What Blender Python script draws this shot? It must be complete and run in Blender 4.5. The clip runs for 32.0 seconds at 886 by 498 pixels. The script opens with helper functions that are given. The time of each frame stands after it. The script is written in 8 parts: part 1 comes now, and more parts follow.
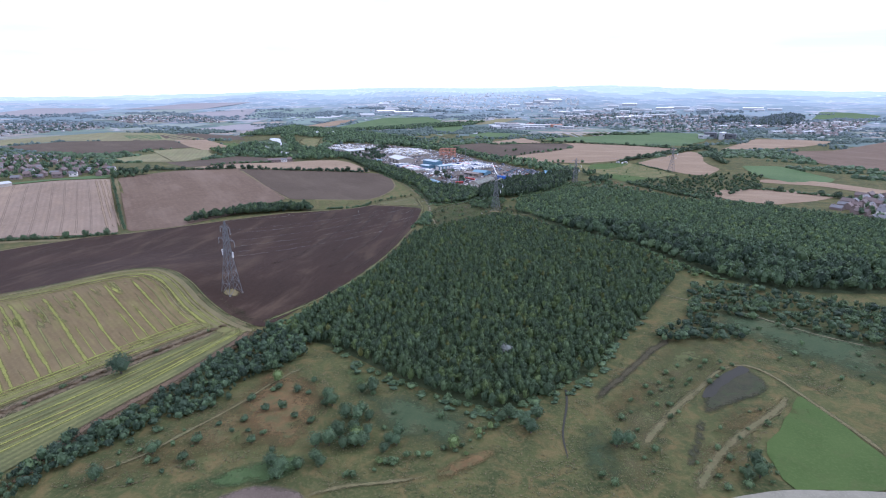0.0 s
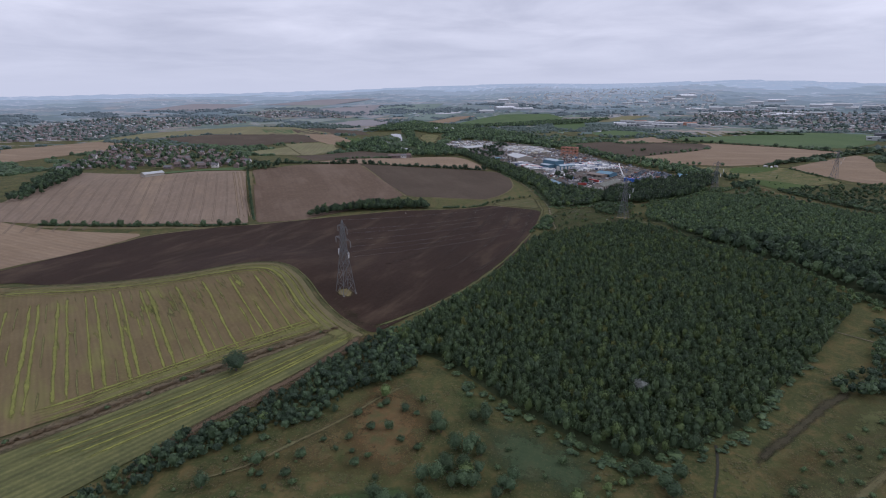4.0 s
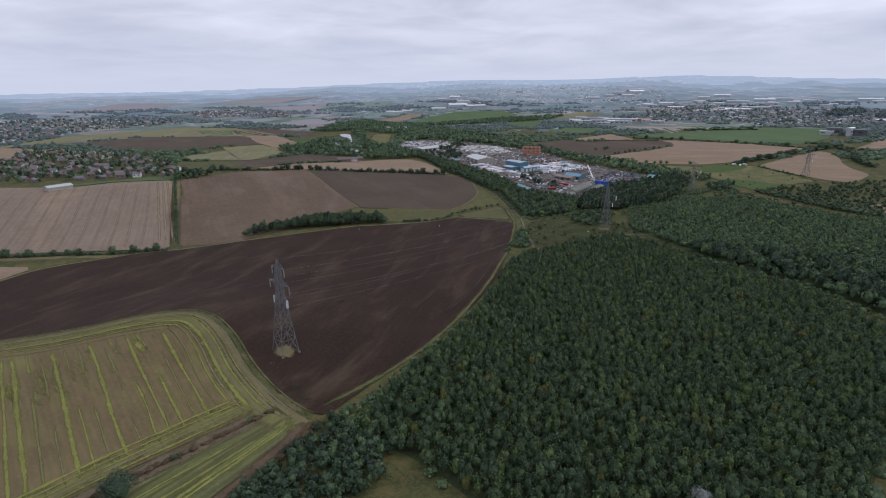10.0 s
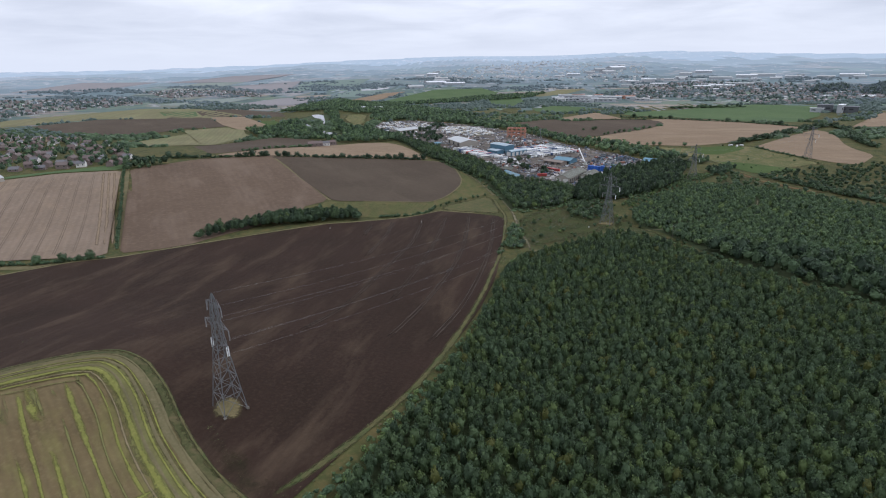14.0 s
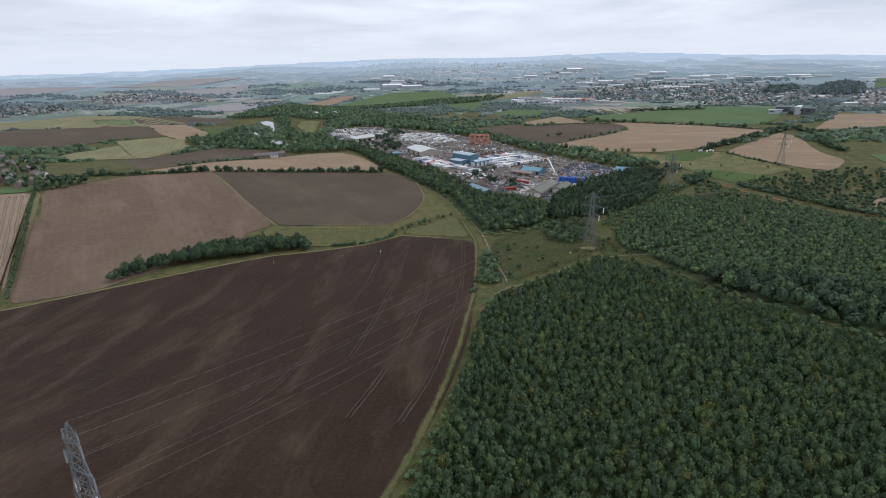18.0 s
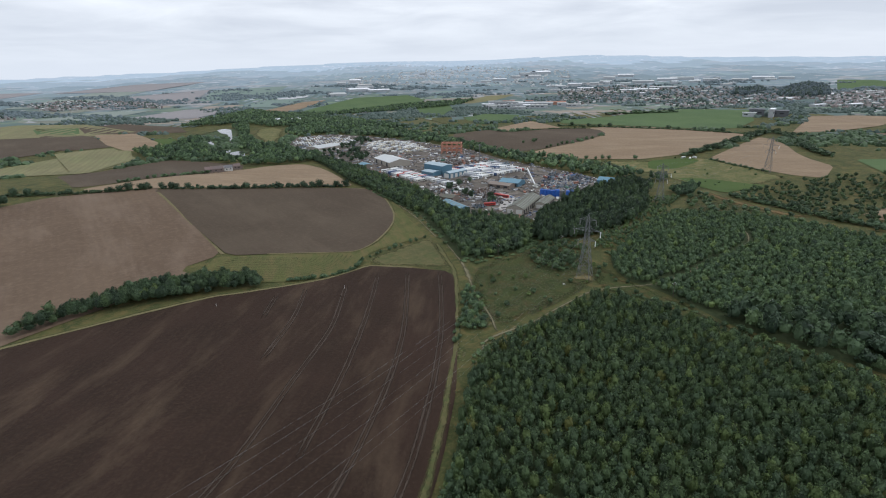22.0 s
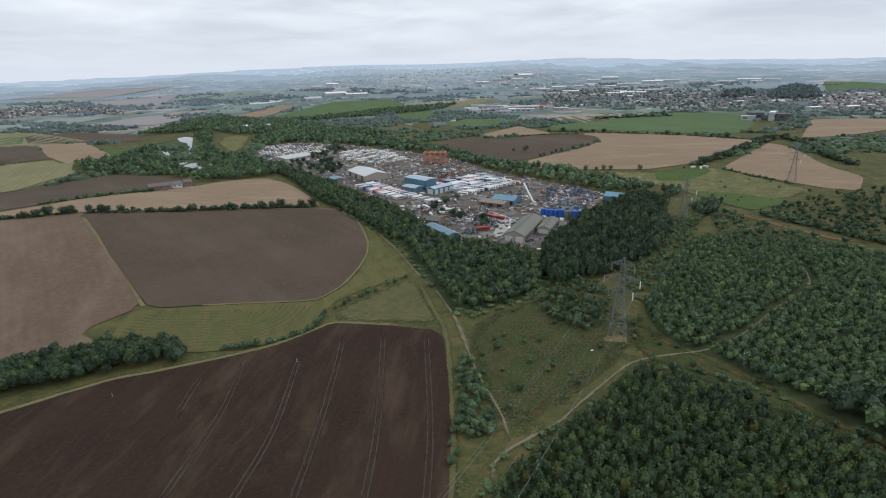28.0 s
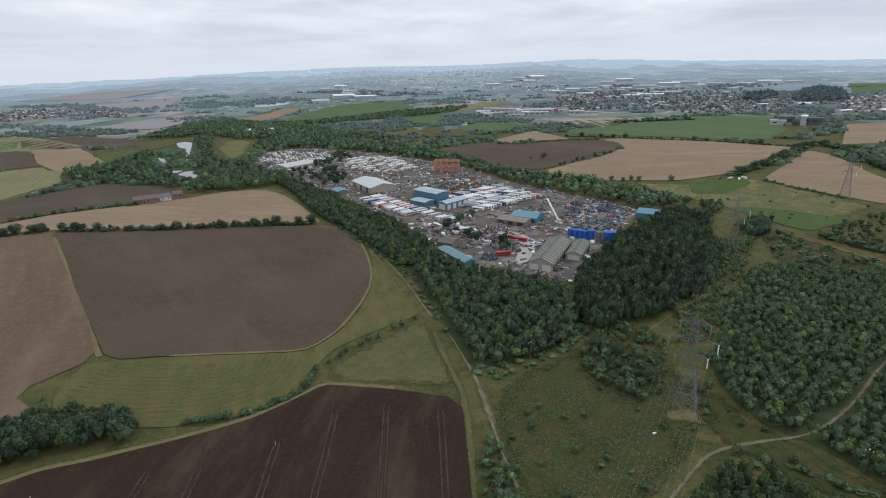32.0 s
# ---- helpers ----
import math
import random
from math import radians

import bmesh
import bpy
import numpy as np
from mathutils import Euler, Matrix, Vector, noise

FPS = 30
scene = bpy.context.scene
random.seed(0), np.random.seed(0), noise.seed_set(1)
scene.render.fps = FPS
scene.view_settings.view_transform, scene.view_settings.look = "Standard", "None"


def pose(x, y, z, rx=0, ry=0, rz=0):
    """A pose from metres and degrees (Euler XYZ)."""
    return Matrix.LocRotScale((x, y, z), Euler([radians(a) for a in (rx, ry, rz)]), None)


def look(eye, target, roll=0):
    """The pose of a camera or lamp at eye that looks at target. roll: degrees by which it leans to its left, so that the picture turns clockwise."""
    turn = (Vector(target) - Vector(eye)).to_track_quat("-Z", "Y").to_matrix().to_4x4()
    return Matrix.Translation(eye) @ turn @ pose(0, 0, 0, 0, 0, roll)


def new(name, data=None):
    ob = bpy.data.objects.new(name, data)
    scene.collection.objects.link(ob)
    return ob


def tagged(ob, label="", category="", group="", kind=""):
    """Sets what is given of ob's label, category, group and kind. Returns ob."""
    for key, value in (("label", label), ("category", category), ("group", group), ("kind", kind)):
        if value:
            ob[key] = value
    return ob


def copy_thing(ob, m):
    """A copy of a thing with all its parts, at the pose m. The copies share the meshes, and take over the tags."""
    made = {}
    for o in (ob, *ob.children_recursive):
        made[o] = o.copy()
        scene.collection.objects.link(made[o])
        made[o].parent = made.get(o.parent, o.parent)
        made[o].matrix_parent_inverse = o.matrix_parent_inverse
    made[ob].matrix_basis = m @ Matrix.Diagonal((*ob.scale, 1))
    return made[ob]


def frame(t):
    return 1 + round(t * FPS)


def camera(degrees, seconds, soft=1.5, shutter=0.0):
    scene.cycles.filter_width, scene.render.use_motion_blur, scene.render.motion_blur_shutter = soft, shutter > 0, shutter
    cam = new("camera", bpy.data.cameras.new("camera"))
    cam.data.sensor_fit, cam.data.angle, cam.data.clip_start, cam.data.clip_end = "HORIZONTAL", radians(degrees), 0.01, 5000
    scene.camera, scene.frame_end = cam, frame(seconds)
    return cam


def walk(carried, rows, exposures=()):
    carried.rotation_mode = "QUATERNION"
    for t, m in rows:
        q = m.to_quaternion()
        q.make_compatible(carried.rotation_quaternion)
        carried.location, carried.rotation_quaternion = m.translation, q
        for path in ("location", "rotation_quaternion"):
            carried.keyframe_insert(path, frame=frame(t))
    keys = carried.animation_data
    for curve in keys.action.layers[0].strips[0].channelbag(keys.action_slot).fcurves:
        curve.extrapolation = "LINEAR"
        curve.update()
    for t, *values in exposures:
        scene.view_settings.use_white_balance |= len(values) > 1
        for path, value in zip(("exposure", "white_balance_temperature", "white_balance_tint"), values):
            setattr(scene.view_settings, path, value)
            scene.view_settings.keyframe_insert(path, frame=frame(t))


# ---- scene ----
cam = camera(78.34, 32.0, soft=1.1)

# seconds, place of the eye, turn to the left, pitch and lean in degrees
ROWS = [
    (0, 149.11, -329.02, 131.06, 1.96, -16.304, 0.093),
    (0.5, 148.29, -326.01, 131.08, 9.213, -16.401, 0.15),
    (1, 147.45, -322.99, 131.09, 11.86, -16.139, 0.145),
    (1.5, 146.53, -319.94, 131.09, 13.579, -16.267, 0.017),
    (2, 145.52, -316.84, 131.07, 14.607, -16.417, -0.106),
    (2.5, 144.42, -313.66, 131.05, 13.692, -16.497, -0.177),
    (3, 143.2, -310.38, 131.02, 13.845, -16.585, -0.206),
    (3.5, 141.88, -306.96, 130.98, 14.003, -16.636, -0.209),
    (5.5, 134.35, -289.18, 130.64, 14.329, -16.781, -0.167),
    (6, 132.17, -283.25, 130.62, 14.641, -16.812, -0.18),
    (6.5, 129.97, -277.07, 130.6, 15.006, -16.872, -0.199),
    (7, 127.75, -270.66, 130.59, 15.294, -16.876, -0.232),
    (7.5, 125.52, -264.07, 130.58, 15.725, -16.906, -0.302),
    (8, 123.29, -257.34, 130.54, 15.234, -16.919, -0.363),
    (8.5, 121.11, -250.46, 130.49, 14.032, -16.973, -0.414),
    (9, 119.01, -243.43, 130.41, 12.738, -16.95, -0.479),
    (9.5, 117.06, -236.23, 130.3, 10.479, -17.026, -0.483),
    (10, 115.23, -228.92, 130.18, 8.983, -16.998, -0.491),
    (10.5, 113.52, -221.54, 130.05, 8.165, -16.982, -0.484),
    (11, 111.9, -214.1, 129.91, 8.028, -16.985, -0.478),
    (11.5, 110.34, -206.63, 129.77, 7.977, -17.379, -0.507),
    (12, 108.83, -199.12, 129.65, 7.938, -19.394, -0.561),
    (12.5, 107.38, -191.58, 129.56, 7.507, -19.36, -0.635),
    (13, 105.97, -184.03, 129.49, 6.973, -19.345, -0.685),
    (13.5, 104.63, -176.45, 129.47, 6.796, -19.295, -0.726),
    (14, 103.33, -168.84, 129.5, 6.746, -19.235, -0.712),
    (14.5, 102.06, -161.2, 129.58, 6.678, -19.213, -0.677),
    (16.5, 97.69, -129.92, 131.04, 4.935, -19.123, -0.771),
    (17, 96.83, -122.44, 131.37, 4.147, -19.148, -0.846),
    (17.5, 96.01, -115.03, 131.67, 3.785, -19.131, -0.857),
    (18, 95.23, -107.68, 131.95, 2.39, -19.136, -0.869),
    (18.5, 94.51, -100.37, 132.19, 1.151, -19.145, -0.919),
    (19, 93.86, -93.1, 132.38, 0.758, -19.115, -0.92),
    (19.5, 93.32, -85.82, 132.55, 0.36, -19.105, -0.969),
    (20, 92.84, -78.54, 132.66, 0, -19.08, -1.016),
    (20.5, 92.41, -71.24, 132.71, -0.273, -19.041, -1.063),
    (21, 92.03, -63.92, 132.7, -0.515, -19.006, -1.071),
    (21.5, 91.69, -56.57, 132.62, -0.708, -18.967, -1.067),
    (22, 91.4, -49.18, 132.48, -0.822, -18.894, -1.074),
    (22.5, 91.16, -41.75, 132.28, -1.009, -18.86, -1.102),
    (23, 90.99, -34.3, 132.02, -1.157, -18.93, -1.129),
    (23.5, 90.89, -26.85, 131.72, -1.332, -18.742, -1.045),
    (24, 90.83, -19.36, 131.36, -1.427, -18.662, -0.959),
    (24.5, 90.82, -11.81, 130.96, -1.389, -18.616, -0.924),
    (25, 90.84, -4.19, 130.52, -1.334, -18.578, -0.943),
    (25.5, 90.89, 3.5, 130.06, -1.27, -18.568, -0.988),
    (27.5, 91.47, 35.47, 127.84, -1.965, -18.561, -1.185),
    (28, 91.31, 43.04, 127.6, -2.805, -18.564, -1.206),
    (28.5, 91.12, 50.54, 127.41, -3.035, -18.537, -1.213),
    (29, 90.97, 57.98, 127.28, -3.287, -18.509, -1.255),
    (29.5, 90.86, 65.4, 127.21, -3.514, -18.475, -1.281),
    (30, 90.79, 72.8, 127.21, -3.702, -18.445, -1.287),
    (30.5, 90.71, 80.2, 127.25, -3.57, -18.43, -1.322),
    (31, 90.6, 87.64, 127.34, -2.988, -18.44, -1.37),
    (31.5, 90.47, 95.11, 127.46, -2.159, -18.453, -1.375),
    (32, 90.32, 102.61, 127.6, -1.854, -18.391, -1.263),
]
EXPOSURES = [(0.0, 0.68, 5150, 23), (0.5, 0.42, 5300, 22), (1.0, 0.12, 5500, 21), (2.0, -0.3, 5620, 21), (8.0, -0.33, 5630, 20), (10.5, -0.2, 5700, 17), (11.5, -0.1, 5710, 15), (13.0, 0.06, 5730, 14), (20.0, 0.08, 5880, 10), (26.0, 0.03, 5930, 9), (32.0, -0.03, 5930, 9)]
walk(cam, [(t, pose(x, y, z) @ pose(0, 0, 0, 0, 0, yaw) @ pose(0, 0, 0, 90 + pitch) @ pose(0, 0, 0, 0, 0, lean))
           for t, x, y, z, yaw, pitch, lean in ROWS], EXPOSURES)

# ---- world and light: an overcast summer sky ----
world = bpy.data.worlds.new("overcast_sky")
scene.world = world
world.use_nodes = True
wt = world.node_tree
wt.nodes.clear()


def wnode(kind, **values):
    n = wt.nodes.new(kind)
    for key, v in values.items():
        n.inputs[key].default_value = v
    return n


def wmath(op, a, b):
    n = wt.nodes.new("ShaderNodeMath")
    n.operation = op
    for k, v in enumerate((a, b)):
        if isinstance(v, (int, float)):
            n.inputs[k].default_value = v
        else:
            wt.links.new(v, n.inputs[k])
    return n.outputs[0]


sky = wt.nodes.new("ShaderNodeTexSky")
sky.sky_type, sky.sun_disc = "NISHITA", False
sky.sun_elevation, sky.sun_rotation = radians(42), radians(70)
geo = wt.nodes.new("ShaderNodeTexCoord")
sep = wt.nodes.new("ShaderNodeSeparateXYZ")
wt.links.new(geo.outputs["Generated"], sep.inputs[0])
rise = wmath("MAXIMUM", sep.outputs["Z"], 0.0)
low = wmath("ADD", rise, 0.11)
flat = wt.nodes.new("ShaderNodeCombineXYZ")
wt.links.new(wmath("DIVIDE", sep.outputs["X"], low), flat.inputs[0])
wt.links.new(wmath("DIVIDE", sep.outputs["Y"], low), flat.inputs[1])
cloud_a = wnode("ShaderNodeTexNoise", Scale=0.75, Detail=7.0, Roughness=0.55, Distortion=0.35)
cloud_b = wnode("ShaderNodeTexNoise", Scale=0.28, Detail=3.0, Roughness=0.5)
wt.links.new(flat.outputs[0], cloud_a.inputs["Vector"])
wt.links.new(flat.outputs[0], cloud_b.inputs["Vector"])
both = wmath("ADD", wmath("MULTIPLY", cloud_a.outputs["Fac"], 0.6), wmath("MULTIPLY", cloud_b.outputs["Fac"], 0.4))
ramp = wt.nodes.new("ShaderNodeValToRGB")
ramp.color_ramp.elements[0].position, ramp.color_ramp.elements[0].color = 0.36, (0.55, 0.56, 0.595, 1)
ramp.color_ramp.elements[1].position, ramp.color_ramp.elements[1].color = 0.63, (0.91, 0.90, 0.89, 1)
wt.links.new(both, ramp.inputs[0])
# towards the horizon the cloud sheet thickens into one pale tone
veil = wt.nodes.new("ShaderNodeMapRange")
veil.inputs["From Min"].default_value, veil.inputs["From Max"].default_value = 0.0, 0.10
veil.inputs["To Min"].default_value, veil.inputs["To Max"].default_value = 0.95, 0.0
wt.links.new(rise, veil.inputs[0])
mix_veil = wt.nodes.new("ShaderNodeMixRGB")
mix_veil.inputs[2].default_value = (0.71, 0.725, 0.75, 1)
wt.links.new(veil.outputs[0], mix_veil.inputs[0])
wt.links.new(ramp.outputs[0], mix_veil.inputs[1])
bg_cloud = wnode("ShaderNodeBackground", Strength=1.12)
wt.links.new(mix_veil.outputs[0], bg_cloud.inputs["Color"])
bg_sky = wnode("ShaderNodeBackground", Strength=0.06)
wt.links.new(sky.outputs[0], bg_sky.inputs["Color"])
add_sky = wt.nodes.new("ShaderNodeMixShader")
add_sky.inputs[0].default_value = 0.93
wt.links.new(bg_sky.outputs[0], add_sky.inputs[1])
wt.links.new(bg_cloud.outputs[0], add_sky.inputs[2])
out_world = wt.nodes.new("ShaderNodeOutputWorld")
wt.links.new(add_sky.outputs[0], out_world.inputs[0])

sun = new("sun", bpy.data.lights.new("sun", "SUN"))
sun.data.energy, sun.data.angle, sun.data.color = 0.9, radians(25), (1.0, 0.97, 0.92)
sun.matrix_world = look((300, 110, 300), (0, 0, 0))

# ---- materials ----
MATS = {}


def ground_mat(name, dark, mid, light, big=40.0, small=2.5, rough=0.95, bump=0.3, rows=None, patch=None, soft=False):
    """Soil, crop or turf: three tones over two scales, fine grain, rows as (turn in degrees, metres, strength), and patches as (colour, scale, amount)."""
    if name in MATS:
        return MATS[name]
    m = bpy.data.materials.new(name)
    m.use_nodes = True
    t = m.node_tree
    dark, mid, light = [tuple(0.88 * v for v in c) for c in (dark, mid, light)]
    bsdf = t.nodes["Principled BSDF"]
    bsdf.inputs["Roughness"].default_value = rough
    bsdf.inputs["Specular IOR Level"].default_value = 0.15
    pos = t.nodes.new("ShaderNodeNewGeometry")

    def noise_at(scale, detail=6.0, roughness=0.6, distortion=0.0):
        n = t.nodes.new("ShaderNodeTexNoise")
        n.inputs["Scale"].default_value, n.inputs["Detail"].default_value = scale, detail
        n.inputs["Roughness"].default_value, n.inputs["Distortion"].default_value = roughness, distortion
        t.links.new(pos.outputs["Position"], n.inputs["Vector"])
        return n.outputs["Fac"]

    def mixed(fac, a, b, mode="MIX"):
        n = t.nodes.new("ShaderNodeMixRGB")
        n.blend_type = mode
        for k, v in enumerate((fac, a, b)):
            if isinstance(v, (int, float)):
                n.inputs[k].default_value = v
            elif isinstance(v, tuple):
                n.inputs[k].default_value = (*v, 1)
            else:
                t.links.new(v, n.inputs[k])
        return n.outputs[0]

    def ranged(v, lo, hi):
        n = t.nodes.new("ShaderNodeMapRange")
        n.inputs["From Min"].default_value, n.inputs["From Max"].default_value = lo, hi
        t.links.new(v, n.inputs[0])
        return n.outputs[0]

    large = ranged(noise_at(1 / big, 4.0, 0.55, 0.6), 0.36, 0.64)
    fine = noise_at(1 / small, 8.0, 0.7)
    col = mixed(large, dark, mid)
    col = mixed(ranged(fine, 0.48, 0.78), col, light)
    if patch:
        pcol, pscale, amount = patch
        if rows:
            drawn = t.nodes.new("ShaderNodeMapping")
            drawn.inputs["Rotation"].default_value = (0, 0, radians(-rows[0]))
            t.links.new(pos.outputs["Position"], drawn.inputs["Vector"])
            squeeze = t.nodes.new("ShaderNodeMapping")
            squeeze.inputs["Scale"].default_value = (1.5 / pscale, 0.42 / pscale, 1 / pscale)
            t.links.new(drawn.outputs[0], squeeze.inputs["Vector"])
            pn = t.nodes.new("ShaderNodeTexNoise")
            pn.inputs["Scale"].default_value, pn.inputs["Detail"].default_value, pn.inputs["Roughness"].default_value, pn.inputs["Distortion"].default_value = 1.0, 7.0, 0.68, 0.3
            t.links.new(squeeze.outputs[0], pn.inputs["Vector"])
            pf = ranged(pn.outputs["Fac"], 0.60 - amount, 0.86 - amount)
        else:
            pf = ranged(noise_at(1 / pscale, 5.0, 0.6, 1.0), 0.63 - amount, 0.87 - amount)
        col = mixed(pf, col, pcol)
    if rows:
        turn, period, strength = rows
        mp = t.nodes.new("ShaderNodeMapping")
        mp.inputs["Rotation"].default_value = (0, 0, radians(-turn))
        t.links.new(pos.outputs["Position"], mp.inputs["Vector"])
        w = t.nodes.new("ShaderNodeTexWave")
        w.inputs["Scale"].default_value = 0.314 / period
        w.inputs["Distortion"].default_value, w.inputs["Detail"].default_value, w.inputs["Detail Scale"].default_value = 0.35, 1.0, 0.3
        t.links.new(mp.outputs[0], w.inputs["Vector"])
        stretch = t.nodes.new("ShaderNodeMapping")
        stretch.inputs["Rotation"].default_value = (0, 0, radians(-turn))
        t.links.new(pos.outputs["Position"], stretch.inputs["Vector"])
        streak = t.nodes.new("ShaderNodeMapping")
        streak.inputs["Scale"].default_value = (1 / (period * 1.3), 1 / (period * 22), 1)
        t.links.new(stretch.outputs[0], streak.inputs["Vector"])
        sn = t.nodes.new("ShaderNodeTexNoise")
        sn.inputs["Scale"].default_value, sn.inputs["Detail"].default_value = 1.0, 4.0
        t.links.new(streak.outputs[0], sn.inputs["Vector"])
        col = mixed(strength, col, mixed(1.0, col, mixed(w.outputs["Fac"], (0.75, 0.75, 0.75), (1.3, 1.28, 1.2)), "MULTIPLY"))
        col = mixed(min(strength * 1.3, 1.0), col, mixed(1.0, col, mixed(ranged(sn.outputs["Fac"], 0.35, 0.65), (0.72, 0.72, 0.74), (1.3, 1.27, 1.2)), "MULTIPLY"))
    t.links.new(col, bsdf.inputs["Base Color"])
    b = t.nodes.new("ShaderNodeBump")
    b.inputs["Strength"].default_value, b.inputs["Distance"].default_value = bump, small * 0.25
    t.links.new(fine, b.inputs["Height"])
    t.links.new(b.outputs[0], bsdf.inputs["Normal"])
    if soft:
        # the growth thins out raggedly towards its edge
        rim = t.nodes.new("ShaderNodeAttribute")
        rim.attribute_name = "rim"
        total = rim.outputs["Fac"]
        for width, amount in ((small * 1.4, 0.9), (small * 6.0, 1.1)):
            step_n = t.nodes.new("ShaderNodeMath")
            step_n.operation = "MULTIPLY_ADD"
            step_n.inputs[1].default_value = amount
            t.links.new(noise_at(1 / width, 5.0, 0.7), step_n.inputs[0])
            t.links.new(total, step_n.inputs[2])
            total = step_n.outputs[0]
        hem = t.nodes.new("ShaderNodeMath")
        hem.operation = "MULTIPLY"
        t.links.new(ranged(total, 1.1, 1.75), hem.inputs[0])
        t.links.new(ranged(rim.outputs["Fac"], 0.0, 0.3), hem.inputs[1])
        clear = t.nodes.new("ShaderNodeBsdfTransparent")
        blend = t.nodes.new("ShaderNodeMixShader")
        t.links.new(hem.outputs[0], blend.inputs[0])
        t.links.new(clear.outputs[0], blend.inputs[1])
        t.links.new(bsdf.outputs[0], blend.inputs[2])
        t.links.new(blend.outputs[0], t.nodes["Material Output"].inputs[0])
    MATS[name] = m
    return m


def leaf_mat(name, a, b, c):
    """Foliage: a tone for each leaf clump, turned by a slow noise over the ground."""
    m = bpy.data.materials.new(name)
    m.use_nodes = True
    t = m.node_tree
    bsdf = t.nodes["Principled BSDF"]
    bsdf.inputs["Roughness"].default_value = 0.6
    bsdf.inputs["Specular IOR Level"].default_value = 0.25
    g = t.nodes.new("ShaderNodeNewGeometry")
    info = t.nodes.new("ShaderNodeObjectInfo")
    n = t.nodes.new("ShaderNodeTexNoise")
    n.inputs["Scale"].default_value, n.inputs["Detail"].default_value = 0.11, 4.0
    t.links.new(g.outputs["Position"], n.inputs["Vector"])
    r = t.nodes.new("ShaderNodeValToRGB")
    r.color_ramp.elements[0].color, r.color_ramp.elements[1].color = (*a, 1), (*b, 1)
    r.color_ramp.elements[0].position, r.color_ramp.elements[1].position = 0.1, 0.9
    t.links.new(g.outputs["Random Per Island"], r.inputs[0])
    mr = t.nodes.new("ShaderNodeMapRange")
    mr.inputs["From Min"].default_value, mr.inputs["From Max"].default_value, mr.inputs["To Max"].default_value = 0.45, 0.75, 0.7
    t.links.new(n.outputs["Fac"], mr.inputs[0])
    x = t.nodes.new("ShaderNodeMixRGB")
    x.inputs[2].default_value = (*c, 1)
    t.links.new(mr.outputs[0], x.inputs[0])
    t.links.new(r.outputs[0], x.inputs[1])
    hs = t.nodes.new("ShaderNodeHueSaturation")
    v = t.nodes.new("ShaderNodeMapRange")
    v.inputs["To Min"].default_value, v.inputs["To Max"].default_value = 0.75, 1.25
    t.links.new(info.outputs["Random"], v.inputs[0])
    t.links.new(v.outputs[0], hs.inputs["Value"])
    t.links.new(x.outputs[0], hs.inputs["Color"])
    t.links.new(hs.outputs[0], bsdf.inputs["Base Color"])
    thin = t.nodes.new("ShaderNodeBsdfTranslucent")
    t.links.new(hs.outputs[0], thin.inputs["Color"])
    blend = t.nodes.new("ShaderNodeMixShader")
    blend.inputs[0].default_value = 0.22
    t.links.new(bsdf.outputs[0], blend.inputs[1])
    t.links.new(thin.outputs[0], blend.inputs[2])
    t.links.new(blend.outputs[0], t.nodes["Material Output"].inputs[0])
    return m


def plain_mat(name, colour, rough=0.6, metal=0.0, vary=0.25, scale=0.4):
    """Painted metal, masonry or concrete: one colour with dirt at two scales and a tone for each piece."""
    if name in MATS:
        return MATS[name]
    m = bpy.data.materials.new(name)
    m.use_nodes = True
    t = m.node_tree
    bsdf = t.nodes["Principled BSDF"]
    bsdf.inputs["Roughness"].default_value, bsdf.inputs["Metallic"].default_value = rough, metal
    g = t.nodes.new("ShaderNodeNewGeometry")
    info = t.nodes.new("ShaderNodeObjectInfo")
    n = t.nodes.new("ShaderNodeTexNoise")
    n.inputs["Scale"].default_value, n.inputs["Detail"].default_value, n.inputs["Roughness"].default_value = scale, 8.0, 0.65
    t.links.new(g.outputs["Position"], n.inputs["Vector"])
    s = t.nodes.new("ShaderNodeMath")
    s.operation = "ADD"
    t.links.new(info.outputs["Random"], s.inputs[0])
    t.links.new(g.outputs["Random Per Island"], s.inputs[1])
    s2 = t.nodes.new("ShaderNodeMath")
    s2.operation = "ADD"
    t.links.new(s.outputs[0], s2.inputs[0])
    t.links.new(n.outputs["Fac"], s2.inputs[1])
    v = t.nodes.new("ShaderNodeMapRange")
    v.inputs["From Max"].default_value = 2.5
    v.inputs["To Min"].default_value, v.inputs["To Max"].default_value = 1 - vary, 1 + vary
    t.links.new(s2.outputs[0], v.inputs[0])
    hs = t.nodes.new("ShaderNodeHueSaturation")
    hs.inputs["Color"].default_value = (*colour, 1)
    t.links.new(v.outputs[0], hs.inputs["Value"])
    t.links.new(hs.outputs[0], bsdf.inputs["Base Color"])
    b = t.nodes.new("ShaderNodeBump")
    b.inputs["Strength"].default_value = 0.15
    t.links.new(n.outputs["Fac"], b.inputs["Height"])
    t.links.new(b.outputs[0], bsdf.inputs["Normal"])
    MATS[name] = m
    return m


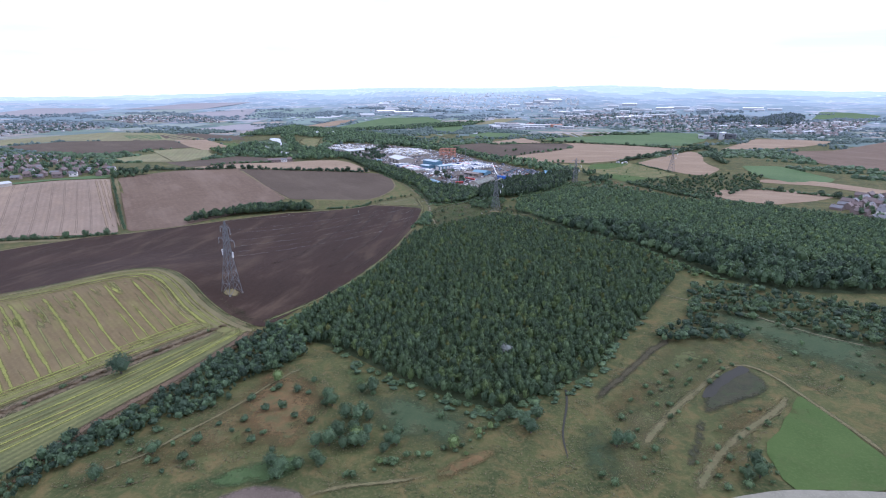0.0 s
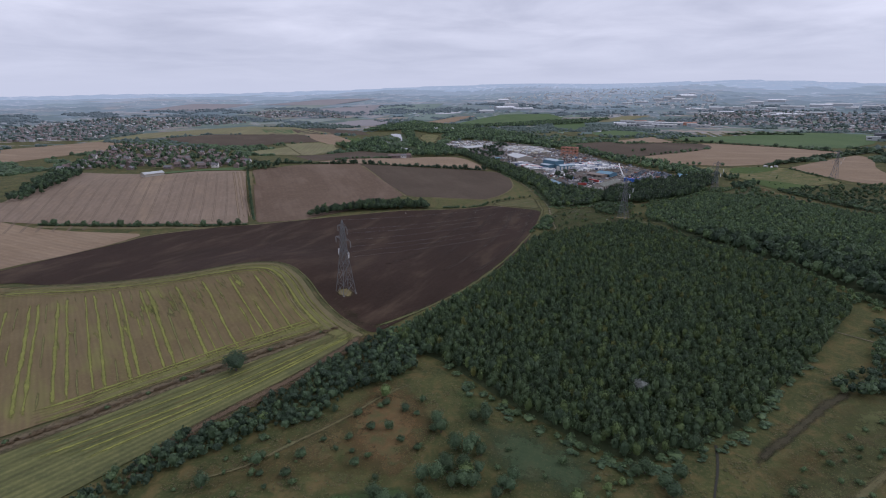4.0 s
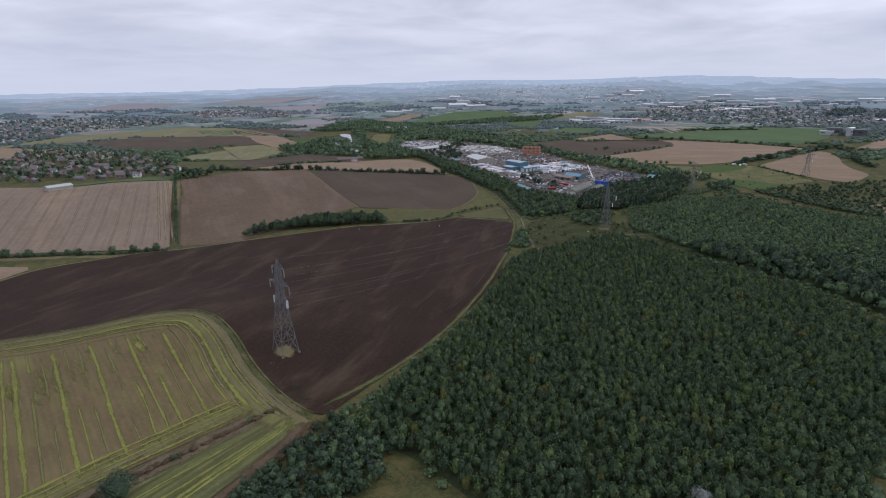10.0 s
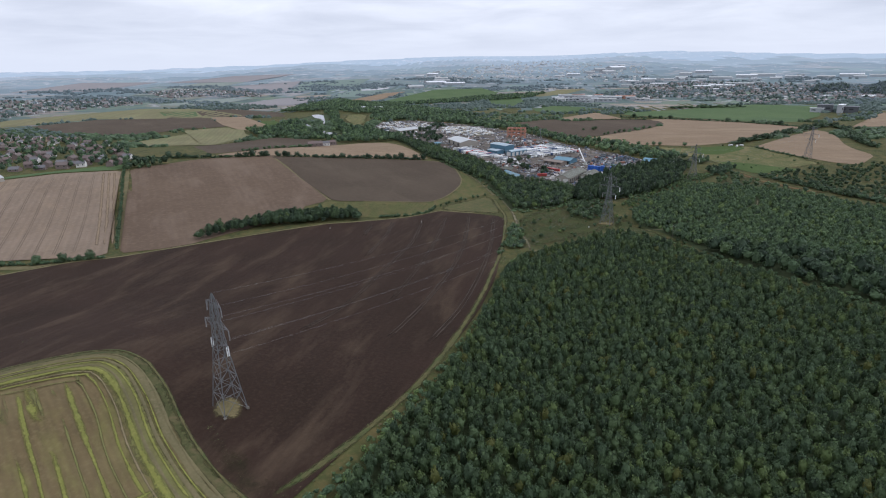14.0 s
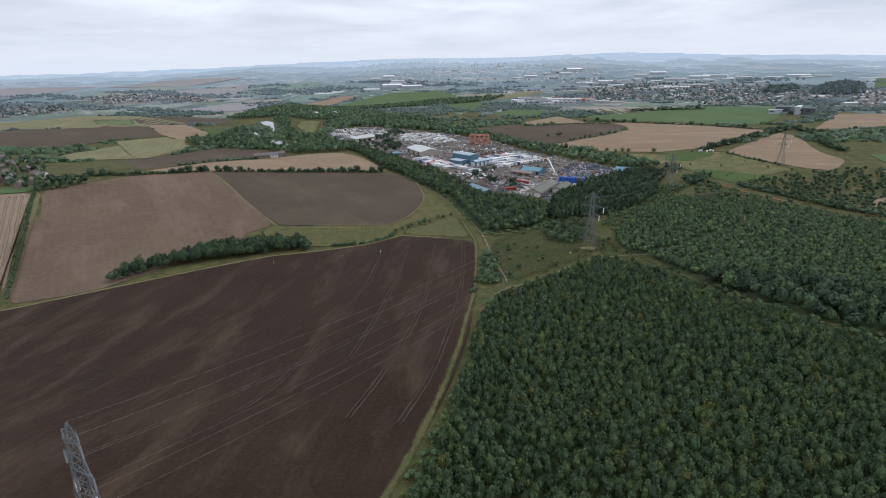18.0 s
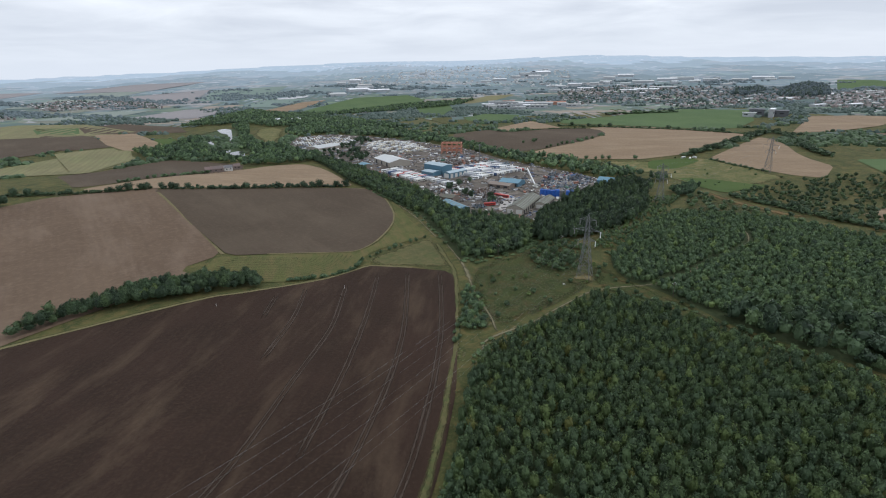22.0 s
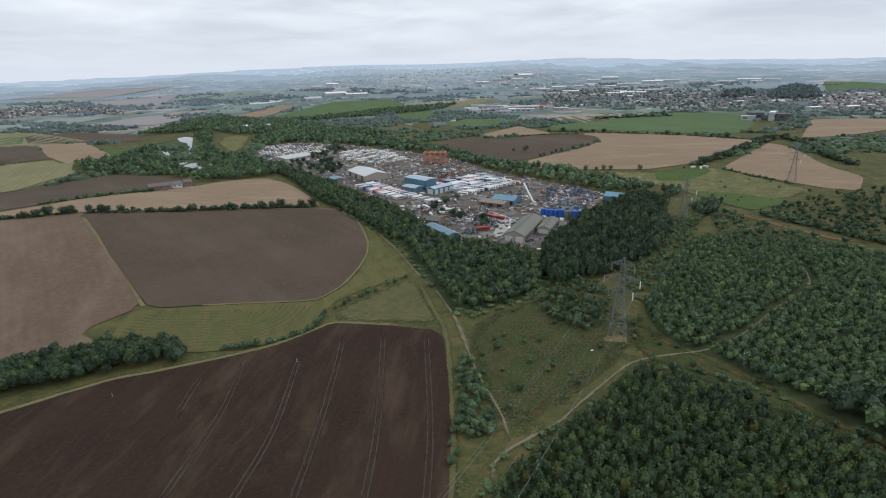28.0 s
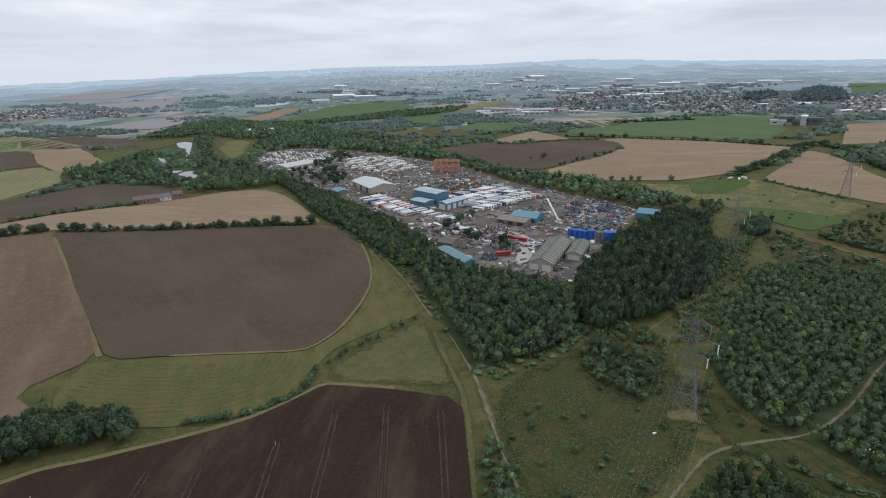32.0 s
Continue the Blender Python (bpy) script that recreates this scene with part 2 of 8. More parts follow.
GRASS = ground_mat("rough_grass", (0.054, 0.068, 0.024), (0.100, 0.106, 0.036), (0.180, 0.152, 0.066), 18, 1.4, bump=1.0, patch=((0.150, 0.114, 0.046), 9, 0.15))
TUSSOCK = ground_mat("dry_tussock", (0.108, 0.090, 0.036), (0.178, 0.126, 0.050), (0.235, 0.175, 0.080), 11, 1.6, bump=1.0, patch=((0.068, 0.085, 0.028), 7, 0.17), soft=True)
WET = ground_mat("lush_weeds", (0.052, 0.078, 0.036), (0.072, 0.10, 0.046), (0.10, 0.125, 0.06), 14, 1.3, bump=1.0, patch=((0.095, 0.092, 0.045), 14, 0.12), soft=True)
NETTLE = ground_mat("nettles", (0.052, 0.086, 0.028), (0.071, 0.112, 0.038), (0.114, 0.143, 0.067), 8, 1.0, bump=1.0, patch=((0.133, 0.090, 0.057), 10, 0.08), soft=True)
LAWN = ground_mat("short_turf", (0.068, 0.108, 0.028), (0.082, 0.124, 0.034), (0.105, 0.145, 0.046), 24, 1.2, patch=((0.085, 0.10, 0.035), 20, 0.06))
FARGREEN = ground_mat("pasture", (0.085, 0.14, 0.055), (0.11, 0.165, 0.065), (0.14, 0.18, 0.08), 90, 6)
SOIL = ground_mat("ploughed_soil", (0.0345, 0.0212, 0.0142), (0.0455, 0.0270, 0.0188), (0.0640, 0.0420, 0.0285), 60, 1.5, bump=0.9, rows=(-10, 4.0, 0.12), patch=((0.0900, 0.0620, 0.0400), 34, 0.105))
GREYSOIL = ground_mat("harrowed_soil", (0.0891, 0.0660, 0.0456), (0.1089, 0.0830, 0.0577), (0.1317, 0.1000, 0.0698), 90, 3, rows=(38, 3.0, 0.05), patch=((0.1297, 0.1000, 0.0698), 90, 0.10))
BROWNSOIL = ground_mat("drilled_soil", (0.1400, 0.0970, 0.0658), (0.1720, 0.1210, 0.0818), (0.2080, 0.1480, 0.1006), 80, 4, rows=(34, 6.0, 0.07), patch=((0.2080, 0.1530, 0.1109), 70, 0.10))
TANFIELD = ground_mat("cut_wheat", (0.235, 0.175, 0.125), (0.27, 0.205, 0.15), (0.32, 0.255, 0.19), 60, 3, rows=(33, 5.0, 0.14), patch=((0.30, 0.225, 0.15), 60, 0.10))
TANFIELD2 = ground_mat("cut_barley", (0.265, 0.19, 0.122), (0.30, 0.22, 0.145), (0.345, 0.265, 0.18), 90, 4, rows=(80, 6.0, 0.15), patch=((0.33, 0.25, 0.165), 60, 0.10))
STUBBLE_M = ground_mat("stubble", (0.158, 0.117, 0.058), (0.192, 0.145, 0.074), (0.235, 0.188, 0.096), 35, 1.6, rows=(50, 2.4, 0.18), patch=((0.190, 0.180, 0.060), 22, 0.10))
REGROWTH = ground_mat("green_regrowth", (0.184, 0.189, 0.049), (0.253, 0.255, 0.064), (0.350, 0.334, 0.111), 12, 1.2, soft=True)
EDGEGREEN = ground_mat("thin_regrowth", (0.165, 0.15, 0.062), (0.19, 0.19, 0.066), (0.25, 0.24, 0.09), 9, 1.6, soft=True)
STUBBLE_SOFT = ground_mat("trodden_stubble", (0.15, 0.12, 0.075), (0.185, 0.145, 0.085), (0.23, 0.19, 0.115), 20, 1.6, soft=True)
RUSSET = ground_mat("russet_bank", (0.10, 0.072, 0.045), (0.14, 0.098, 0.06), (0.20, 0.15, 0.095), 9, 0.9, soft=True)
REEDS = ground_mat("brown_reeds", (0.048, 0.050, 0.030), (0.066, 0.064, 0.036), (0.092, 0.086, 0.050), 7, 0.9, patch=((0.055, 0.075, 0.03), 8, 0.12), bump=1.0, soft=True)
YELLOWGRASS = ground_mat("olive_grass", (0.088, 0.098, 0.036), (0.122, 0.132, 0.050), (0.17, 0.165, 0.075), 12, 1.8, bump=0.9, patch=((0.15, 0.115, 0.06), 16, 0.12), soft=True)
STRAWLINE = ground_mat("straw_line", (0.21, 0.17, 0.095), (0.26, 0.21, 0.12), (0.32, 0.27, 0.165), 9, 1.0, soft=True)
REGROWTH2 = ground_mat("mown_strip", (0.115, 0.125, 0.052), (0.15, 0.155, 0.06), (0.21, 0.20, 0.085), 14, 1.5, rows=(-24, 3.0, 0.5))
HAY = ground_mat("mown_meadow", (0.082, 0.094, 0.031), (0.112, 0.120, 0.040), (0.160, 0.155, 0.062), 18, 1.6, rows=(15, 2.4, 0.05), patch=((0.150, 0.118, 0.052), 9, 0.17))
PALE = ground_mat("pale_pasture", (0.195, 0.185, 0.095), (0.235, 0.215, 0.115), (0.28, 0.25, 0.14), 50, 4, rows=(20, 8.0, 0.2), patch=((0.20, 0.21, 0.10), 60, 0.12))
ROADPALE = ground_mat("pale_road", (0.25, 0.235, 0.175), (0.30, 0.28, 0.21), (0.35, 0.33, 0.255), 12, 0.8)
SOFTDRY = ground_mat("dry_grass", (0.100, 0.102, 0.042), (0.142, 0.126, 0.054), (0.205, 0.172, 0.086), 14, 1.4, bump=0.9, patch=((0.070, 0.092, 0.032), 9, 0.16), soft=True)
HUMMOCK = ground_mat("hummocky_grass", (0.10, 0.118, 0.042), (0.165, 0.158, 0.062), (0.25, 0.215, 0.105), 16, 3.0, bump=1.0, patch=((0.24, 0.19, 0.095), 15, 0.14), soft=True)
SOFTGREEN = ground_mat("weedy_grass", (0.036, 0.052, 0.016), (0.058, 0.076, 0.023), (0.105, 0.112, 0.038), 13, 1.6, bump=1.0, patch=((0.098, 0.072, 0.030), 9, 0.16), soft=True)
SOFTDIRT = ground_mat("worn_earth", (0.150, 0.136, 0.080), (0.205, 0.184, 0.110), (0.275, 0.245, 0.155), 9, 0.8, soft=True)
SOFTMUD = ground_mat("bare_mud", (0.13, 0.10, 0.078), (0.165, 0.13, 0.10), (0.21, 0.17, 0.135), 9, 0.8, soft=True)
DRYVERGE = ground_mat("dry_verge", (0.15, 0.135, 0.065), (0.20, 0.17, 0.085), (0.27, 0.22, 0.13), 9, 1.0)
YARD_M = ground_mat("yard_dirt", (0.095, 0.082, 0.070), (0.150, 0.130, 0.108), (0.23, 0.205, 0.178), 22, 2.0, patch=((0.29, 0.255, 0.21), 20, 0.13))
WATER = plain_mat("still_water", (0.05, 0.055, 0.055), 0.06, 0.0, 0.1)
SOFTDRYPATH = ground_mat("worn_sandy_grass", (0.125, 0.112, 0.050), (0.175, 0.152, 0.074), (0.235, 0.205, 0.108), 8, 1.0, bump=0.6, patch=((0.10, 0.105, 0.045), 8, 0.14), soft=True)
PYLONGRASS = ground_mat("straw_tussock", (0.15, 0.125, 0.06), (0.22, 0.18, 0.085), (0.31, 0.25, 0.13), 5, 0.8, bump=1.0, patch=((0.11, 0.10, 0.05), 4, 0.12), soft=True)
RUSSET2 = ground_mat("russet_grass", (0.130, 0.084, 0.036), (0.185, 0.118, 0.050), (0.235, 0.160, 0.075), 8, 1.0, bump=1.0, patch=((0.085, 0.092, 0.036), 6, 0.18), soft=True)
MARGIN = ground_mat("weedy_margin", (0.068, 0.075, 0.028), (0.105, 0.105, 0.042), (0.17, 0.155, 0.075), 7, 1.0, bump=0.9, patch=((0.15, 0.118, 0.062), 7, 0.14), soft=True)
PLOUGHWEED = ground_mat("weedy_plough", (0.045, 0.034, 0.020), (0.058, 0.050, 0.026), (0.085, 0.092, 0.038), 9, 1.2, bump=0.9, patch=((0.075, 0.095, 0.036), 7, 0.10), soft=True)
MIRE = ground_mat("damp_earth", (0.05, 0.045, 0.026), (0.075, 0.066, 0.036), (0.11, 0.10, 0.055), 9, 1.0, bump=0.8, soft=True)
DARKWATER = plain_mat("peaty_water", (0.045, 0.043, 0.033), 0.5, 0.0, 0.1)
DARKWATER.node_tree.nodes["Principled BSDF"].inputs["Specular IOR Level"].default_value = 0.06
OLDCONCRETE = plain_mat("mossy_concrete", (0.17, 0.155, 0.125), 0.9)
CONCRETE = plain_mat("pale_concrete", (0.33, 0.31, 0.285), 0.85)
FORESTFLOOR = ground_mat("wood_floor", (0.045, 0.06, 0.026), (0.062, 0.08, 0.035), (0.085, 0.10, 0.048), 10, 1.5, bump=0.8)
BARK = plain_mat("bark", (0.075, 0.06, 0.048), 0.9, scale=3)
LEAF_A = leaf_mat("leaf_deep", (0.042, 0.067, 0.033), (0.123, 0.183, 0.089), (0.085, 0.137, 0.074))
LEAF_B = leaf_mat("leaf_mid", (0.053, 0.083, 0.038), (0.156, 0.224, 0.098), (0.109, 0.169, 0.070))
LEAF_C = leaf_mat("leaf_fresh", (0.067, 0.098, 0.034), (0.193, 0.261, 0.090), (0.130, 0.187, 0.062))
LEAF_D = leaf_mat("leaf_dark", (0.026, 0.044, 0.026), (0.081, 0.123, 0.068), (0.054, 0.088, 0.050))
LEAF_Y = leaf_mat("leaf_yellow", (0.10, 0.12, 0.03), (0.19, 0.20, 0.06), (0.15, 0.16, 0.045))
LEAF_W = leaf_mat("leaf_silver", (0.20, 0.22, 0.19), (0.36, 0.38, 0.34), (0.28, 0.30, 0.26))
STEEL = plain_mat("galvanised_steel", (0.17, 0.175, 0.18), 0.6, 0.3, 0.15, 2)



def country_mat(name, tones, speck, glow):
    """Distant country: a patchwork of small fields, woods and built-up ground with specks of roofs; the farthest is a
    backdrop, and glow puts haze in as a blue-grey emission.
    """
    m = bpy.data.materials.new(name)
    m.use_nodes = True
    t = m.node_tree
    bsdf = t.nodes["Principled BSDF"]
    bsdf.inputs["Roughness"].default_value = 0.95
    bsdf.inputs["Specular IOR Level"].default_value = 0.05
    g = t.nodes.new("ShaderNodeNewGeometry")
    wob = t.nodes.new("ShaderNodeTexNoise")
    wob.inputs["Scale"].default_value, wob.inputs["Detail"].default_value = 1 / 150, 4.0
    t.links.new(g.outputs["Position"], wob.inputs["Vector"])
    scl = t.nodes.new("ShaderNodeVectorMath")
    scl.operation = "MULTIPLY_ADD"
    scl.inputs[1].default_value = (170, 170, 0)
    t.links.new(wob.outputs["Color"], scl.inputs[0])
    t.links.new(g.outputs["Position"], scl.inputs[2])
    flatten = t.nodes.new("ShaderNodeVectorMath")
    flatten.operation = "MULTIPLY"
    flatten.inputs[1].default_value = (0.75, 1.3, 0)
    t.links.new(scl.outputs[0], flatten.inputs[0])
    v = t.nodes.new("ShaderNodeTexVoronoi")
    v.inputs["Scale"].default_value = 1 / 170
    t.links.new(flatten.outputs[0], v.inputs["Vector"])
    sp = t.nodes.new("ShaderNodeSeparateColor")
    t.links.new(v.outputs["Color"], sp.inputs[0])
    r = t.nodes.new("ShaderNodeValToRGB")
    r.color_ramp.interpolation = "CONSTANT"
    for k, c in enumerate(tones):
        p = (0.0, 0.30, 0.48, 0.60, 0.80, 0.90)[k]
        e = r.color_ramp.elements[k] if k < 2 else r.color_ramp.elements.new(p)
        e.position, e.color = p, (*c, 1)
    t.links.new(sp.outputs[0], r.inputs[0])
    n = t.nodes.new("ShaderNodeTexNoise")
    n.inputs["Scale"].default_value, n.inputs["Detail"].default_value, n.inputs["Roughness"].default_value = 1 / 90, 8.0, 0.72
    t.links.new(g.outputs["Position"], n.inputs["Vector"])
    mr = t.nodes.new("ShaderNodeMapRange")
    mr.inputs["From Min"].default_value, mr.inputs["From Max"].default_value = 0.47, 0.58
    t.links.new(n.outputs["Fac"], mr.inputs[0])
    x = t.nodes.new("ShaderNodeMixRGB")
    x.inputs[2].default_value = (*tones[0], 1)
    t.links.new(mr.outputs[0], x.inputs[0])
    t.links.new(r.outputs[0], x.inputs[1])
    # roofs: small bright or dark specks in loose towns
    d = t.nodes.new("ShaderNodeTexVoronoi")
    d.inputs["Scale"].default_value = 1 / 22
    t.links.new(flatten.outputs[0], d.inputs["Vector"])
    sd = t.nodes.new("ShaderNodeSeparateColor")
    t.links.new(d.outputs["Color"], sd.inputs[0])
    town = t.nodes.new("ShaderNodeTexNoise")
    town.inputs["Scale"].default_value, town.inputs["Detail"].default_value = 1 / 420, 2.0
    t.links.new(g.outputs["Position"], town.inputs["Vector"])
    both_t = t.nodes.new("ShaderNodeMath")
    both_t.operation = "MULTIPLY_ADD"
    both_t.inputs[1].default_value = 0.5
    t.links.new(town.outputs["Fac"], both_t.inputs[0])
    t.links.new(sd.outputs[1], both_t.inputs[2])
    gate = t.nodes.new("ShaderNodeMath")
    gate.operation = "GREATER_THAN"
    gate.inputs[1].default_value = 1.17
    t.links.new(both_t.outputs[0], gate.inputs[0])
    roofs = t.nodes.new("ShaderNodeMixRGB")
    roofs.inputs[1].default_value, roofs.inputs[2].default_value = (*speck, 1), (0.38, 0.385, 0.39, 1)
    t.links.new(sd.outputs[2], roofs.inputs[0])
    y = t.nodes.new("ShaderNodeMixRGB")
    t.links.new(gate.outputs[0], y.inputs[0])
    t.links.new(x.outputs[0], y.inputs[1])
    t.links.new(roofs.outputs[0], y.inputs[2])
    t.links.new(y.outputs[0], bsdf.inputs["Base Color"])
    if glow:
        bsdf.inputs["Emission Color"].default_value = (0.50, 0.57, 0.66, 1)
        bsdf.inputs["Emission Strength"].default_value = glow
    return m


# haze is put into these tones: blue-grey base colours and emission rising with distance
COUNTRY = country_mat("hazed_country", ((0.100, 0.138, 0.118), (0.155, 0.195, 0.130), (0.20, 0.20, 0.15), (0.12, 0.160, 0.130), (0.30, 0.245, 0.19), (0.17, 0.225, 0.14)), (0.22, 0.175, 0.16), 0.06)
FARS = [country_mat("far_hazed_country", [tuple(v + k * (w - v) for v, w in zip(c, (0.165, 0.21, 0.245))) for c in ((0.105, 0.148, 0.148), (0.145, 0.185, 0.16), (0.185, 0.19, 0.175), (0.12, 0.165, 0.16), (0.28, 0.245, 0.21), (0.155, 0.21, 0.165))],
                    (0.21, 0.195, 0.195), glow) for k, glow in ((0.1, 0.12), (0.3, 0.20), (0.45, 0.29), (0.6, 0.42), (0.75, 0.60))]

# ---- the lie of the land ----
KNOLLS = np.array([
    (0, 0, 0), (29, -44, 0), (56, -55, -1), (92, -114, -3), (286, -86, 0), (-13, -97, 0), (119, 201, 0), (101, 304, -4),
    (-24, 278, 1), (31, 277, -5), (-68, 343, -4), (49, 470, -4), (-202, 208, -9), (-194, 505, 12), (-451, 344, 13), (190, 282, -3),
    (330, 508, -9), (168, 439, -1), (314, 321, 4), (-234, 846, -4), (-327, 1087, 1), (34, 742, 0), (645, 858, 8), (872, 1247, 8), (405, 978, 3)], float)


def lie(x, y):
    """Height of the land over arrays x and y: gentle knolls, and far hills that rise to the skyline."""
    x, y = np.asarray(x, float), np.asarray(y, float)
    w = np.exp(-((x[..., None] - KNOLLS[:, 0]) ** 2 + (y[..., None] - KNOLLS[:, 1]) ** 2) / (2 * 110.0 ** 2))
    z = (w * KNOLLS[:, 2]).sum(-1) / (w.sum(-1) + 0.2)
    s = np.clip((np.hypot(x - 95, y + 60) - 1700) / 3000, 0, 1)
    a = np.arctan2(y + 60, x - 95)
    z = z + 14.5 * np.exp(-((x + 68) ** 2 + (y - 5) ** 2) / (2 * 48.0 ** 2))
    rise_by = np.interp(np.degrees(a), (20, 45, 55, 70, 86, 95, 105, 115, 125, 140, 160), (0, 12, 15, 38, 45, 25, 0, -28, -45, -62, -40))
    return z + s ** 1.4 * (126 + rise_by + 10 * np.sin(3.1 * a + 1) + 6 * np.sin(11 * a) + 3 * np.sin(23 * a + 2)) + s * 8 * np.sin(x / 310) * np.sin(y / 270 + 1)


def lie_at(x, y):
    return float(lie(np.array([x]), np.array([y]))[0])


def mesh_of(name, verts, faces, mats, index=None, smooth=False):
    """A mesh out of arrays: verts (n, 3), faces (m, 3 or 4)."""
    me = bpy.data.meshes.new(name)
    verts, faces = np.asarray(verts, np.float32), np.asarray(faces, np.int32)
    k = faces.shape[1]
    me.vertices.add(len(verts))
    me.vertices.foreach_set("co", verts.ravel())
    me.loops.add(faces.size)
    me.loops.foreach_set("vertex_index", faces.ravel())
    me.polygons.add(len(faces))
    me.polygons.foreach_set("loop_start", np.arange(0, faces.size, k, dtype=np.int32))
    for m in mats:
        me.materials.append(m)
    if index is not None:
        me.polygons.foreach_set("material_index", np.asarray(index, np.int32))
    me.polygons.foreach_set("use_smooth", np.full(len(faces), smooth))
    me.update(calc_edges=True)
    return me


def part(name, bm, material, parent, label=""):
    """Links a bmesh as one mesh object under a thing or a part."""
    me = bpy.data.meshes.new(name)
    bm.to_mesh(me)
    bm.free()
    for m in material if isinstance(material, (list, tuple)) else (material,):
        me.materials.append(m)
    ob = new(name, me)
    ob.parent = parent
    return tagged(ob, label)


def thing(name, m, label, category, group="", kind=""):
    ob = new(name)
    ob.empty_display_size = 0.5
    ob.matrix_world = m
    return tagged(ob, label, category, group, kind)


def stretch_axis(lo, hi, step, a, b):
    """Coordinates at even steps from lo to hi, then ever wider ones out to a and b."""
    mid = list(np.arange(lo, hi + 0.1, step))
    for end, sign in ((b, 1), (a, -1)):
        d, p = step, mid[-1] if sign > 0 else mid[0]
        while (p < end) if sign > 0 else (p > end):
            d = min(d * 1.12, 110)
            p += sign * d
            mid.append(p) if sign > 0 else mid.insert(0, p)
    return np.array(mid)


def sheet(name, xs, ys, keep, material, lift=0.0):
    gx, gy = np.meshgrid(xs, ys)
    z = lie(gx.ravel(), gy.ravel()) + lift
    verts = np.stack([gx.ravel(), gy.ravel(), z], 1)
    i = np.arange(len(xs) * len(ys)).reshape(len(ys), len(xs))
    faces = np.stack([i[:-1, :-1], i[:-1, 1:], i[1:, 1:], i[1:, :-1]], -1).reshape(-1, 4)
    mid = verts[faces].mean(1)
    return new(name, mesh_of(name, verts, faces[keep(mid)], [material], smooth=True))


XS, YS = stretch_axis(-520, 720, 10, -4700, 4700), stretch_axis(-360, 900, 10, -4700, 4700)
ground = sheet("ground", XS, YS, lambda p: np.hypot(p[:, 0] - 95, p[:, 1] + 60) < 4650, GRASS)
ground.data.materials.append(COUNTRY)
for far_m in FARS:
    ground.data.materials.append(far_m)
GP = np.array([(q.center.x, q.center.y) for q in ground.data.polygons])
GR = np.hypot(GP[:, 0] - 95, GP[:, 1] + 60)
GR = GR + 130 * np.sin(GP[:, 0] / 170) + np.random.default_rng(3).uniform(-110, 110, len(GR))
# each farther ring takes a more strongly haze-tinted, glowing material
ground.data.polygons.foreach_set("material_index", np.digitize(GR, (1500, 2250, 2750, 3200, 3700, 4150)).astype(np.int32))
tagged(ground, "rough green and tan grassland reaching the hills", "ground", kind="structure")

# ---- fields, meadows and yards: sheets laid on the land ----
from mathutils.geometry import delaunay_2d_cdt


def rounded(points, rounds=1, closed=True):
    """Cuts the corners of an outline or a line."""
    p = np.array(points, float)
    for _ in range(rounds):
        a, b = (p, np.roll(p, -1, 0)) if closed else (p[:-1], p[1:])
        k = np.full((len(a), 1), 0.2)
        if closed:
            k = np.minimum(k, 7.0 / (np.hypot(*(b - a).T)[:, None] + 1e-6))
        q = np.stack([a + k * (b - a), b - k * (b - a)], 1).reshape(-1, 2)
        p = q if closed else np.vstack([p[:1], q[1:-1], p[-1:]])
    return p


def inside(poly, x, y):
    poly, hit = np.asarray(poly, float), np.zeros(len(x), bool)
    for (ax, ay), (bx, by) in zip(poly, np.roll(poly, -1, 0)):
        if ay != by:
            hit ^= ((ay > y) != (by > y)) & (x < (bx - ax) * (y - ay) / (by - ay) + ax)
    return hit


def field(name, outline, material, label, category, step=16.0, lift=0.22, rounds=1, wobble=0.0, fade=0.0):
    p = rounded(outline, rounds)
    if wobble:
        dense = []
        for a, b in zip(p, np.roll(p, -1, 0)):
            n = max(1, int(np.hypot(*(b - a)) / 6))
            dense += [a + (b - a) * k / n for k in range(n)]
        p = np.array([q + wobble * np.array(noise.noise_vector(Vector((q[0] / 9, q[1] / 9, 3.3)))[:2]) for q in dense])
    lo, hi = p.min(0), p.max(0)
    gx, gy = [g.ravel() for g in np.meshgrid(np.arange(lo[0] + 3, hi[0], step), np.arange(lo[1] + 3, hi[1], step))]
    ok = inside(p, gx, gy)
    pts = [Vector(q) for q in p] + [Vector((a, b)) for a, b in zip(gx[ok], gy[ok])]
    vs, _, fs, *_ = delaunay_2d_cdt(pts, [], [list(range(len(p)))], 2, 0.01)
    v = np.array([(q.x, q.y) for q in vs])
    far = np.hypot(v[:, 0] - 95, v[:, 1])
    z = lie(v[:, 0], v[:, 1]) + lift + far * 0.0003
    faces = [tuple(f) for f in fs if len(f) == 3]
    ob = new(name, mesh_of(name, np.column_stack([v, z]), faces, [material], smooth=True))
    if fade:
        a, b = p, np.roll(p, -1, 0)
        ab = b - a
        k = np.clip(((v[:, None] - a) * ab).sum(-1) / ((ab * ab).sum(-1) + 1e-9), 0, 1)
        gap = np.hypot(*np.moveaxis(v[:, None] - (a + k[..., None] * ab), -1, 0)).min(1)
        ob.data.attributes.new("rim", "FLOAT", "POINT").data.foreach_set("value", np.clip(gap / fade, 0, 1).astype(np.float32))
    return tagged(ob, label, category, kind="structure")


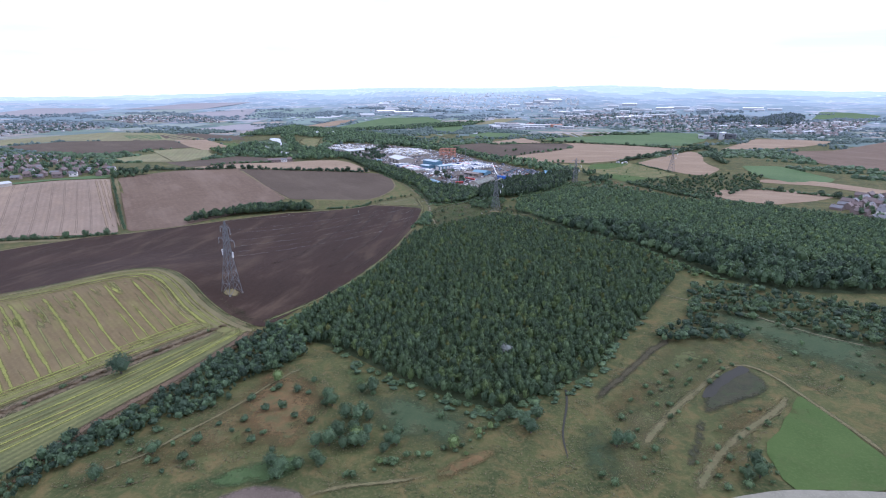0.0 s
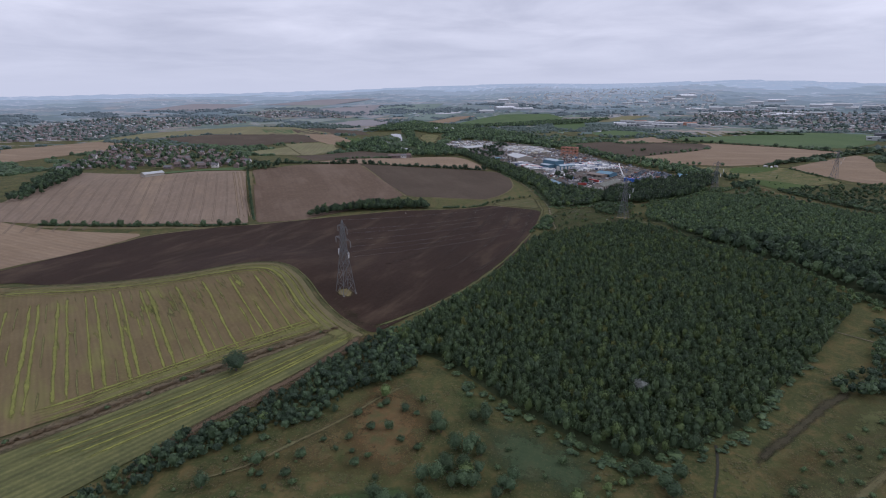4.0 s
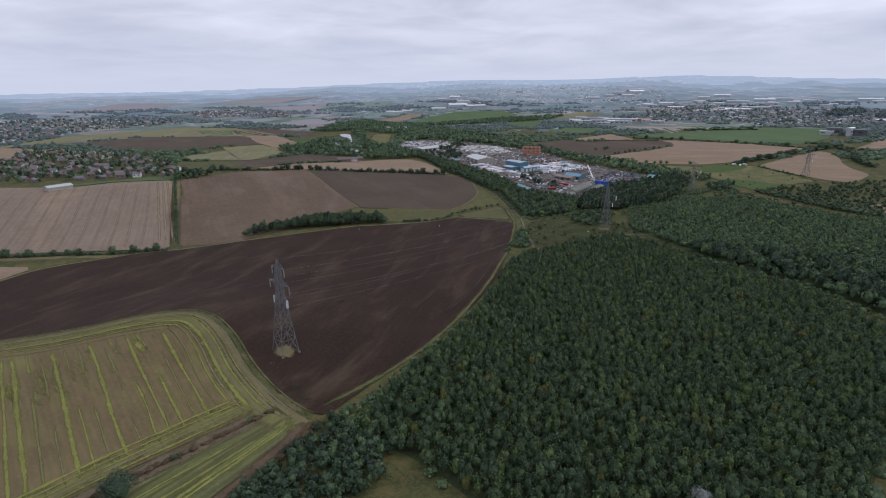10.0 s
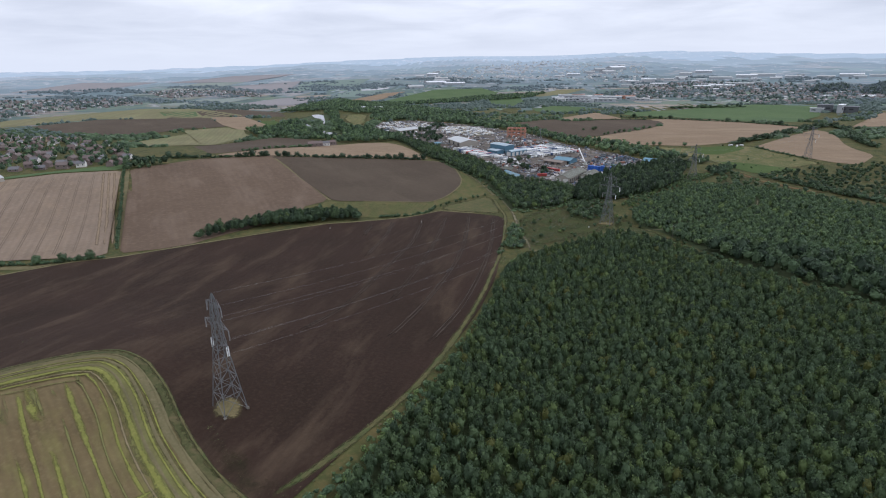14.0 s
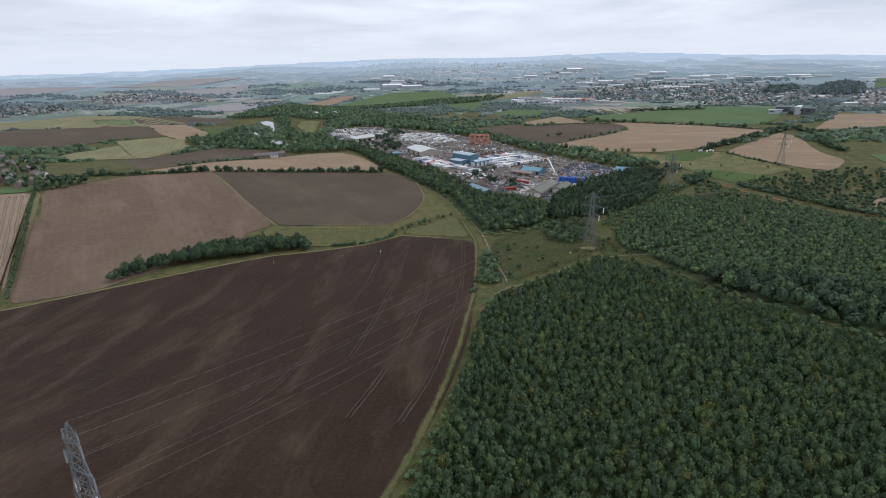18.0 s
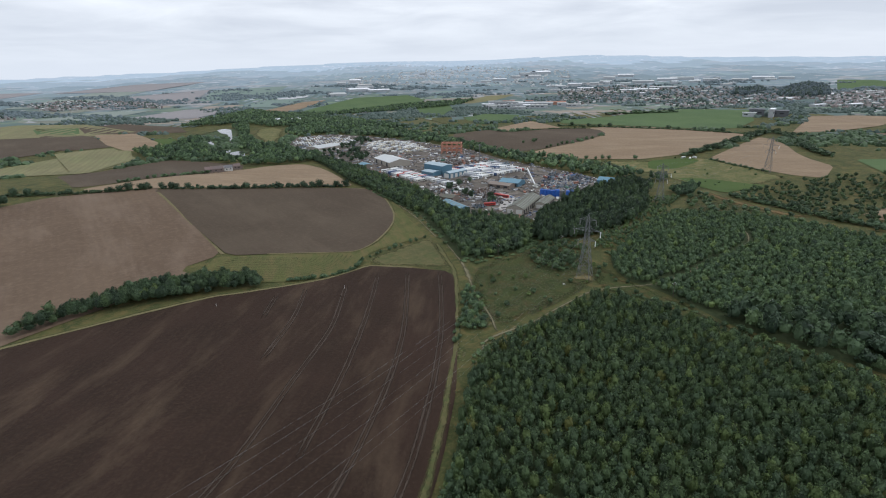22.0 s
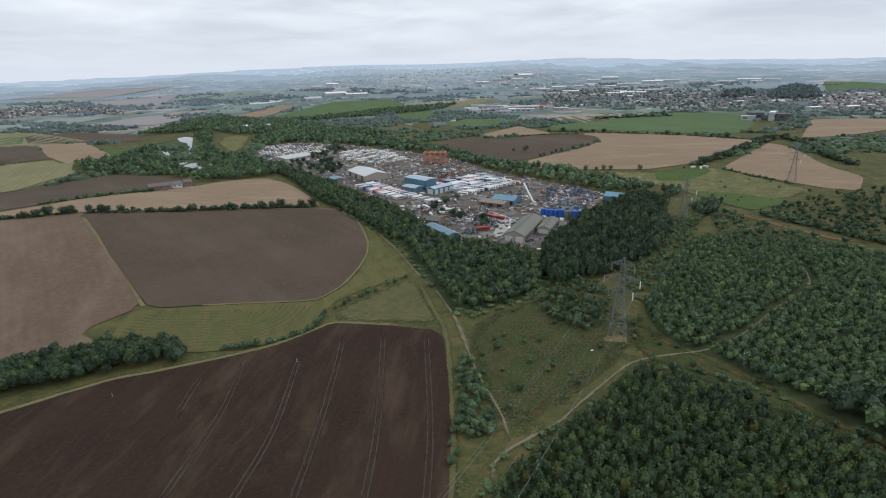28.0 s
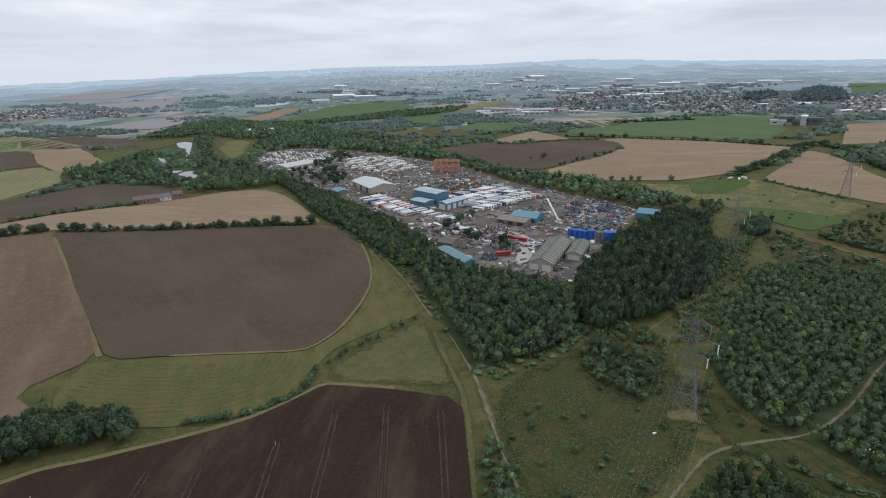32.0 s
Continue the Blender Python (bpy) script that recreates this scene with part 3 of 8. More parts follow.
def ribbon_arrays(line, width, lift, ragged=0.0, seed=0, step=5.0):
    p = rounded(line, 2, False)
    d = np.r_[0, np.cumsum(np.hypot(*np.diff(p, axis=0).T))]
    n = max(2, int(d[-1] / step))
    s = np.linspace(0, d[-1], n + 1)
    c = np.column_stack([np.interp(s, d, p[:, 0]), np.interp(s, d, p[:, 1])])
    t = np.gradient(c, axis=0)
    t /= np.hypot(t[:, 0], t[:, 1])[:, None] + 1e-9
    side = np.column_stack([-t[:, 1], t[:, 0]])
    rng = np.random.default_rng(seed)
    wl, wr = [width / 2 * (1 + ragged * 1.4 * np.convolve(np.pad(rng.uniform(-1, 1, n + 1), 1, "edge"), (0.25, 0.5, 0.25), "valid")) for _ in range(2)]
    a, b = c + side * wl[:, None], c - side * wr[:, None]
    za, zb, zc = lie(a[:, 0], a[:, 1]) + lift * 0.9, lie(b[:, 0], b[:, 1]) + lift * 0.9, lie(c[:, 0], c[:, 1]) + lift * 1.15
    v = np.concatenate([np.column_stack([a, za]), np.column_stack([c, zc]), np.column_stack([b, zb])])
    i, m = np.arange(n), n + 1
    f = np.concatenate([np.stack([i, i + m, i + m + 1, i + 1], 1), np.stack([i + m, i + 2 * m, i + 2 * m + 1, i + m + 1], 1)])
    return v, f[:, ::-1]


def ribbon(name, line, width, material, label="", category="", lift=0.4, ragged=0.3, parent=None, kind="structure", seed=1):
    """A strip of worn ground, mown crop or path that follows a line over the land."""
    v, f = ribbon_arrays(line, width, lift, ragged, seed)
    ob = new(name, mesh_of(name, v, f, [material], smooth=True))
    third = len(v) // 3
    ob.data.attributes.new("rim", "FLOAT", "POINT").data.foreach_set("value", np.r_[np.zeros(third), np.clip(np.minimum(np.arange(third), np.arange(third)[::-1]) / 2.0, 0, 1), np.zeros(third)].astype(np.float32))
    if parent:
        ob.parent = parent
        return ob
    return tagged(ob, label, category, kind=kind)


# the plan, in metres from the first pylon, y to the north
DARK = [(78, 57), (84, 74), (92, 108), (99, 153), (102, 211), (103, 296), (75, 305), (60, 308), (50, 310), (43, 311), (37, 304), (29, 297), (20, 289), (11, 284), (-2, 278), (-16, 273), (-33, 267), (-50, 262), (-141, 200), (-180, 173), (-205, 164), (-228, 143), (-257, 115), (-260, 83), (-266, 60), (-273, 31), (-279, 0), (-287, -49), (-275, -56), (-245, -26), (-216, -26), (-194, -20), (-167, -10), (-140, -3), (-112, 0), (-89, 9), (-70, 18), (-58, 21), (-43, 15), (-25, 0), (-8, -18), (8, -31), (22, -41), (34, -46), (38, -44), (43, -33), (58, 2)]
STUBBLE = [(-340, -80), (-236, -36), (-217, -27), (-195, -21), (-168, -11), (-141, -4), (-113, -1), (-90, 8), (-71, 17), (-59, 20), (-44, 14), (-26, -1), (-9, -19), (7, -32), (18, -44), (9, -49), (-6, -69), (-22, -91), (-36, -112), (-48, -130), (-58, -147), (-68, -161), (-135, -265), (-330, -260)]
EDGE_N = [(-236, -36), (-216, -26), (-194, -20), (-167, -10), (-140, -3), (-112, 0), (-89, 9), (-70, 18), (-58, 21), (-43, 15), (-25, 0), (-8, -18), (8, -31), (22, -41), (34, -46)]
STRIPFIELD = [(18, -48), (30, -44), (25, -71), (13, -102), (2, -126), (-6, -148), (-10, -161), (-3, -142), (-14, -172), (-58, -285), (-130, -280), (-57, -169), (-50, -154), (-40, -138), (-30, -119), (-16, -100), (-1, -78)]
PALETAN = [(-518, 115), (-414, 104), (-369, 101), (-334, 106), (-262, 120), (-263, 86), (-272, 39), (-284, 3), (-285, -40)]
WFIELD = [(-188, 178), (-267, 160), (-318, 141), (-383, 113), (-452, 100), (-494, 120), (-488, 162), (-598, 328), (-582, 349), (-514, 342), (-440, 356), (-408, 398), (-351, 425)]
WGREEN = [(-454, 372), (-376, 463), (-353, 430), (-412, 402), (-444, 360)]
BROWN2 = [(-205, 527), (-130, 428), (-71, 343), (-91, 313), (-68, 297), (-102, 260), (-124, 228), (-142, 201), (-168, 190), (-182, 184), (-345, 433), (-301, 505), (-211, 544)]
GREY = [(-212, 534), (-166, 541), (-110, 548), (-47, 559), (15, 561), (35, 527), (46, 487), (53, 451), (54, 421), (50, 392), (43, 364), (35, 349), (27, 342), (-9, 342), (-36, 342), (-65, 340), (-119, 412)]
NTAN = [(-276, 522), (-247, 528), (-234, 541), (-211, 542), (-125, 552), (-49, 566), (-1, 571), (-36, 641), (-64, 689), (-94, 722), (-133, 714), (-161, 674), (-212, 628), (-248, 601), (-274, 566), (-294, 544)]
NGREY = [(-307, 549), (-277, 570), (-252, 606), (-188, 634), (-162, 674), (-181, 731), (-257, 776), (-318, 799), (-345, 753), (-363, 687), (-396, 656)]
PALEGREEN = [(-542, 873), (-515, 900), (-476, 931), (-366, 808), (-364, 762), (-369, 695), (-390, 677)]
FAR_TAN1 = [(-626, 1133), (-542, 1144), (-417, 982), (-367, 920), (-431, 892), (-509, 970)]
FAR_PURPLE = [(-743, 1133), (-685, 1137), (-627, 1126), (-485, 942), (-526, 914), (-564, 902)]
FAR_BROWN = [(-761, 1301), (-689, 1365), (-502, 1263), (-433, 1144), (-536, 1143), (-656, 1153)]
FAR_GREEN1 = [(-461, 1046), (-410, 1037), (-380, 953), (-402, 946)]
FAR_GREEN2 = [(-859, 1284), (-794, 1289), (-761, 1301), (-670, 1156), (-756, 1150)]
FAR_HILL1 = [(-1043, 790), (-1106, 1058), (-1064, 1173), (-962, 1381), (-791, 1377), (-556, 1176), (-625, 1106), (-898, 1084)]
FAR_HILL2 = [(-936, 918), (-886, 1068), (-634, 1123), (-532, 991), (-571, 846), (-619, 785), (-746, 817)]
FAR_HILL3 = [(-532, 717), (-483, 896), (-428, 901), (-377, 806), (-371, 678), (-483, 661)]
FAR_HILL4 = [(-1087, 620), (-1026, 822), (-654, 754), (-692, 711), (-847, 676), (-863, 448)]
MEADOW = [(-74, 336), (-63, 338), (-36, 341), (-8, 341), (27, 341), (35, 347), (44, 362), (52, 389), (55, 421), (53, 462), (46, 500), (55, 486), (66, 439), (78, 401), (87, 380), (72, 368), (56, 356), (43, 342), (38, 329), (34, 308), (19, 294), (6, 286), (-20, 285), (-60, 290), (-72, 312)]
MEADOW_E = [(43, 329), (59, 346), (88, 376), (100, 322), (101, 304), (60, 310), (44, 311)]
R_GREY = [(130, 1023), (202, 1076), (235, 1028), (290, 1059), (340, 1062), (399, 1056), (417, 1020), (411, 964), (361, 897), (310, 848), (280, 824), (244, 800), (200, 800), (168, 848), (133, 914)]
R_TAN1 = [(214, 1089), (268, 1166), (321, 1239), (340, 1144), (354, 1075), (291, 1066), (227, 1037)]
R_TAN2 = [(406, 1063), (497, 1076), (566, 1008), (613, 927), (635, 876), (535, 776), (469, 735), (385, 716), (322, 727), (258, 739), (237, 783), (279, 821), (360, 892), (409, 958)]
R_TAN3 = [(632, 853), (637, 825), (622, 764), (597, 701), (590, 666), (592, 618), (548, 568), (525, 586), (510, 615), (486, 666), (474, 698), (561, 781)]
R_TAN4 = [(717, 900), (926, 1168), (1042, 1178), (1145, 1154), (954, 1003), (806, 918)]
R_BROWN = [(833, 879), (995, 944), (1271, 1172), (1340, 1128), (878, 546), (862, 611), (802, 691)]
R_GREEN = [(641, 649), (706, 646), (723, 522), (695, 490), (638, 491), (619, 560)]
R_TAN5 = [(468, 409), (534, 445), (601, 425), (629, 374), (583, 345), (521, 320), (486, 345)]
R_TAN6 = [(610, 524), (685, 500), (739, 409), (708, 369), (660, 461), (595, 495)]
ROUGH_E = [(326, 717), (399, 708), (453, 715), (481, 702), (495, 657), (508, 628), (514, 578), (449, 544), (403, 516), (391, 539), (381, 580), (369, 627), (339, 645)]
F_GREENA = [(-290, 1519), (-299, 1674), (-203, 2112), (-5, 2176), (69, 1980), (10, 1803), (-186, 1567)]
F_GREENB = [(34, 1692), (146, 1767), (158, 1588), (121, 1414), (59, 1487)]
F_GREENC = [(170, 1350), (232, 1455), (320, 1403), (276, 1252), (177, 1277)]
F_GREEND = [(184, 1830), (296, 2066), (410, 2095), (316, 1907), (217, 1802)]
PITCH = [(392, 1243), (528, 1306), (643, 1402), (769, 1437), (887, 1335), (770, 1111), (665, 983), (593, 1006), (459, 1114), (373, 1166)]
F_STRIP = [(-437, 1642), (-372, 1983), (-301, 2049), (-328, 1665), (-362, 1523)]
ORANGE = [(-277, 1081), (-297, 1179), (-277, 1220), (-233, 1182), (-205, 1048), (-197, 973), (-218, 955)]
LAKE1 = [(-382, 1174), (-374, 1198), (-351, 1175), (-320, 1089), (-289, 1002), (-268, 953), (-269, 943), (-302, 1021), (-330, 1092), (-350, 1110)]
LAKE2 = [(-245, 848), (-243, 874), (-227, 876), (-208, 824), (-216, 813), (-228, 836)]
LAKE3 = [(-339, 999), (-335, 1010), (-304, 953), (-305, 938), (-320, 960)]
LAKE4 = [(-280, 880), (-268, 896), (-253, 889), (-247, 866), (-261, 860)]
FAR_LAKE = [(-509, 2139), (-404, 2253), (-399, 2167), (-476, 2056)]
POND = [(255, -116), (261, -104), (280, -88), (290, -81), (293, -90), (294, -103), (286, -109), (268, -118), (253, -125)]
SPORTS = [(266, -145), (281, -132), (299, -110), (304, -110), (306, -127), (307, -144), (309, -157), (304, -169), (295, -169), (278, -169), (262, -169)]
W_MAIN = [(53, -56), (55, -41), (60, -25), (68, -2), (81, 38), (92, 82), (98, 120), (104, 155), (112, 178), (122, 190), (134, 200), (149, 214), (161, 225), (174, 238), (187, 246), (201, 240), (213, 228), (224, 212), (237, 191), (251, 169), (270, 150), (285, 132), (300, 100), (307, 54), (261, -20), (225, -69), (211, -93), (190, -106), (172, -123), (163, -123), (146, -115), (119, -98), (100, -82), (80, -66)]
W_EAST = [(216, 316), (211, 290), (214, 270), (226, 256), (236, 232), (243, 212), (253, 196), (272, 172), (292, 150), (306, 130), (316, 106), (328, 75), (344, 43), (367, 27), (402, 22), (447, 24), (599, 224), (583, 232), (540, 268), (495, 296), (446, 330), (426, 330), (400, 378), (372, 410), (346, 420), (318, 434), (298, 422), (275, 397), (247, 360), (228, 330)]
W_EAST_S = [(243, 212), (253, 196), (272, 172), (292, 150), (306, 130), (316, 106), (328, 75), (344, 43), (367, 27), (402, 22), (447, 24), (480, 70), (430, 92), (392, 120), (360, 160), (330, 190), (300, 206), (272, 214), (254, 222)]
W_EAST_N = [(216, 316), (211, 290), (214, 270), (226, 256), (236, 232), (246, 222), (272, 214), (300, 206), (330, 190), (360, 160), (392, 120), (430, 92), (480, 70)] + W_EAST[16:]
W_DARK = [(173, 392), (168, 362), (177, 348), (195, 355), (214, 362), (240, 382), (271, 412), (296, 455), (312, 500), (333, 540), (328, 581), (304, 572), (278, 539), (244, 501), (205, 448), (188, 424)]
W_STRIP = [(-103, 791), (-49, 736), (30, 610), (64, 569), (84, 526), (104, 463), (125, 434), (156, 423), (174, 405), (169, 362), (156, 335), (126, 322), (109, 319), (102, 349), (91, 392), (77, 449), (44, 511), (15, 560), (-12, 601), (-52, 688)]
W_RIVER1 = [(-419, 891), (-376, 921), (-375, 1003), (-369, 1049), (-297, 900), (-242, 819), (-185, 732), (-258, 791), (-318, 799), (-365, 819)]
W_RIVER2 = [(-238, 893), (-293, 1050), (-361, 1212), (-357, 1310), (-271, 1046), (-213, 926), (-165, 904), (-69, 768), (-90, 742), (-133, 714), (-174, 714), (-219, 800)]
W_BAND = [(-214, 1090), (-210, 1209), (-67, 1139), (42, 1079), (134, 924), (168, 848), (198, 789), (235, 756), (291, 711), (340, 641), (359, 609), (300, 601), (265, 649), (221, 693), (190, 732), (143, 826), (99, 900), (47, 960), (-53, 1044), (-117, 1075), (-175, 1034)]
W_BAND2 = [(-491, 1242), (-509, 1439), (-466, 1708), (-306, 1523), (-156, 1405), (-23, 1239), (39, 1152), (-45, 1135), (-213, 1218), (-278, 1213), (-370, 1313), (-426, 1274)]
W_BAND3 = [(-362, 1523), (-186, 1567), (10, 1803), (245, 1930), (180, 1758), (18, 1628), (-172, 1489), (-275, 1408)]
W_COPSE = [(-142, 210), (-136, 232), (-125, 251), (-108, 271), (-92, 284), (-66, 294), (-30, 290), (-20, 278), (-58, 266), (-90, 254), (-116, 240), (-134, 218)]
YARD = [(-168, 928), (-175, 1034), (-115, 1068), (-52, 1037), (47, 954), (151, 825), (190, 732), (221, 693), (265, 649), (298, 597), (266, 552), (218, 481), (181, 418), (157, 426), (126, 439), (104, 467), (84, 529), (64, 569), (30, 612), (-48, 729), (-105, 799)]
V_TOWN = [(-640, 368), (-845, 644), (-893, 771), (-714, 740), (-542, 693), (-387, 496), (-371, 452), (-470, 402), (-542, 370)]
TOWN_W = [(-1209, 592), (-1277, 765), (-1093, 836), (-1186, 1245), (-1053, 1520), (-1252, 1709), (-1677, 1517), (-1671, 1068), (-1647, 889)]
TOWN_E = [(576, 294), (651, 367), (730, 397), (714, 340), (600, 197), (580, 223)]
TOWN_MID = [(494, 1666), (773, 1757), (779, 1456), (971, 1491), (1122, 1631), (1301, 1655), (1494, 1909), (1251, 2154), (885, 2319), (576, 2155)]
TOWN_NE = [(1119, 1453), (1168, 1359), (1245, 1336), (1655, 1792), (1606, 1888), (1374, 1774)]
TOWN_N = [(-322, 2333), (-25, 2641), (465, 2521), (646, 2266), (891, 3240), (297, 3862), (-366, 3290)]
TOWN_NW = [(-1112, 1737), (-958, 1882), (-774, 1787), (-963, 2057), (-1266, 2119), (-1379, 1966)]
SCRAPLAND = [(-145, 1215), (-102, 1392), (53, 1431), (138, 1203), (120, 1025), (-25, 1148)]
SCRUB_S = [(40, -46), (29, -79), (19, -112), (9, -135), (0, -155), (-1, -146), (-8, -166), (-13, -182), (-20, -205), (4, -179), (8, -164), (16, -154), (29, -137), (39, -132), (30, -143), (40, -131), (47, -108), (61, -93), (70, -76), (68, -58), (58, -58)]
ROUGH_A = [(6, -176), (18, -157), (34, -132), (55, -111), (73, -89), (94, -110), (91, -140), (82, -155), (46, -169), (24, -181)]
ROUGH_B = [(198, -169), (208, -136), (229, -105), (260, -77), (282, -57), (285, -82), (255, -109), (231, -142), (217, -171)]
ROUGH_C = [(228, -171), (244, -142), (262, -126), (287, -115), (298, -108), (283, -126), (260, -149), (242, -170)]
WETGRASS = [(88, -83), (104, -104), (142, -113), (165, -132), (150, -152), (125, -151), (110, -139), (100, -112)]
CLEARING = [(116, 211), (116, 241), (114, 275), (118, 299), (142, 325), (165, 338), (184, 336), (202, 317), (198, 277), (176, 253), (158, 237), (137, 219)]
W_SCRUBE = [(306, 30), (341, 37), (368, 16), (413, -6), (431, -14), (380, -79), (360, -52), (338, -38), (315, -18), (281, -32)]
W_HEATH = [(345, 420), (372, 410), (400, 378), (412, 402), (390, 442), (378, 500), (362, 520), (345, 480), (330, 440)]
MUD = [(66, -180), (73, -174), (84, -172), (94, -174), (101, -180), (96, -186), (72, -186)]
NETTLES = [(51, -178), (65, -166), (77, -158), (95, -153), (92, -164), (87, -171), (66, -177)]
GREENRIDE = [(204, 306), (209, 290), (212, 270), (224, 254), (234, 232), (241, 212), (252, 194), (271, 170), (290, 148), (304, 128), (300, 104), (286, 130), (270, 151), (252, 170), (238, 192), (226, 212), (214, 230), (202, 244), (189, 262)]
WETE = [(283, -19), (329, 10), (349, -17), (384, -47), (395, -60), (351, -115), (341, -106), (328, -92), (313, -81), (306, -57), (285, -50)]
OLIVE_A = [(247, -68), (262, -54), (279, -50), (285, -64), (281, -79), (265, -91), (249, -104), (240, -94)]
DRY_A = [(252, -124), (268, -118), (285, -108), (300, -103), (286, -121), (268, -138), (252, -152), (238, -165), (234, -165), (245, -146)]
DRY_B = [(218, -105), (230, -92), (239, -92), (239, -109), (225, -125), (214, -128), (210, -119)]
OLIVE_B = [(214, -168), (226, -146), (239, -127), (250, -118), (246, -135), (231, -159), (222, -174)]
RUSSET_A = [(294, -108), (297, -117), (295, -129), (285, -130), (281, -127)]
RUSSET_B = [(51, -96), (64, -88), (77, -95), (95, -123), (93, -147), (78, -155), (64, -152), (47, -134)]
GREEN_A = [(194, -136), (208, -128), (216, -139), (215, -156), (203, -171), (193, -166)]
GREEN_B = [(232, -110), (246, -99), (250, -109), (238, -123), (225, -131)]
GREEN_C = [(86, -86), (107, -91), (120, -109), (110, -114), (94, -110)]
GREEN_D = [(258, -151), (265, -148), (263, -161), (258, -168), (248, -169), (250, -161)]
MUDSTRIP = [(244, -137), (247, -136), (243, -147), (234, -159), (232, -159)]
SCRUBE2 = [(261, -40), (288, -27), (313, -42), (309, -51), (280, -54), (256, -55)]
CLUMP_A = [(101, -143), (107, -141), (113, -143), (105, -152), (112, -150), (99, -150), (96, -159), (122, -148), (125, -144), (107, -133), (112, -133), (102, -132), (91, -117), (110, -111), (105, -112), (91, -164), (85, -169)]
CLUMP_B = [(176, -135), (182, -129), (189, -111), (170, -129), (257, -157), (256, -163), (251, -164), (210, -147), (215, -145)]
BUSHLINE = [(107, -170), (116, -163), (126, -159), (136, -155), (147, -152), (155, -143), (162, -135)]
GREEN_E = [(388, 603), (423, 592), (450, 562), (471, 544), (430, 530), (403, 516), (392, 550)]
HEATH_N = [(407, 506), (470, 548), (564, 569), (634, 561), (560, 440), (493, 380), (446, 345), (420, 410), (413, 480)]
RUSSET_N = [(378, 528), (390, 526), (396, 493), (402, 465), (409, 442), (416, 423), (428, 404), (412, 402), (398, 423), (390, 442), (384, 465), (379, 493)]
TREES_N = [(351, 531), (380, 556), (388, 543), (364, 508), (346, 502)]
RIDE_SCRUB = [(232, 397), (272, 441), (321, 502), (348, 498), (316, 451), (272, 397), (230, 335), (209, 331)]
BUSH_P = [(165, 348), (184, 361), (202, 350), (206, 331), (193, 307), (183, 286), (171, 290), (160, 311)]
BUSH_Q = [(108, 267), (113, 271), (117, 251), (119, 231), (118, 209), (105, 210), (107, 238)]
TRODDEN = [(12, -46), (18, -45), (28, -46), (36, -48), (34, -56), (30, -64), (22, -59), (19, -52)]
H_W = [(-380, 110), (-336, 126), (-286, 143), (-256, 154), (-231, 156), (-187, 174)]
H_V = [(-356, 437), (-283, 329), (-228, 247), (-191, 193)]
H_GREYN = [(-210, 540), (-179, 539), (-144, 542), (-110, 548), (-71, 558), (-34, 565), (-6, 569)]
H_BROWNN = [(-373, 505), (-339, 513), (-289, 516), (-243, 527), (-216, 540)]
H_MEADOW = [(-8, 287), (2, 288), (13, 290), (29, 299), (36, 309), (38, 324), (47, 336), (57, 347), (73, 364), (86, 377)]
H_DITCH = [(15, -47), (-3, -74), (-19, -96), (-33, -116), (-44, -134), (-53, -151), (-62, -165), (-135, -272)]
H_R1 = [(448, 722), (488, 745), (525, 770), (596, 834), (669, 900)]
H_R2 = [(681, 911), (687, 871), (652, 784), (627, 711), (624, 667)]
H_R3 = [(355, 1120), (444, 1071), (558, 994), (609, 921), (650, 878)]
H_R4 = [(472, 694), (483, 662), (495, 634), (507, 611)]
H_RG1 = [(250, 1031), (298, 1049), (340, 1062), (399, 1056)]
H_RG2 = [(267, 815), (292, 839), (314, 856), (346, 889), (367, 901)]
H_TAN2S = [(288, 736), (310, 728), (326, 726), (343, 724), (376, 718)]
H_PITCH = [(533, 1359), (615, 1367), (712, 1349)]
H_E1 = [(401, 503), (436, 392), (472, 328), (501, 294)]
H_E2 = [(556, 443), (605, 394), (630, 366), (658, 338)]
H_FAR1 = [(-851, 1368), (-821, 1435), (-742, 1455)]
PATH_MAIN = [(76, 454), (93, 387), (103, 345), (110, 314), (112, 295), (113, 282), (114, 271), (115, 259), (117, 246), (120, 231), (122, 220), (122, 211), (123, 204)]
PATH_N = [(94, 369), (86, 396), (77, 428), (65, 461), (52, 493)]
PATH_CROSS = [(113, 184), (114, 195), (117, 198), (122, 203), (129, 207), (138, 213), (143, 216), (154, 227), (171, 243), (186, 256), (198, 259), (211, 261), (224, 262), (238, 268), (252, 277), (269, 290), (289, 306), (311, 319), (325, 332), (337, 352), (344, 372)]
PATH_RIDE = [(185, 330), (203, 349), (228, 371), (254, 392), (280, 413)]
TRACK_DARK = [(74, 46), (83, 68), (91, 103), (98, 147), (102, 211), (105, 296), (98, 327), (92, 363)]
TRACK_DARKS = [(32, -41), (40, -31), (53, -9), (66, 19), (80, 64), (91, 119), (100, 189)]
TRACK_HEDGE = [(32, -48), (26, -73), (15, -105), (4, -129), (-4, -150), (-10, -176)]
STRIP_LINE = [(-205, 527), (-130, 428), (-70, 343)]
STREAM = [(198, -106), (196, -120), (190, -140), (190, -154), (195, -166)]
TRACK_POND = [(202, -168), (217, -150), (228, -137), (244, -118), (260, -103), (274, -87), (289, -79), (297, -85), (301, -97), (303, -109), (306, -123), (309, -139), (310, -154)]
TRACK_S = [(229, -174), (242, -156), (261, -138), (287, -119), (297, -108)]
TRACK_E = [(280, 19), (315, -5), (330, -22), (349, -45), (371, -61)]
BANK = [(139, -169), (153, -158), (166, -150)]
TR_A = [(52, 296), (52, 251), (51, 216), (48, 170), (40, 110)]
TR_B = [(72, 299), (74, 214), (70, 165), (59, 104), (47, 63)]
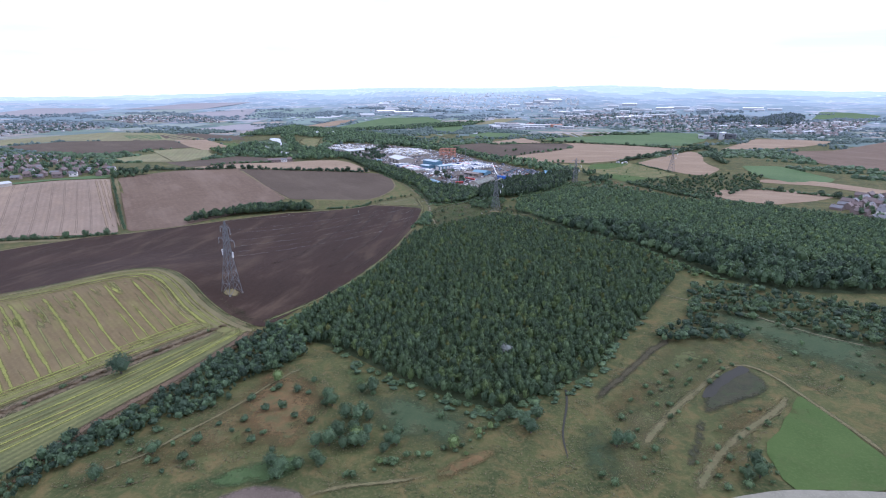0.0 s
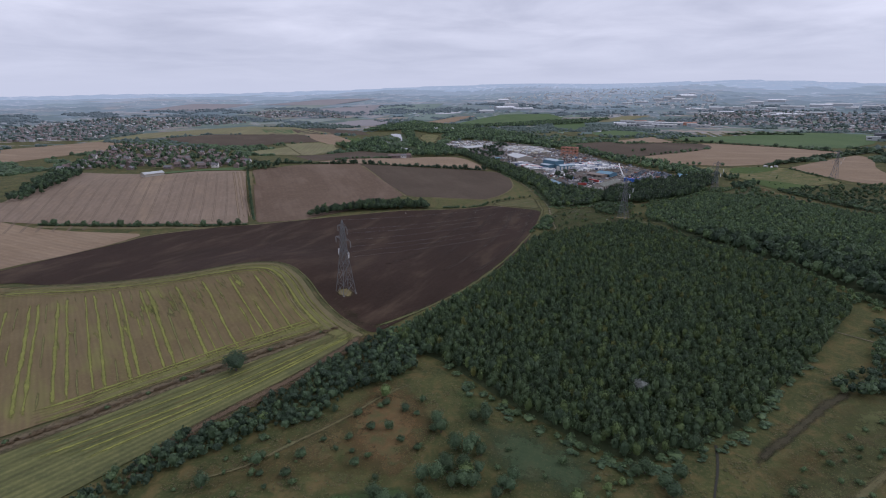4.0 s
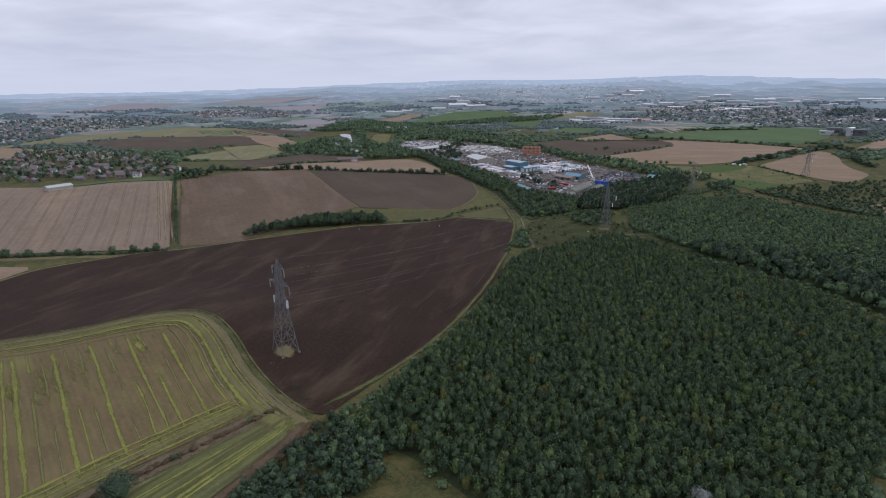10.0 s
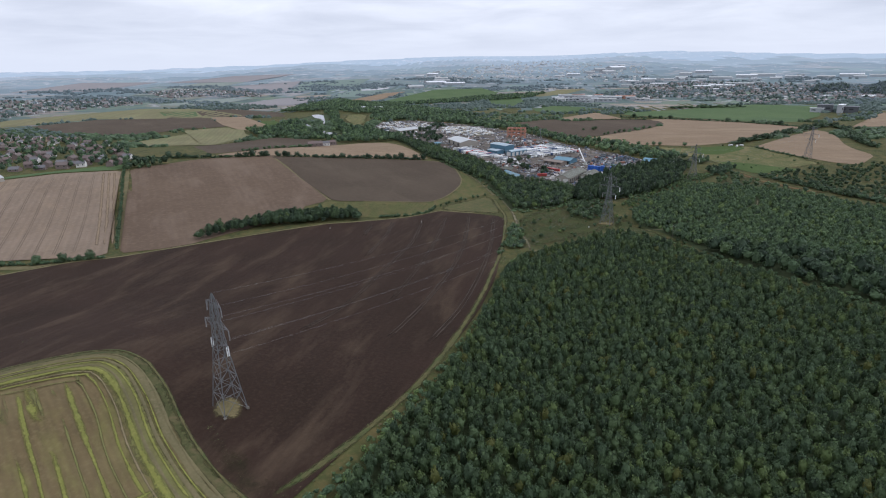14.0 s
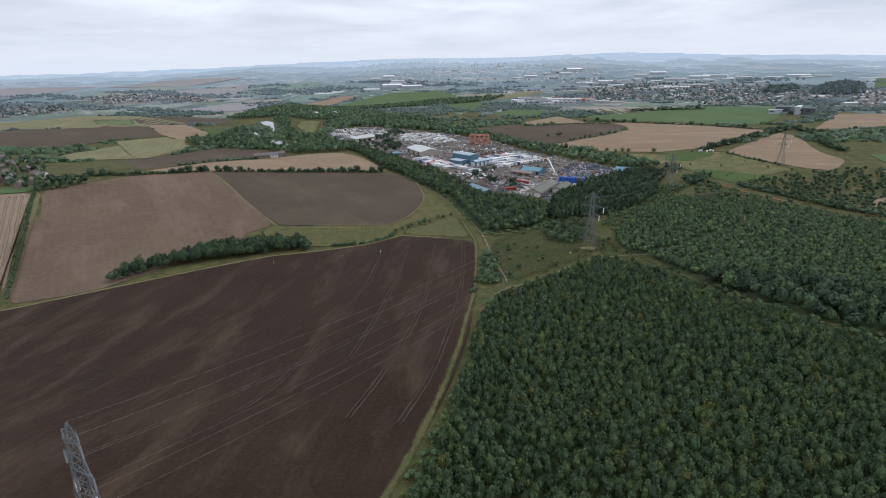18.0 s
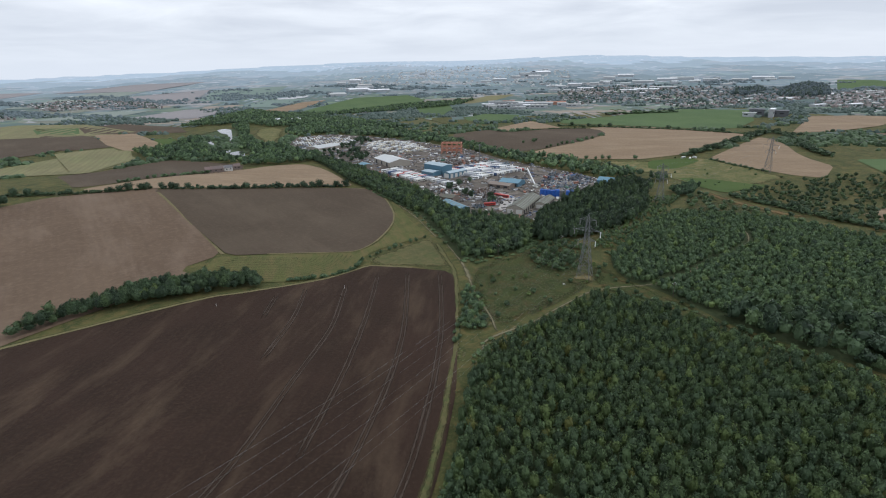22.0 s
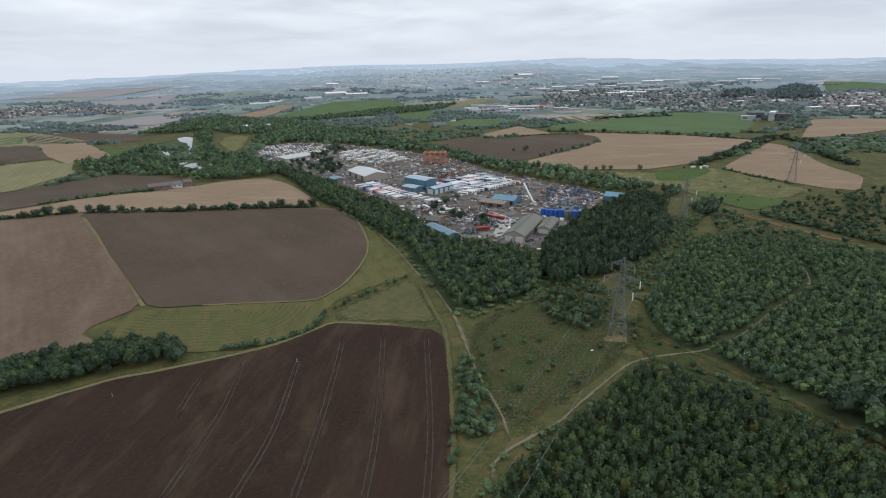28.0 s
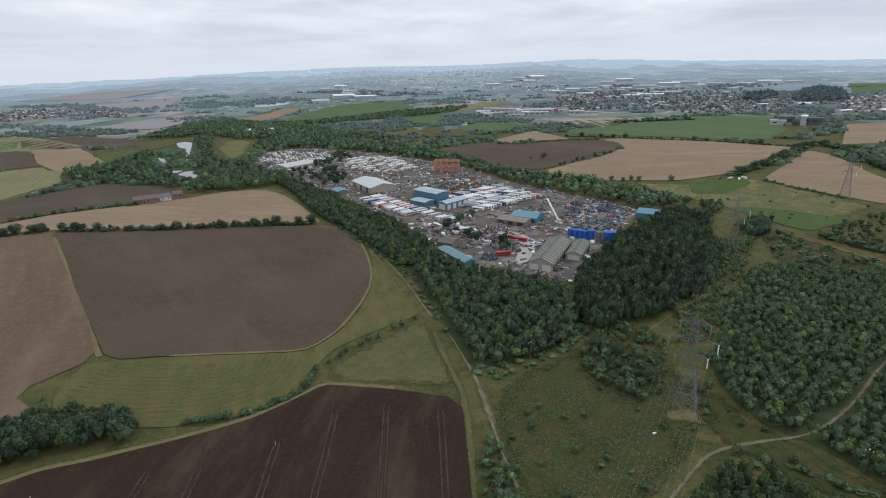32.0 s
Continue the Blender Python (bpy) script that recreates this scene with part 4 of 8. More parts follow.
TR_C = [(94, 297), (94, 212), (89, 158), (81, 104), (68, 62)]
TR_D = [(33, 280), (35, 218), (27, 172), (16, 98), (2, 64)]
TR_E = [(8, 276), (11, 233), (6, 180)]
TR_F = [(-8, 266), (-7, 227)]
SROW_A = [(28, -49), (-2, -120), (-30, -171)]
SROW_B = [(26, -52), (-4, -117), (-38, -173)]
SROW_C = [(20, -60), (-18, -133), (-48, -176)]
SROW_D = [(11, -67), (-24, -126), (-54, -172)]

dark_field = field("ploughed_field", DARK, SOIL, "dark brown ploughed field with faint wheel lines", "field", lift=0.3)
stubble_field = field("stubble_field", STUBBLE, STUBBLE_M, "brown stubble field streaked with yellow-green regrowth", "field", lift=0.3)
strip_field = field("mown_strip_field", STRIPFIELD, REGROWTH2, "narrow strip of yellow-green mown crop rows", "field", lift=0.3)
field("pale_wheat_field", PALETAN, TANFIELD2, "pale tan cut wheat field beside the hedge", "field")
w_field = field("striped_wheat_field", WFIELD, TANFIELD, "tan wheat field with parallel tramlines", "field", lift=0.3)
field("green_margin", WGREEN, FARGREEN, "green grass margin below the village", "field", lift=0.4)
field("drilled_field", BROWN2, BROWNSOIL, "light brown drilled field with fine rows", "field")
field("harrowed_field", GREY, GREYSOIL, "grey-brown harrowed field with a rounded end", "field", lift=0.32)
field("tan_field", NTAN, TANFIELD2, "tan cut field beyond the tree row", "field")
field("grey_field", NGREY, GREYSOIL, "grey-brown bare field by the cottages", "field")
field("pale_pasture", PALEGREEN, PALE, "pale yellow-green pasture", "field")
field("light_tan_field", FAR_TAN1, TANFIELD2, "light tan cut field", "field", step=30)
field("purple_brown_field", FAR_PURPLE, GREYSOIL, "purple-brown bare field", "field", step=30)
field("brown_field", FAR_BROWN, GREYSOIL, "brown bare field far off", "field", step=30)
field("small_green_field", FAR_GREEN1, LAWN, "small bright green paddock", "field", step=30)
field("green_paddock", FAR_GREEN2, FARGREEN, "light green paddock far off", "field", step=30)
field("hill_pasture", FAR_HILL1, PALE, "pale green pasture on a low hill", "field", step=30)
field("hill_plough", FAR_HILL2, GREYSOIL, "dark bare field on a low hill", "field", step=30, lift=0.5)
field("hill_meadow", FAR_HILL3, PALE, "pale meadow below the hill", "field", step=30, lift=0.4)
field("hill_wheat", FAR_HILL4, TANFIELD2, "tan wheat field behind the village", "field", step=30, lift=0.35)
field("mown_meadow", MEADOW, HAY, "green meadow mown in curving rows", "meadow", lift=0.2)
field("rough_meadow", MEADOW_E, SOFTDRY, "small triangular meadow of dry grass", "meadow", step=6, lift=0.2, fade=5)
field("bare_field_east", R_GREY, GREYSOIL, "dark grey bare field behind the estate", "field", step=25, lift=0.4)
field("tan_field_north", R_TAN1, TANFIELD2, "small tan cut field", "field", step=25, lift=0.35)
field("tan_field_east", R_TAN2, TANFIELD2, "large tan cut wheat field behind the estate", "field", step=25)
field("tan_field_corner", R_TAN3, TANFIELD2, "tan cut wheat field crossed by the power line", "field", step=25)
field("tan_field_far", R_TAN4, TANFIELD2, "tan field with curved tramlines", "field", step=30)
field("brown_field_far", R_BROWN, BROWNSOIL, "light brown field beyond the hedge", "field", step=30)
field("green_field_far", R_GREEN, FARGREEN, "green field between hedges", "field", step=30)
field("tan_field_wood", R_TAN5, TANFIELD2, "tan field at the wood's edge", "field", step=25)
field("tan_field_strip", R_TAN6, TANFIELD2, "long narrow tan field between hedges", "field", step=25)
field("rough_pasture", ROUGH_E, HUMMOCK, "yellowed hummocky rough pasture", "pasture", step=10, lift=0.2, fade=14)
field("green_pasture", [(391, 704), (450, 710), (458, 690), (439, 675), (406, 652), (374, 658)], LAWN, "bright green patch of pasture", "pasture", step=20, lift=0.3)
field("green_pasture", GREEN_E, LAWN, "bright green strip of pasture", "pasture", step=20, lift=0.3)
field("green_hill_a", F_GREENA, FARGREEN, "green pasture beyond the tree belt", "field", step=40)
field("green_hill_b", F_GREENB, FARGREEN, "green pasture between tree belts", "field", step=40)
field("green_hill_c", F_GREENC, FARGREEN, "green field before the works", "field", step=40)
field("green_hill_d", F_GREEND, PALE, "pale green field behind the trees", "field", step=40)
field("playing_fields", PITCH, FARGREEN, "wide green playing fields", "field", step=40)
field("tan_strip_far", F_STRIP, TANFIELD2, "thin tan field far off", "field", step=40)
field("sandy_clearing", ORANGE, HUMMOCK, "sandy tan clearing among trees", "clearing", step=12, fade=15)
field("scrap_land", SCRAPLAND, SOFTDRY, "brown disturbed ground behind the estate", "ground", step=18, fade=25)
for outline in (LAKE1, LAKE2, LAKE3, LAKE4, FAR_LAKE):
    field("lake", outline, WATER, "pale still lake among trees", "lake", step=30, lift=0.5)
field("pond", [(257, -112), (260, -105), (268, -97), (280, -87), (289, -81), (292, -86), (284, -91), (272, -100), (263, -110)], DARKWATER, "narrow dark water along the reeds of a pond", "pond", step=4, lift=0.47, wobble=1.2)
field("sports_turf", SPORTS, LAWN, "bright green mown turf", "lawn", lift=0.2, wobble=1.5)
field("yard", YARD, YARD_M, "dusty grey-brown scrapyard ground", "yard", lift=0.25)
field("dry_grass_a", ROUGH_A, TUSSOCK, "patch of tan and russet dry grass", "grass", step=5, lift=0.16, wobble=11, fade=26)
field("dry_grass_b", ROUGH_B, YELLOWGRASS, "patch of yellowed olive grass", "grass", step=5, lift=0.16, wobble=6, fade=18)
field("dry_grass_c", ROUGH_C, TUSSOCK, "patch of dry grass by the pond", "grass", step=5, lift=0.16, wobble=6, fade=18)
field("wet_grass", WETGRASS, WET, "hollow of lush green weeds", "grass", step=5, lift=0.18, wobble=5, fade=18)
field("lush_weeds", WETE, WET, "lush green weeds among scrub", "grass", step=5, lift=0.14, wobble=9, fade=34)
for outline, tone, label in ((OLIVE_A, YELLOWGRASS, "yellow-green patch of fresh grass"), (DRY_A, TUSSOCK, "tan dry grass beside the pond"), (DRY_B, TUSSOCK, "tan dry grass along the wood edge"),
                             (OLIVE_B, YELLOWGRASS, "olive grass on a low mound"), (RUSSET_A, RUSSET2, "russet corner of dry grass"), (RUSSET_B, RUSSET2, "russet slope of dead grass"),
                             (GREEN_A, WET, "dark green rank grass"), (GREEN_B, WET, "dark green rank grass"), (GREEN_C, NETTLE, "bright green weeds along the wood edge"), (GREEN_D, WET, "dark green rank grass"), (MUDSTRIP, REEDS, "dark damp hollow")):
    field("grass_patch", outline, tone, label, "grass", step=3.5, lift=0.2, wobble=10, fade=18)
field("clearing", CLEARING, SOFTGREEN, "green weedy clearing under the pylon", "clearing", step=6, lift=0.14, wobble=5, fade=8)

for line, width, label in ((PATH_MAIN, 2.0, "pale dirt path along the ploughed field"), (PATH_N, 1.8, "pale dirt path beside the wood"),
                           (PATH_CROSS, 2.0, "worn dirt path through the clearing"), ([(340, 495), (348, 483), (350, 462), (355, 442)], 1.8, "pale dirt path beyond the young wood"),
                           (PATH_RIDE, 1.3, "dirt path along the wooded ride"),
                           (TRACK_E, 1.8, "pale path through the scrub")):
    ribbon("path", line, width * 1.2, SOFTDIRT, label, "path", 0.36)
ribbon("path", TRACK_POND[3:], 3.4, SOFTDRYPATH, "worn dirt track round the pond", "path", 0.3, 0.15)
ribbon("path", TRACK_POND[1:5], 5.0, SOFTDRYPATH, "worn grassy track towards the pond", "path", 0.3, 0.2)
ribbon("path", TRACK_S, 5.0, SOFTDRYPATH, "worn track over dry grass", "path", 0.3, 0.2)
ribbon("field_track", TRACK_DARKS + TRACK_DARK[4:], 4.6, SOFTDRY, "grassy field track between plough and wood", "track", 0.35)
ribbon("field_margin", TRACK_HEDGE, 7.0, RUSSET, "russet dirt bank along the scrub hedge", "track", 0.42)
ribbon("field_margin", [(x, y + 1.6) for x, y in DARK[6:24]], 5.5, SOFTDRY, "dry grass margin along the plough", "verge", 0.4)
ribbon("field_margin", [(x, y + 1.0) for x, y in DARK[6:24]], 2.0, DRYVERGE, "pale dry grass strip along the plough", "verge", 0.5)
ribbon("field_margin", STRIP_LINE, 2.6, DRYVERGE, "dry grass strip between two fields", "verge", 0.4)
ribbon("field_margin", GREY[3:15], 1.6, DRYVERGE, "thin dry verge round the harrowed field", "verge", 0.55)
ribbon("path", [(110, 310), (112, 297), (113, 284), (114, 276)], 4.2, SOFTDIRT, "widened bare stretch of the dirt path", "path", 0.4, 0.5)
ribbon("stream", STREAM[:4], 0.9, DARKWATER, "narrow muddy stream in a ditch", "stream", 0.2, 0.6)
ribbon("access_road", [(330, -176), (309, -171), (294, -171), (282, -171), (268, -171), (250, -173), (236, -177)], 4.0, ROADPALE, "pale concrete access road", "road", 0.3)
ribbon("dry_bank", BANK, 9.0, RUSSET2, "long bank of russet grass", "bank", 0.5)
ribbon("worn_trail", [(267, -48), (258, -58), (248, -68), (231, -89), (217, -105), (208, -116)], 6.0, MIRE, "dark damp track through rough grass", "path", 0.3, 0.3)
ribbon("worn_trail", [(73, -89), (61, -106), (53, -125), (40, -144), (31, -160), (14, -173)], 2.6, SOFTDRYPATH, "thin tan trail over the rough slope", "path", 0.36, 0.5)
ribbon("worn_trail", [(96, -178), (110, -172), (126, -170), (140, -166)], 3.0, SOFTDRYPATH, "tan trail over rough grass", "path", 0.36, 0.5)

# ---- trees ----


def crown_arrays(rng, r, hgt, base, leaves, size, clumps=9):
    """Leaf clumps on a lumpy crown: an uneven core, and leaves that stand off it with gaps."""
    lat = np.array([(0, 0, 1)] + [(math.cos(a + k * 0.5) * s, math.sin(a + k * 0.5) * s, c) for k, (s, c) in enumerate(((0.85, 0.5), (1.0, -0.1), (0.75, -0.7)))
                                  for a in np.arange(5) * 1.2566] + [(0, 0, -0.95)])
    jig = lat * rng.uniform(0.72, 1.0, (len(lat), 1))
    core = jig * (r * 0.82, r * 0.82, hgt * 0.43) + (0, 0, base + hgt * 0.5)
    tri = [(0, 1 + k, 1 + (k + 1) % 5) for k in range(5)] + [(16, 11 + (k + 1) % 5, 11 + k) for k in range(5)]
    for a in (1, 6):
        for k in range(5):
            p, q, s, t = a + k, a + (k + 1) % 5, a + 5 + k, a + 5 + (k + 1) % 5
            tri += [(p, s, q), (q, s, t)]
    centre = rng.normal(size=(clumps, 3))
    centre /= np.linalg.norm(centre, axis=1)[:, None]
    centre[:, 2] = np.abs(centre[:, 2]) * 1.1 - 0.35
    centre = centre * (r * 0.62, r * 0.62, hgt * 0.36)
    which = rng.integers(0, clumps, leaves)
    way = rng.normal(size=(leaves, 3)) + centre[which] / r * 0.7 + (0, 0, 0.35)
    way /= np.linalg.norm(way, axis=1)[:, None]
    at = centre[which] + way * r * rng.uniform(0.28, 0.52, (leaves, 1)) + (0, 0, base + hgt * 0.52)
    tilt = way + rng.normal(size=(leaves, 3)) * 0.33
    tilt /= np.linalg.norm(tilt, axis=1)[:, None]
    u = np.cross(tilt, np.array((0, 0, 1.0)) + rng.normal(size=(leaves, 3)) * 0.45)
    u /= np.linalg.norm(u, axis=1)[:, None]
    w = np.cross(tilt, u)
    su, sw = size * rng.uniform(0.6, 1.05, (leaves, 1)), size * rng.uniform(0.7, 1.25, (leaves, 1))
    bend = tilt * size * 0.25
    quad = np.stack([at - u * su, at - w * sw + bend, at + u * su, at + w * sw + bend], 1).reshape(-1, 3)
    faces = np.arange(leaves * 4).reshape(-1, 4)
    return core, np.array(tri), quad, faces


def trunk_arrays(rng, top, thick, limbs=3):
    """A tapered trunk with a few limbs, as tris."""
    vs, fs = [], []

    def rod(a, b, ra, rb):
        k = len(vs)
        d = np.subtract(b, a)
        u = np.cross(d, (0.3, 0.9, 0.2))
        u /= np.linalg.norm(u)
        w = np.cross(d, u) / np.linalg.norm(d)
        for c, q in ((a, ra), (b, rb)):
            for n in range(5):
                vs.append(np.array(c) + q * (math.cos(n * 1.2566) * u + math.sin(n * 1.2566) * w))
        for n in range(5):
            m = (n + 1) % 5
            fs.extend([(k + n, k + m, k + 5 + m), (k + n, k + 5 + m, k + 5 + n)])

    rod((0, 0, -0.3), (0, 0, top * 0.6), thick, thick * 0.55)
    for n in range(limbs):
        a = n * 2.1 + rng.uniform(0, 1)
        rod((0, 0, top * (0.35 + 0.08 * n)), (math.cos(a) * top * 0.28, math.sin(a) * top * 0.28, top * (0.72 + 0.06 * n)), thick * 0.5, thick * 0.15)
    return np.array(vs), np.array(fs)


def forest(name, outlines, spacing, size, leaf, counts, mats, label, seed, holes=(), tall=1.0, jitter=0.42, thin=0.0, even=1.0, category="woodland", clumps=7):
    """A wood as one joined mesh: trees set out over the outlines, each from one of several shapes, with its own turn, size and leaf."""
    rng = np.random.default_rng(seed)
    shapes = [crown_arrays(rng, 1.0, 2.2 * rng.uniform(0.85, 1.25), 0.25, counts, leaf, clumps) for _ in range(7)]
    allv, allt, alli, base = [], [], [], 0
    for outline in outlines:
        p = np.array(outline, float)
        lo, hi = p.min(0), p.max(0)
        gx, gy = [g.ravel() for g in np.meshgrid(np.arange(lo[0], hi[0], spacing), np.arange(lo[1], hi[1], spacing))]
        gx = gx + rng.uniform(-jitter, jitter, len(gx)) * spacing
        gy = gy + rng.uniform(-jitter, jitter, len(gy)) * spacing
        ok = inside(p, gx, gy) & (rng.uniform(size=len(gx)) >= thin)
        for hole, clear in holes:
            q = rounded(hole, 1, False)
            d = np.r_[0, np.cumsum(np.hypot(*np.diff(q, axis=0).T))]
            s = np.arange(0, d[-1], 2.0)
            c = np.column_stack([np.interp(s, d, q[:, 0]), np.interp(s, d, q[:, 1])])
            ok &= ((gx[:, None] - c[:, 0]) ** 2 + (gy[:, None] - c[:, 1]) ** 2).min(1) > clear ** 2
        gx, gy = gx[ok], gy[ok]
        gz = lie(gx, gy)
        for x, y, z in zip(gx, gy, gz):
            core, tri, quad, qf = shapes[rng.integers(len(shapes))]
            a, k = rng.uniform(0, 6.283), size * (0.95 + even * rng.uniform(-0.29, 0.27))
            kz = (k * 0.5 + size * 0.48) * tall * (1.02 + even * rng.uniform(-0.2, 0.24))
            rot = np.array([[math.cos(a) * k, -math.sin(a) * k, 0], [math.sin(a) * k, math.cos(a) * k, 0], [0, 0, kz]])
            v = np.concatenate([core, quad]) @ rot.T + (x, y, z)
            m = rng.choice(len(mats), p=[q for _, q in mats])
            allv.append(v)
            allt.append(np.concatenate([tri, qf[:, [0, 1, 2]] + len(core), qf[:, [0, 2, 3]] + len(core)]) + base)
            alli.append(np.full(len(tri) + 2 * len(qf), m))
            base += len(v)
    ob = new(name, mesh_of(name, np.concatenate(allv), np.concatenate(allt), [m for m, _ in mats], np.concatenate(alli)))
    return tagged(ob, label, category, kind="stuff")


field("lake_margin", [(-400, 1060), (-380, 1200), (-330, 1230), (-290, 1060), (-200, 880), (-215, 800), (-290, 850)], WET, "marshy green margin round the lakes", "marsh", step=14, lift=0.3, fade=20)
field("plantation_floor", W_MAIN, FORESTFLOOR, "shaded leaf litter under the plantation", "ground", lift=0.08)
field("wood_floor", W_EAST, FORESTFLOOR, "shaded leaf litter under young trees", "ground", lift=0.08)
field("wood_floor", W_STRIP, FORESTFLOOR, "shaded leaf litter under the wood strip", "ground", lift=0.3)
YOUNG = [(LEAF_A, 0.40), (LEAF_B, 0.42), (LEAF_C, 0.16), (LEAF_Y, 0.02)]
YOUNG_E = [(LEAF_A, 0.48), (LEAF_B, 0.38), (LEAF_C, 0.07), (LEAF_D, 0.07)]
MATURE = [(LEAF_D, 0.38), (LEAF_A, 0.5), (LEAF_B, 0.12)]
RIVER = [(LEAF_D, 0.3), (LEAF_A, 0.5), (LEAF_B, 0.2)]
forest("plantation_trees", [W_MAIN], 3.35, 2.15, 0.18, 64, YOUNG, "dense young plantation of mixed green broadleaved trees", 11, tall=1.35, even=0.75, clumps=13, holes=((TRACK_DARKS + TRACK_DARK[4:], 4.2), (PATH_CROSS, 2.8)))
forest("young_wood_trees", [W_EAST_N], 3.5, 2.15, 0.22, 30, YOUNG_E, "young green woodland beside the power line", 12, tall=1.2, thin=0.04, even=0.9, clumps=14, holes=((PATH_CROSS, 3.0),))
forest("old_wood_trees", [W_EAST_S], 5.6, 3.9, 0.20, 64, [(LEAF_D, 0.42), (LEAF_A, 0.43), (LEAF_B, 0.15)], "irregular dark mature wood along the ride", 19, tall=1.05, thin=0.06, even=1.5, clumps=10)
forest("corner_scrub", [[(41, -52), (50, -64), (60, -66), (64, -52), (62, -25), (71, -2), (84, 38), (95, 82), (101, 120), (98, 120), (89, 82), (75, 38), (61, -2), (52, -24), (45, -38)]], 2.6, 1.5, 0.25, 40, [(LEAF_A, 0.4), (LEAF_B, 0.4), (LEAF_C, 0.2)], "low scrub between the field track and the plantation", 20, tall=0.7, thin=0.2, even=1.6, category="scrub")
forest("dark_wood_trees", [W_DARK], 4.4, 3.4, 0.17, 96, MATURE, "tall dark green wood beside the scrapyard", 13, tall=1.35)
forest("wood_strip_trees", [W_STRIP], 3.9, 2.8, 0.18, 66, [(LEAF_D, 0.22), (LEAF_A, 0.44), (LEAF_B, 0.26), (LEAF_C, 0.08)], "belt of green trees along the scrapyard", 14, tall=1.0, even=1.3, clumps=11, holes=((PATH_N, 3.0), (PATH_MAIN, 4.0)))
forest("river_trees", [W_RIVER1, W_RIVER2], 8.0, 4.4, 0.27, 24, RIVER, "dark green riverside trees round the lakes", 15, tall=0.9, holes=[(lake + [(x + 10, y - 22) for x, y in lake], 11.0) for lake in (LAKE1, LAKE2, LAKE3, LAKE4)])
forest("belt_trees", [W_BAND, W_BAND2, W_BAND3], 8.5, 4.6, 0.34, 10, RIVER, "dark tree belts behind the scrapyard", 16, tall=0.85, thin=0.12)
forest("copse_trees", [W_COPSE], 4.2, 3.5, 0.12, 330, [(LEAF_A, 0.5), (LEAF_B, 0.2), (LEAF_C, 0.05), (LEAF_D, 0.25)], "copse of rounded mature green trees", 17, tall=1.0, even=1.1, clumps=11)
forest("scrub_trees", [SCRUB_S], 2.5, 1.75, 0.21, 56, [(LEAF_A, 0.34), (LEAF_B, 0.08), (LEAF_D, 0.58)], "thick scrub hedge of green bushes", 18, tall=0.9, even=2.0, thin=0.08, category="scrub", clumps=12)

# ---- power line ----


def beam(bm, a, b, w):
    a, b = Vector(a), Vector(b)
    d = b - a
    m = Matrix.Translation((a + b) / 2) @ d.to_track_quat("Z", "X").to_matrix().to_4x4() @ Matrix.Diagonal((w, w, d.length, 1))
    bmesh.ops.create_cube(bm, size=1.0, matrix=m)


def box(bm, x, y, z, sx, sy, sz, turn=0.0):
    """A block on its base at x, y, z."""
    bmesh.ops.create_cube(bm, size=1.0, matrix=pose(x, y, z + sz / 2, 0, 0, turn) @ Matrix.Diagonal((sx, sy, sz, 1)))


